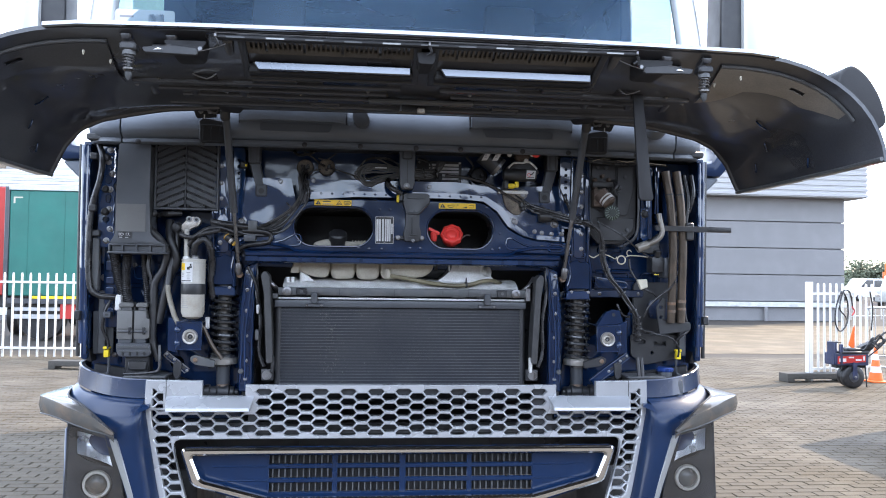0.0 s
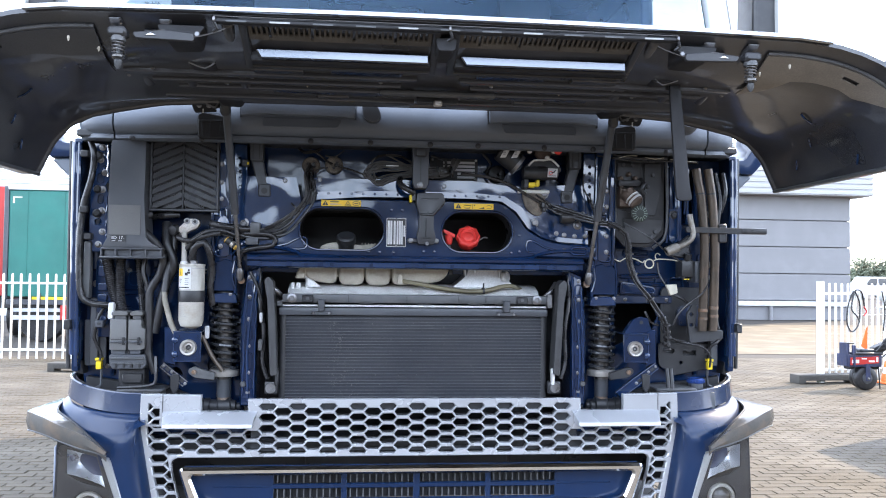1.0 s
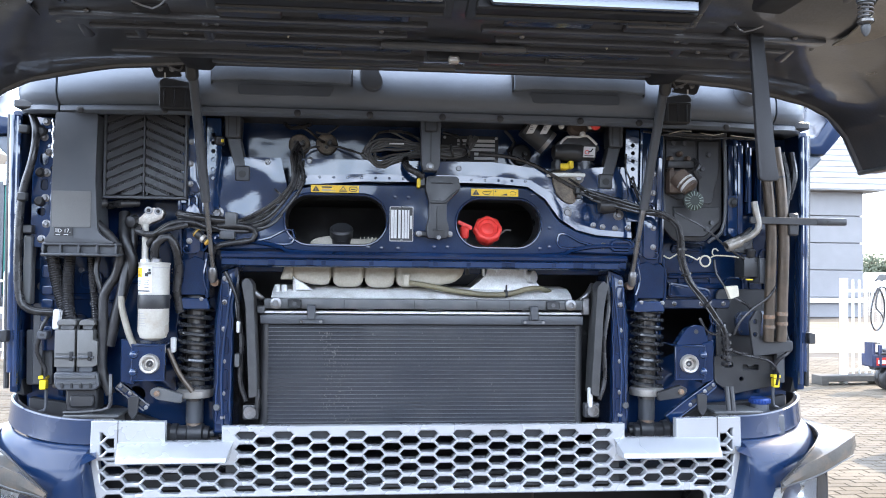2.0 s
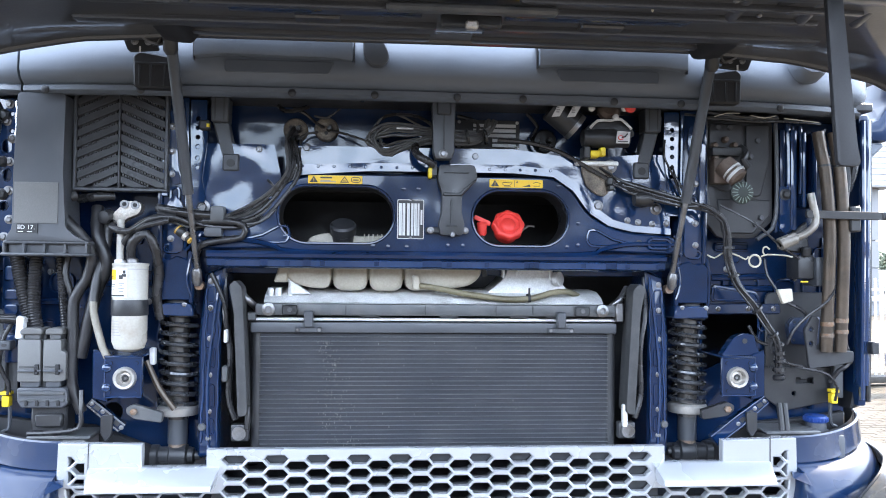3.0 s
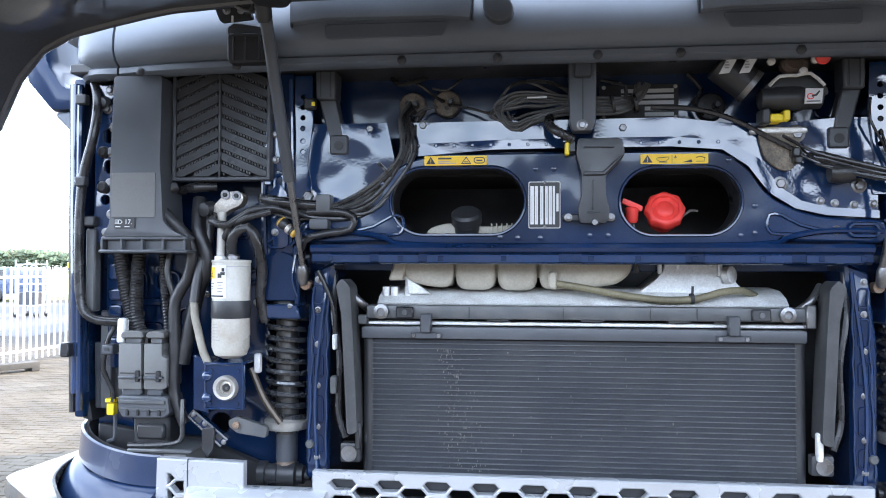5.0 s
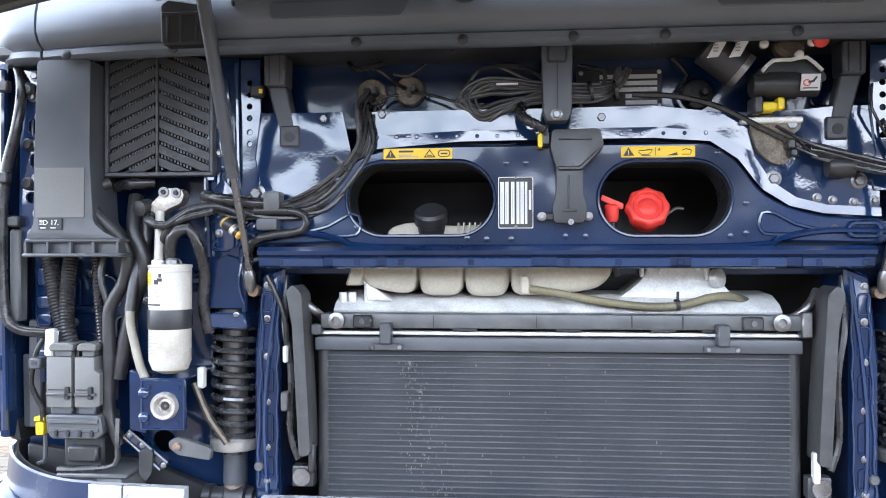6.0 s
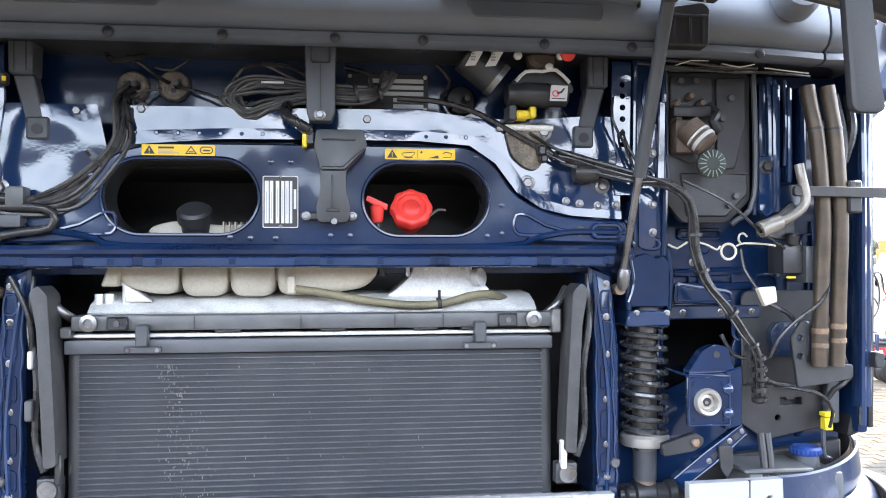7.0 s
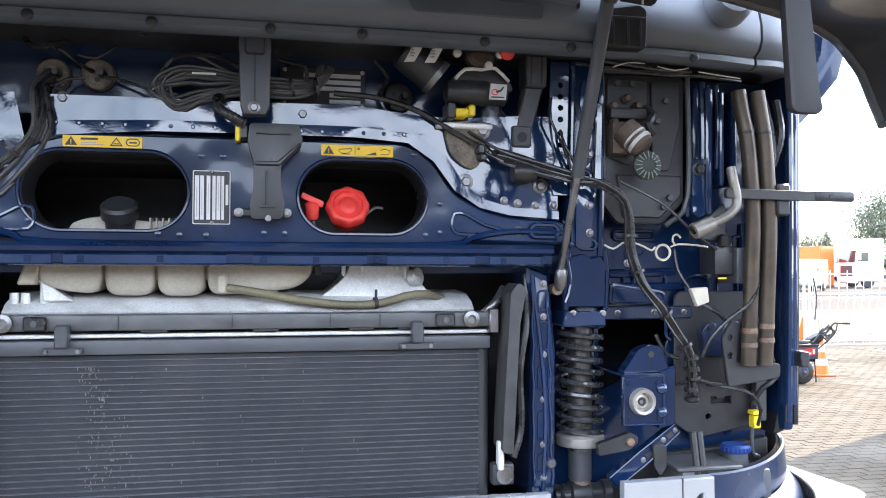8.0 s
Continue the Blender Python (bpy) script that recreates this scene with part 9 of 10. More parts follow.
def start_cart():
    """A wheeled battery starter cart with handlebars and a flag."""
    c = thing("starter_cart", "dark battery starter cart with a red panel and orange flag", "cart", (7.18, 8.62, 0))
    boxblue = material("dark_blue_box", (0.022, 0.030, 0.075), 0.5, 0.0, 0.25, 9, 0.15, 200, 0.05, 200, (0.10, 0.09, 0.08), 0.3)
    for dx, y0, r in ((0.02, -0.10, 0.175), (0.10, 0.14, 0.165)):
        w = part("wheel", lathe([(r * 0.45, 0), (r * 0.88, 0.0), (r * 0.97, 0.012), (r, 0.03), (r, 0.07), (r * 0.97, 0.088), (r * 0.88, 0.10), (r * 0.45, 0.10)], (dx, y0, r), (0, 1, 0), 32), RUBBER, c)
        part("wheel_rim", lathe([(r * 0.46, 0.0), (r * 0.44, 0.016), (r * 0.15, 0.026), (r * 0.12, 0.04)], (dx, y0 + 0.004, r), (0, -1, 0), 20), DUCT, w)
    fork = part("wheel_fork", prism(outline([(-0.015, 0.14), (0.055, 0.14), (0.050, 0.37), (-0.010, 0.40)], 0.01, 3), -0.135, -0.112, 0.004), boxblue, c, "blue wheel fork")
    part("axle_nut", lathe([(0.018, 0), (0.018, 0.012), (0.010, 0.016)], (0.02, -0.135, 0.175), (0, -1, 0), 6), STEEL, fork)
    part("battery_box", box(-0.28, 0.24, -0.12, 0.18, 0.345, 0.52, 0.012, 2), boxblue, c, "dark blue steel box")
    panel = part("side_panel", prism([(-0.25, 0.37), (0.19, 0.40), (0.19, 0.50), (-0.25, 0.48)], -0.127, -0.119, 0.001), REDPAINT, c, "red and white printed panel")
    for x0, x1, z0, z1 in ((-0.23, -0.12, 0.40, 0.45), (-0.08, 0.0, 0.455, 0.475), (0.03, 0.12, 0.415, 0.44), (0.145, 0.175, 0.42, 0.485)):
        part("panel_print", box(x0, x1, -0.1305, -0.1268, z0, z1, 0), PAPER, panel)
    part("box_lid", box(-0.20, 0.25, -0.14, 0.19, 0.52, 0.555, 0.012), BLACK, c)
    part("battery_post", lathe([(0.03, 0), (0.03, 0.02), (0.02, 0.035)], (-0.06, -0.02, 0.555), (0, 0, 1), 14), BLACK, c)
    part("charger_block", box(-0.04, 0.16, -0.08, 0.12, 0.555, 0.60, 0.012), DUCT, c)
    part("upright", box(-0.29, -0.245, -0.10, 0.10, 0.35, 0.69, 0.008), boxblue, c)
    part("upright", box(-0.215, -0.17, -0.135, -0.09, 0.37, 0.66, 0.008), boxblue, c)
    part("upright_cap", box(-0.29, -0.17, -0.10, 0.0, 0.675, 0.695, 0.006), BLACK, c)
    part("chassis_rail", box(-0.22, 0.24, -0.05, 0.10, 0.30, 0.345, 0.006), BLACK, c)
    part("mudguard", tube([(-0.17, -0.05, 0.26), (-0.12, -0.05, 0.345), (0.02, -0.05, 0.375), (0.17, -0.05, 0.33)], 0.016, 8), BLACK, c)
    part("stand_leg", tube([(0.22, -0.06, 0.36), (0.24, -0.06, 0.12), (0.245, -0.06, 0.02)], 0.010, 6), BLACK, c)
    part("steering_head", prism(outline([(0.15, 0.52), (0.27, 0.52), (0.42, 0.66), (0.40, 0.72), (0.30, 0.68), (0.16, 0.62)], 0.02, 3), -0.06, 0.06, 0.012, 2), BLACK, c, "black steering head")
    part("handlebar", tube([(0.28, -0.08, 0.60), (0.40, -0.09, 0.72), (0.47, -0.09, 0.80), (0.52, -0.09, 0.835), (0.62, -0.09, 0.835), (0.74, -0.09, 0.83)], 0.015, 8), BLACK, c, "black handlebar")
    part("handlebar", tube([(0.28, 0.08, 0.58), (0.42, 0.09, 0.66), (0.50, 0.09, 0.74), (0.56, 0.09, 0.80)], 0.014, 8), BLACK, c)
    part("grip", cyl((0.64, -0.09, 0.834), (0.75, -0.09, 0.830), 0.019, seg=10), RUBBER, c)
    part("handle_brace", tube([(0.26, -0.05, 0.46), (0.40, -0.08, 0.58), (0.52, -0.09, 0.70), (0.56, -0.09, 0.82)], 0.010, 6), BLACK, c)
    part("aerial", cyl((0.33, -0.02, 0.66), (0.32, -0.02, 0.88), 0.004, seg=6), BLACK, c)
    for k in range(4):
        o = 0.016 * k
        part("jump_lead", tube([(0.17, -0.10 + o, 0.57), (0.27 + o, -0.12, 0.68 - o), (0.38, -0.12 + o, 0.60 + o), (0.47 + o, -0.11, 0.72), (0.42, -0.10 + o, 0.80 - o), (0.31, -0.09, 0.70 + o), (0.22, -0.08, 0.60)], 0.009, 7), BLACK, c, "black jump lead")
    part("flag_pole", cyl((0.085, 0, 0.55), (0.095, 0, 0.935), 0.004, seg=6), DUCT, c)
    part("flag", prism([(-0.01, 0.635), (0.05, 0.60), (0.09, 0.60), (0.093, 0.93), (0.07, 0.90), (0.03, 0.76)], -0.006, 0.006, 0.002), ORANGE, c, "orange pennant")


start_cart()
NEAR = lambda p: ((p[0] + 0.18) * 0.9 - 0.18, (p[1] + 3.13) * 0.9 - 3.13, 1.57 + (p[2] - 1.57) * 0.9)
for pts, m in (([(8.55, 11.021, 1.42), (8.42, 10.976, 1.15), (8.40, 10.970, 0.85), (8.52, 11.011, 0.70), (8.68, 11.065, 0.85), (8.70, 11.072, 1.20), (8.60, 11.038, 1.42), (8.75, 11.089, 1.40), (8.82, 11.113, 1.12)], CABLE),
               ([(8.56, 11.00, 1.42), (8.47, 10.95, 1.12), (8.60, 11.0, 0.98), (8.66, 11.03, 0.90)], CABLE), ([(8.78, 11.07, 1.14), (8.84, 11.09, 1.06), (8.78, 11.07, 0.98)], REDPAINT), ([(9.25, 11.259, 1.42), (9.32, 11.283, 1.1), (9.28, 11.270, 0.7)], CABLE)):
    tagged(part("hanging_cable", tube([NEAR(p) for p in pts], 0.012, 7), m, None), "loose cable hung over the white fence", "cable")


def curtain_trailer():
    t = thing("curtain_trailer", "green curtain-sided trailer parked behind the fence", "trailer", (-5.95, 16.5, 0))
    part("curtain", box(-2.1, 4.6, 0, 2.5, 1.02, 3.42, 0.02), GREENCURTAIN, t, "dark green tarpaulin curtain")
    for k in range(8):
        part("curtain_seam", box(-1.7 + 0.8 * k, -1.69 + 0.8 * k, -0.006, 0.004, 1.05, 3.40, 0.0), GREENCURTAIN, t)
    part("roof_rail", box(-2.12, 4.62, -0.03, 2.53, 3.42, 3.55, 0.01), GALV, t)
    part("corner_post", box(-2.2, -2.1, -0.02, 0.2, 0.95, 3.5, 0.01), DUCT, t)
    part("yellow_strip", box(-1.55, 4.6, -0.02, 0.0, 0.96, 1.02, 0.003), YELPLA, t)
    part("side_rail", box(-2.1, 4.6, -0.02, 2.5, 0.84, 0.96, 0.01), DUCT, t)
    for k in range(8):
        part("buckle", box(-1.42 + 0.55 * k, -1.36 + 0.55 * k, -0.03, 0.0, 0.86, 1.10, 0.003), BLACK, t)
    part("side_guard", box(-2.0, 4.4, 0.05, 0.1, 0.50, 0.60, 0.005), GALV, t)
    part("side_guard", box(-2.0, 4.4, 0.05, 0.1, 0.68, 0.76, 0.005), GALV, t)
    part("red_box", box(-0.95, -0.62, 0.02, 0.4, 0.50, 0.86, 0.01), REDPAINT, t)
    for k in range(4):
        part("wheel", lathe([(0.2, 0), (0.48, 0.02), (0.5, 0.06), (0.5, 0.28), (0.48, 0.3), (0.2, 0.3)], (-1.4 + 1.3 * k, 0.15, 0.5), (0, 1, 0), 24), RUBBER, t)
    part("trailer_print", box(-2.02, -1.82, -0.004, 0.0, 3.24, 3.27, 0), TAG, t)
    part("trailer_print", box(-2.02, -1.98, -0.004, 0.0, 3.12, 3.24, 0), TAG, t)


curtain_trailer()
red = thing("red_trailer", "dark red box trailer beyond the green one", "trailer", (-9.55, 17.6, 0))
part("body", box(0.70, 1.35, 0, 6.4, 1.0, 3.6, 0.02), REDPAINT, red)
part("chassis", box(0.75, 1.3, 0.2, 6.2, 0.7, 1.0, 0.01), BLACK, red)
for k in range(2):
    part("wheel", lathe([(0.2, 0), (0.5, 0.04), (0.5, 0.28), (0.2, 0.3)], (0.9, 0.8 + 4.2 * k, 0.5), (1, 0, 0), 20), RUBBER, red)


def hall(name, label, x0, x1, y0, y1, z_wall, mat, panel, over=None):
    """A steel hall: wall panels with joints, a base ledge, a jutting ribbed fascia."""
    h = thing(name, label, "building", ((x0 + x1) / 2, y0, 0))
    ox, oy = (x0 + x1) / 2, y0
    part("wall_core", box(x0 - ox + 0.05, x1 - ox - 0.05, 0.12, y1 - oy, 0, z_wall, 0.0), mat, h)
    n = int((z_wall - 0.8) / panel) + 1
    for k in range(n):
        za, zb = 0.8 + panel * k, min(z_wall, 0.8 + panel * (k + 1) - 0.035)
        part("wall_panel", box(x0 - ox, x1 - ox, 0, 0.14, za, zb, 0.012), mat, h)
        part("side_panel", box(x1 - ox - 0.14, x1 - ox, 0.14, y1 - oy, za, zb, 0.012), mat, h)
    part("base_wall", box(x0 - ox, x1 - ox, 0.02, 0.2, 0, 0.56, 0.01), mat, h)
    part("base_ledge", box(x0 - ox - 0.02, x1 - ox + 0.02, -0.12, 0.2, 0.56, 0.76, 0.015), GALV, h)
    if over:
        zt, out = over
        part("fascia", box(x0 - ox - 0.4, x1 - ox + out, -out, y1 - oy, z_wall, zt, 0.01), CLADRIB, h)
        m = int((zt - z_wall) / 0.22)
        for k in range(m):
            part("fascia_rib", box(x0 - ox - 0.4, x1 - ox + out + 0.03, -out - 0.035, -out + 0.01, z_wall + 0.04 + 0.22 * k, z_wall + 0.17 + 0.22 * k, 0.012), CLADRIB, h)
    return h


hall("grey_hall", "pale grey steel hall with a ribbed jutting fascia", 7.0, 19.65, 28.8, 50, 5.0, CLAD, 1.08, (7.0, 0.6))
part("downpipe", cyl((2.9, -0.1, 0), (2.9, -0.1, 0.56), 0.07, seg=10), CLAD, bpy.data.objects["grey_hall"])
lh = hall("white_hall", "off-white hall with a low canopy behind the trailers", -13.5, 6.0, 28.0, 50, 3.7, HALLWHITE, 1.2, (4.4, 0.3))
for k in range(9):
    z = 4.35 + 0.17 * k
    o = part("canopy_band", box(-10.0, 9.8, -1.6 + 0.55 * k, -1.0 + 0.55 * k, z, z + 0.10, 0.01), CLADRIB if k % 2 else HALLWHITE, lh)
part("canopy_arm", box(-14.4, -10.0, 1.5, 3.0, 5.48, 5.90, 0.02), CONCRETE, lh, "jutting end of the canopy")
part("roof_beam", box(-10.0, 9.8, -1.8, -1.5, 3.95, 4.15, 0.01), WHITEPAINT, lh)


def van(x, y, turn, label, mat, length=4.6, height=1.85, name="van"):
    """A panel van or car: body with a sloping nose, windows, wheels, lamps."""
    v = thing(name, label, "van", (x, y, 0), group="parked vehicles")
    v.rotation_euler.z = radians(turn)
    L, H = length, height
    part("body", prism(outline([(-L / 2, 0.35), (L / 2, 0.35), (L / 2, H * 0.55), (L / 2 - 0.9, H * 0.62), (L / 2 - 1.6, H), (-L / 2 + 0.1, H), (-L / 2, H * 0.6)], 0.12, 4), -0.9, 0.9, 0.08, 2), mat, v)
    part("side_window", prism(outline([(L / 2 - 1.0, H * 0.62), (L / 2 - 1.62, H * 0.93), (0.1, H * 0.93), (0.1, H * 0.62)], 0.05, 3), -0.915, 0.915, 0.01), CARGLASS, v)
    part("rear_window", prism(outline([(0.0, H * 0.93), (-L / 2 + 0.3, H * 0.93), (-L / 2 + 0.25, H * 0.62), (0.0, H * 0.62)], 0.05, 3), -0.913, 0.913, 0.01), CARGLASS, v)
    for wx in (-L / 2 + 0.8, L / 2 - 0.85):
        for wy in (-0.92, 0.68):
            w = part("wheel", lathe([(0.18, 0), (0.31, 0.01), (0.33, 0.04), (0.33, 0.2), (0.31, 0.23), (0.18, 0.24)], (wx, wy, 0.33), (0, 1, 0), 20), RUBBER, v)
            part("rim", lathe([(0.2, 0), (0.19, 0.02), (0.05, 0.03)], (wx, wy - 0.005 if wy < 0 else wy + 0.245, 0.33), (0, -1 if wy < 0 else 1, 0), 16), GALV, w)
    for wy in (-0.7, 0.7):
        part("headlamp", box(L / 2 - 0.06, L / 2 + 0.01, wy - 0.15, wy + 0.15, 0.72, 0.86, 0.02), CHROME, v)
    return v


van(45.6, 67.2, 190, "white panel van parked beyond the hall", CARWHITE, 4.9, 2.0)
van(35.0, 47.4, 215, "light grey van parked in the yard", PALEMET, 3.4, 2.1)
van(-24.5, 33.0, 160, "dark blue car parked beside the lane", material("blue_car_paint", (0.05, 0.08, 0.16), 0.3, coat=0.6), 4.4, 1.5, "car")
van(-21.0, 37.8, 175, "silver car behind the white fence", PALEMET, 4.4, 1.5, "car")


def lorry(x, y, turn, label):
    """A parked white tractor unit."""
    v = thing("parked_truck", label, "truck", (x, y, 0), group="parked trucks")
    v.rotation_euler.z = radians(turn)
    part("cab", prism(outline([(-1.1, 0.5), (1.1, 0.5), (1.15, 1.6), (1.0, 2.9), (0.6, 3.7), (-1.1, 3.8)], 0.15, 4), -1.22, 1.22, 0.1, 2), CARWHITE, v)
    part("windscreen", prism([(1.12, 1.95), (1.17, 1.95), (1.04, 2.85), (0.98, 2.85)], -1.08, 1.08, 0.01), CARGLASS, v)
    part("side_window", prism(outline([(0.95, 2.0), (0.85, 2.7), (0.1, 2.7), (0.1, 2.0)], 0.05, 3), -1.235, 1.235, 0.01), CARGLASS, v)
    part("grille", box(1.08, 1.19, -0.8, 0.8, 0.9, 1.7, 0.02), DUCT, v)
    part("bumper", box(0.9, 1.25, -1.22, 1.22, 0.35, 0.8, 0.05), CARWHITE, v)
    part("chassis", box(-4.6, 0.6, -0.5, 0.5, 0.7, 1.0, 0.02), DUCT, v)
    for wx in (0.1, -3.4):
        for wy in (-1.2, 0.9):
            part("wheel", lathe([(0.2, 0), (0.47, 0.01), (0.5, 0.05), (0.5, 0.26), (0.47, 0.3), (0.2, 0.31)], (wx, wy, 0.5), (0, 1, 0), 24), RUBBER, v)
    for wy in (-1.36, 1.26):
        part("mirror", box(0.75, 0.95, wy, wy + 0.12, 2.1, 2.9, 0.03), CARWHITE, v)


lorry(44.8, 54.4, 172, "white tractor unit parked across the yard")
lorry(62.0, 81.0, 200, "white tractor unit parked far across the yard")


def container(x, y, turn, mat, label, w=6.0, h=2.5):
    c = thing("container", label, "container", (x, y, 0), group="containers")
    c.rotation_euler.z = radians(turn)
    part("body", box(-w / 2, w / 2, -1.2, 1.2, 0.12, h, 0.03), mat, c)
    for k in range(14):
        xx = -w / 2 + 0.2 + (w - 0.4) * k / 13
        part("rib", box(xx - 0.08, xx + 0.08, -1.23, 1.23, 0.3, h - 0.15, 0.015), mat, c)
    part("base_rail", box(-w / 2, w / 2, -1.22, 1.22, 0, 0.14, 0.01), DUCT, c)


container(41.7, 56.0, 25, ORANGE, "orange ribbed steel container", 2.2, 3.15)
container(43.2, 58.5, 25, ORANGE, "small orange ribbed steel container", 2.2, 2.5)
ym = thing("yellow_machine", "yellow tracked machine far across the field", "machine", (-110.5, 185, 0))
part("body", box(-1.6, 1.6, -1.2, 1.2, 0.8, 2.2, 0.2, 2), YELPLA, ym)
part("cab", box(-0.9, 0.5, -0.9, 0.9, 2.2, 3.0, 0.15, 2), YELPLA, ym)
part("track", box(-1.8, 1.8, -1.3, 1.3, 0, 0.9, 0.25, 2), BLACK, ym)
tr = thing("wire_trolley", "grey wire mesh trolley on the lane", "trolley", (-15.6, 22.0, 0))
for z in (0.35, 1.0, 1.6):
    part("shelf", box(-0.35, 0.35, -0.3, 0.3, z, z + 0.04, 0.005), GALV, tr)
for x in (-0.33, 0.33):
    for y in (-0.28, 0.28):
        part("upright", cyl((x, y, 0.1), (x, y, 1.75), 0.025, seg=8), GALV, tr)
        part("castor", lathe([(0.03, 0), (0.09, 0.01), (0.09, 0.05), (0.03, 0.06)], (x, y, 0.09), (0, 1, 0), 12), RUBBER, tr)
part("load", box(-0.3, 0.3, -0.25, 0.25, 0.39, 0.78, 0.03), DUCT, tr)


def tree(x, y, h, spread, n, label, seed):
    """Tapered trunk and limbs, and a crown of many small leaf clumps with gaps."""
    t = thing("tree", label, "tree", (x, y, 0), group="trees")
    rnd = random.Random(seed)
    limbs = tube([(0, 0, 0), (0.1, 0, h * 0.25), (0.0, 0.1, h * 0.5), (0.1, 0, h * 0.8)], 0.16, 8, 0.4)
    tips = []
    for k in range(9):
        a, z0 = rnd.uniform(0, 6.28), h * rnd.uniform(0.3, 0.65)
        tip = (spread * 0.7 * math.cos(a), spread * 0.7 * math.sin(a), min(h * 0.92, z0 + h * rnd.uniform(0.15, 0.35)))
        tips.append(tip)
        tube([(0.05, 0.05, z0), (tip[0] * 0.5, tip[1] * 0.5, (z0 + tip[2]) / 2 + 0.1), tip], 0.05, 6, 0.4, bm=limbs)
    part("trunk", limbs, BARK, t)
    verts, faces = [], []
    for k in range(n):
        c = Vector(rnd.choice(tips)) * rnd.uniform(0.55, 1.12) if rnd.random() < 0.75 else Vector((0, 0, h * rnd.uniform(0.45, 0.97)))
        c += Vector((rnd.gauss(0, spread * 0.2), rnd.gauss(0, spread * 0.2), rnd.gauss(0, h * 0.07)))
        c.z = max(c.z, h * 0.25)
        r = rnd.uniform(0.10, 0.26)
        ax = Vector((rnd.gauss(0, 1), rnd.gauss(0, 1), rnd.gauss(0, 1))).normalized()
        b = ax.orthogonal().normalized()
        d = ax.cross(b)
        i = len(verts)
        verts += [c + r * b, c + r * 0.5 * d, c - r * b, c - r * 0.5 * d, c + r * 0.3 * ax]
        faces += [(i, i + 1, i + 4), (i + 1, i + 2, i + 4), (i + 2, i + 3, i + 4), (i + 3, i, i + 4)]
    me = bpy.data.meshes.new("crown")
    me.from_pydata([tuple(v) for v in verts], [], faces)
    me.materials.append(LEAF)
    o = new("crown", me)
    o.parent = t
    o["label"] = "loose green crown with gaps"


tree(72.5, 85.5, 10.4, 4.4, 6500, "broad leafy tree behind the parked trucks", 3)
tree(76.0, 104.0, 6.0, 3.4, 2600, "low round tree far across the yard", 4)
tree(79.5, 105.0, 7.0, 1.3, 1200, "slender tree far across the yard", 8)
tree(63.0, 95.0, 4.4, 2.8, 1800, "small tree far behind the parked cars", 5)
tree(66.0, 95.0, 4.0, 2.4, 1800, "small tree far across the yard", 6)
tree(70.0, 97.0, 3.8, 2.2, 1500, "small tree far across the yard", 7)


def far_wood(name, x0, x1, y, h, n, seed, label):
    """A far belt of trees: thousands of leaf clumps in an uneven skyline."""
    rnd = random.Random(seed)
    verts, faces = [], []
    for k in range(n):
        x = rnd.uniform(x0, x1)
        top = h * (0.72 + 0.28 * noise.noise((x * 0.05, seed, 0)) + 0.12 * noise.noise((x * 0.25, seed, 3)))
        c = Vector((x, y + rnd.uniform(-6, 6), top * rnd.random() ** 0.5))
        r = rnd.uniform(0.5, 1.3)
        i = len(verts)
        a = rnd.uniform(0, 6.28)
        verts += [c + Vector((r * math.cos(a), r * math.sin(a), -r * 0.4)), c + Vector((r * math.cos(a + 2.1), r * math.sin(a + 2.1), -r * 0.4)), c + Vector((r * math.cos(a + 4.2), r * math.sin(a + 4.2), -r * 0.4)), c + Vector((0, 0, r * 0.7))]
        faces += [(i, i + 1, i + 3), (i + 1, i + 2, i + 3), (i + 2, i, i + 3), (i, i + 2, i + 1)]
    me = bpy.data.meshes.new(name)
    me.from_pydata([tuple(v) for v in verts], [], faces)
    me.materials.append(FARLEAF)
    return tagged(new(name, me), label, "woodland", kind="stuff")


far_wood("far_wood", -330, -60, 255, 8.0, 9000, 1, "far belt of green trees along the horizon")
far_wood("far_hedge", 60, 330, 230, 6.5, 6000, 2, "far belt of green trees along the horizon")

pt = thing("parked_trailer", "pale box trailer parked beside the truck", "trailer", (9.05, 2.77, 0))
part("body", box(-1.25, 1.25, -3.7, 3.7, 1.0, 3.1, 0.03), PALEMET, pt)
part("chassis", box(-0.5, 0.5, -3.5, 3.5, 0.7, 1.0, 0.02), DUCT, pt)
for y in (-2.4, -1.1, 2.3):
    for x in (-1.2, 0.9):
        part("wheel", lathe([(0.2, 0), (0.48, 0.02), (0.5, 0.06), (0.5, 0.26), (0.48, 0.3), (0.2, 0.3)], (x, y, 0.5), (1, 0, 0), 24), RUBBER, pt)

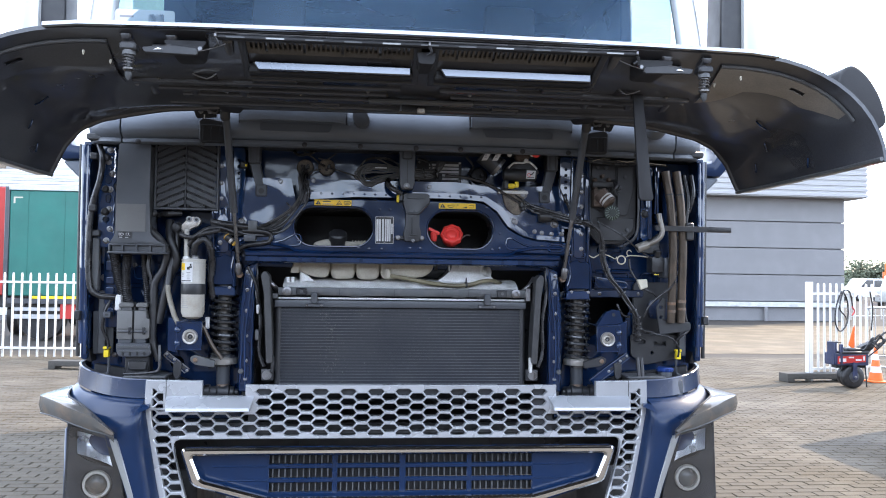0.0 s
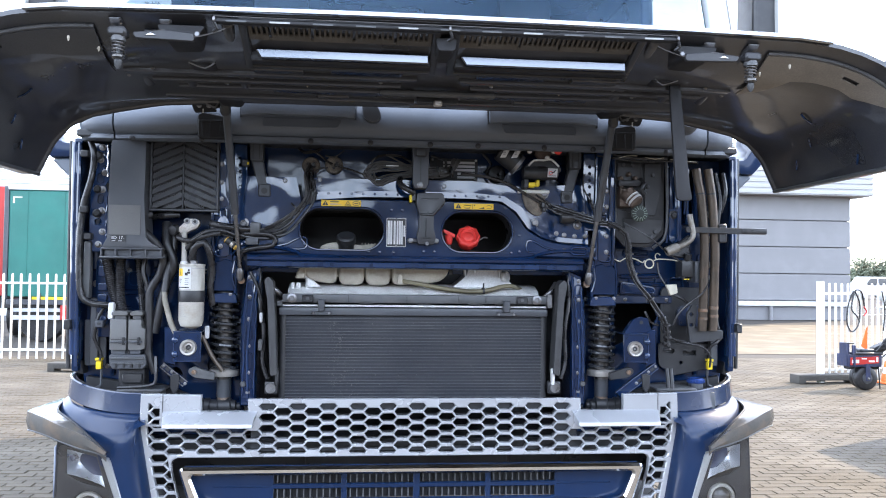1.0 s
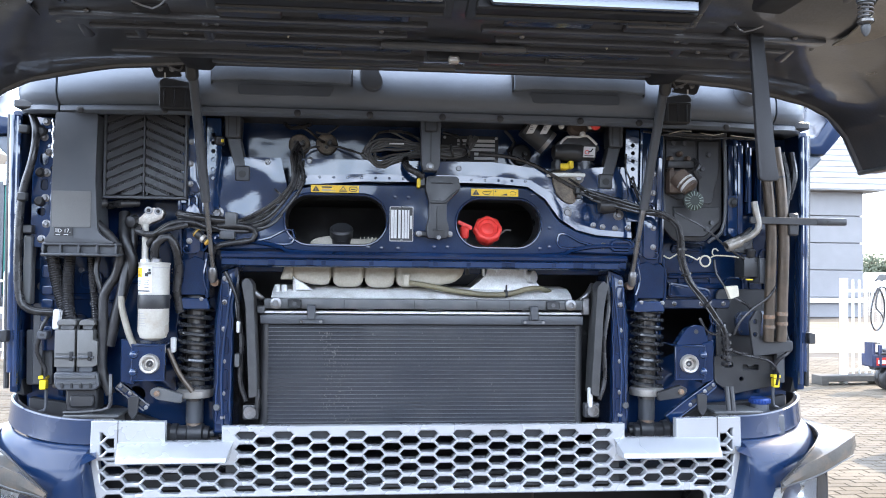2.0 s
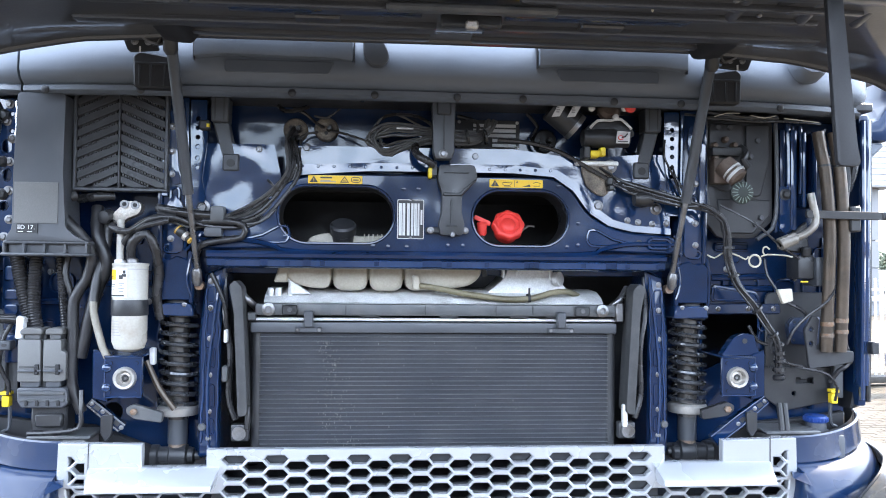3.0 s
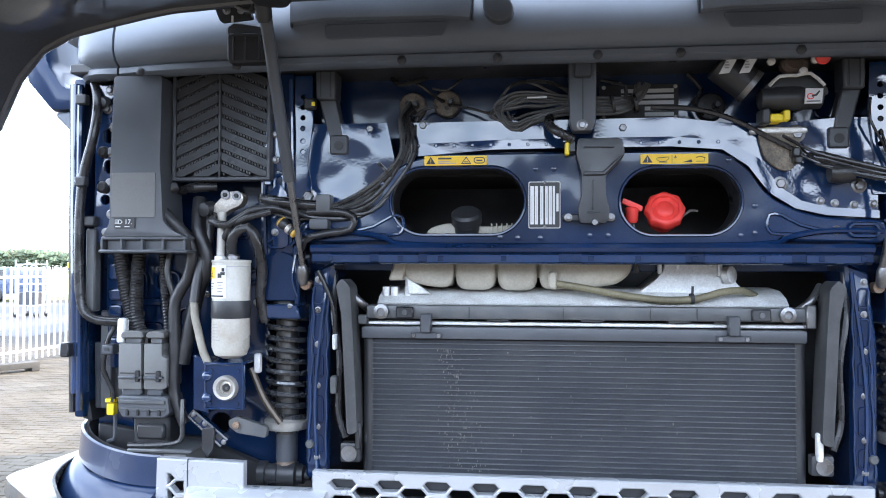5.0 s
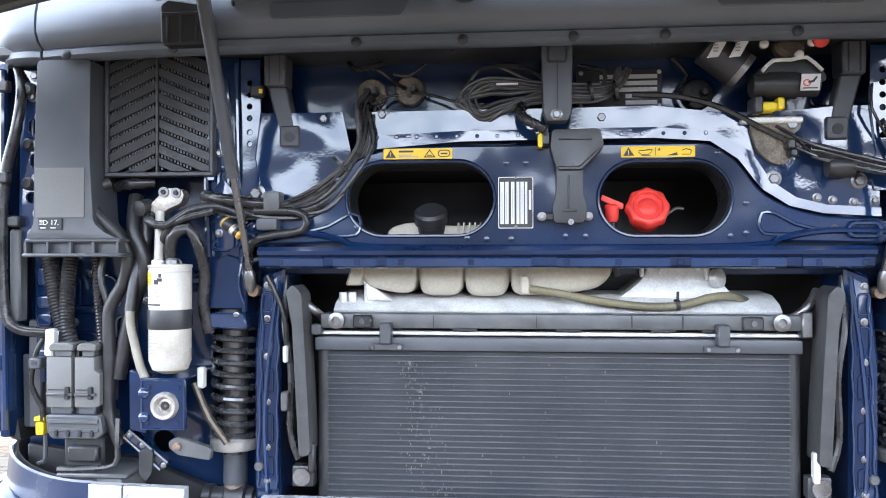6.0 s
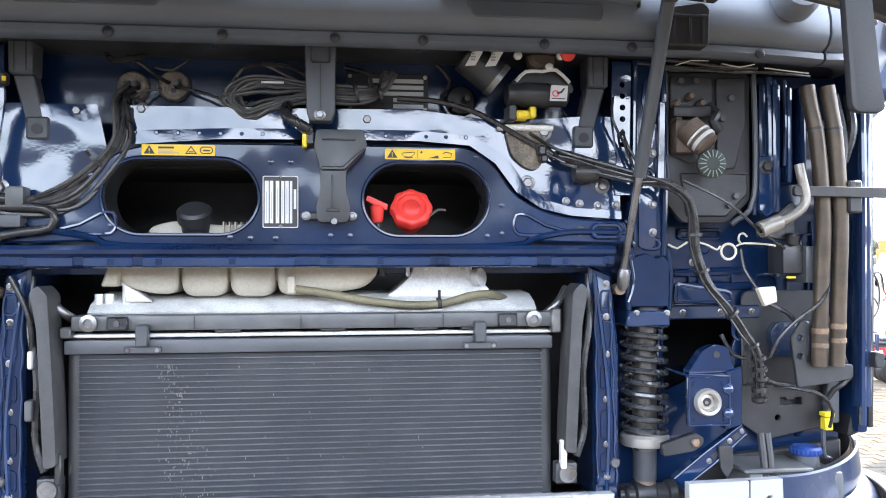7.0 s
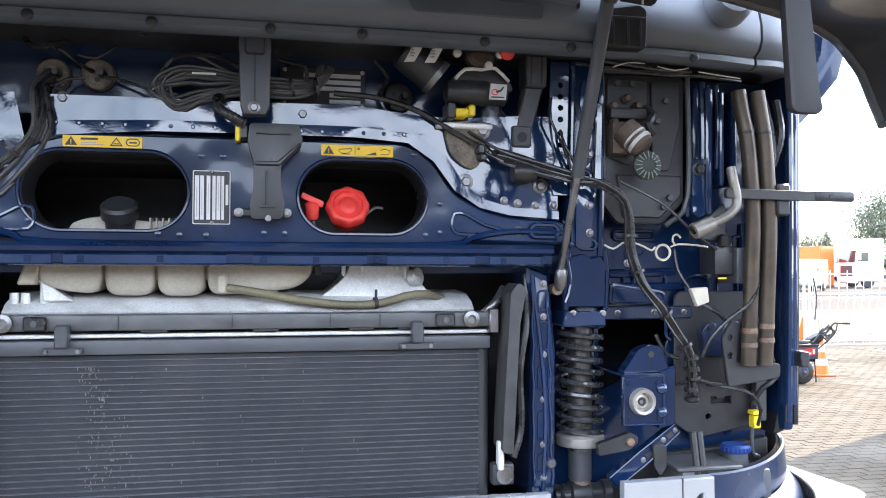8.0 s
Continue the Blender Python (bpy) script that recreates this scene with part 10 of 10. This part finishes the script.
# the yard's other side, behind the camera, closes the place
DARKCLAD = material("dark_cladding", (0.07, 0.075, 0.085), 0.6, 0.0, 0.15, 0.4, 0.05, 10, 0.05, 20)
wb = part("wall_south", box(-70, 70, -40.4, -40.0, 0, 7.0, 0.02), DARKCLAD, None)
tagged(wb, "plain dark steel wall closing the yard", "wall", kind="structure")

# ---- block paving ----
def block_mesh():
    me = bpy.data.meshes.new("paving_block")
    d, corners = 0.006, ((-1, -1), (1, -1), (1, 1), (-1, 1))
    v = [(0.1015 * i, 0.0497 * j, z) for z in (-0.02, -d) for i, j in corners] + [(0.0965 * i, 0.0450 * j, 0) for i, j in corners]
    f = [(8, 9, 10, 11)] + [(4 + i, 4 + (i + 1) % 4, 8 + (i + 1) % 4, 8 + i) for i in range(4)] + [(i, (i + 1) % 4, 4 + (i + 1) % 4, 4 + i) for i in range(4)]
    me.from_pydata(v, [], f)
    me.materials.append(SLABS)
    return me, v, f


def paving():
    me, v0, f0 = block_mesh()
    pv = thing("pavement", "tan concrete block paving laid in running bond", "pavement", kind="structure")
    rnd = random.Random(8)
    verts, faces, single = [], [], 0
    v0 = np.array(v0)
    for r in range(-76, 114):
        y = 1.5 + 0.1040 * r
        for c in range(-53, 57):
            x = 0.2085 * (c + (0.5 if r % 2 else 0))
            if abs(x) < 1.35 and 1.0 < y < 7.5 or abs(x) < 2.2 and y > 7.5 or (y < 1.5 and abs(x) > 7.5):
                continue
            if y > 13.3 or (x > 9.5 and y > 13.0):
                continue
            h, w = rnd.uniform(-0.002, 0.002), rnd.uniform(-0.010, 0.010)
            if single < 300 and 2.6 < y < 4.6 and (-3.5 < x < -2.2 or 2.2 < x < 3.4):
                o = new("paving_block", me)
                o.parent = pv
                o.matrix_basis = pose(x, y, h, 0, 0, math.degrees(w))
                single += 1
                continue
            i = len(verts)
            cw, sw = math.cos(w), math.sin(w)
            p = v0 @ np.array([[cw, sw, 0], [-sw, cw, 0], [0, 0, 1]]) + np.array([x, y, h])
            verts += [tuple(q) for q in p]
            faces += [tuple(i + k for k in f) for f in f0]
    rest = bpy.data.meshes.new("paving_rest")
    rest.from_pydata(verts, [], faces)
    rest.materials.append(SLABS)
    o = new("paving_rest", rest)
    o.parent = pv
    o["kind"] = "stuff"


paving()
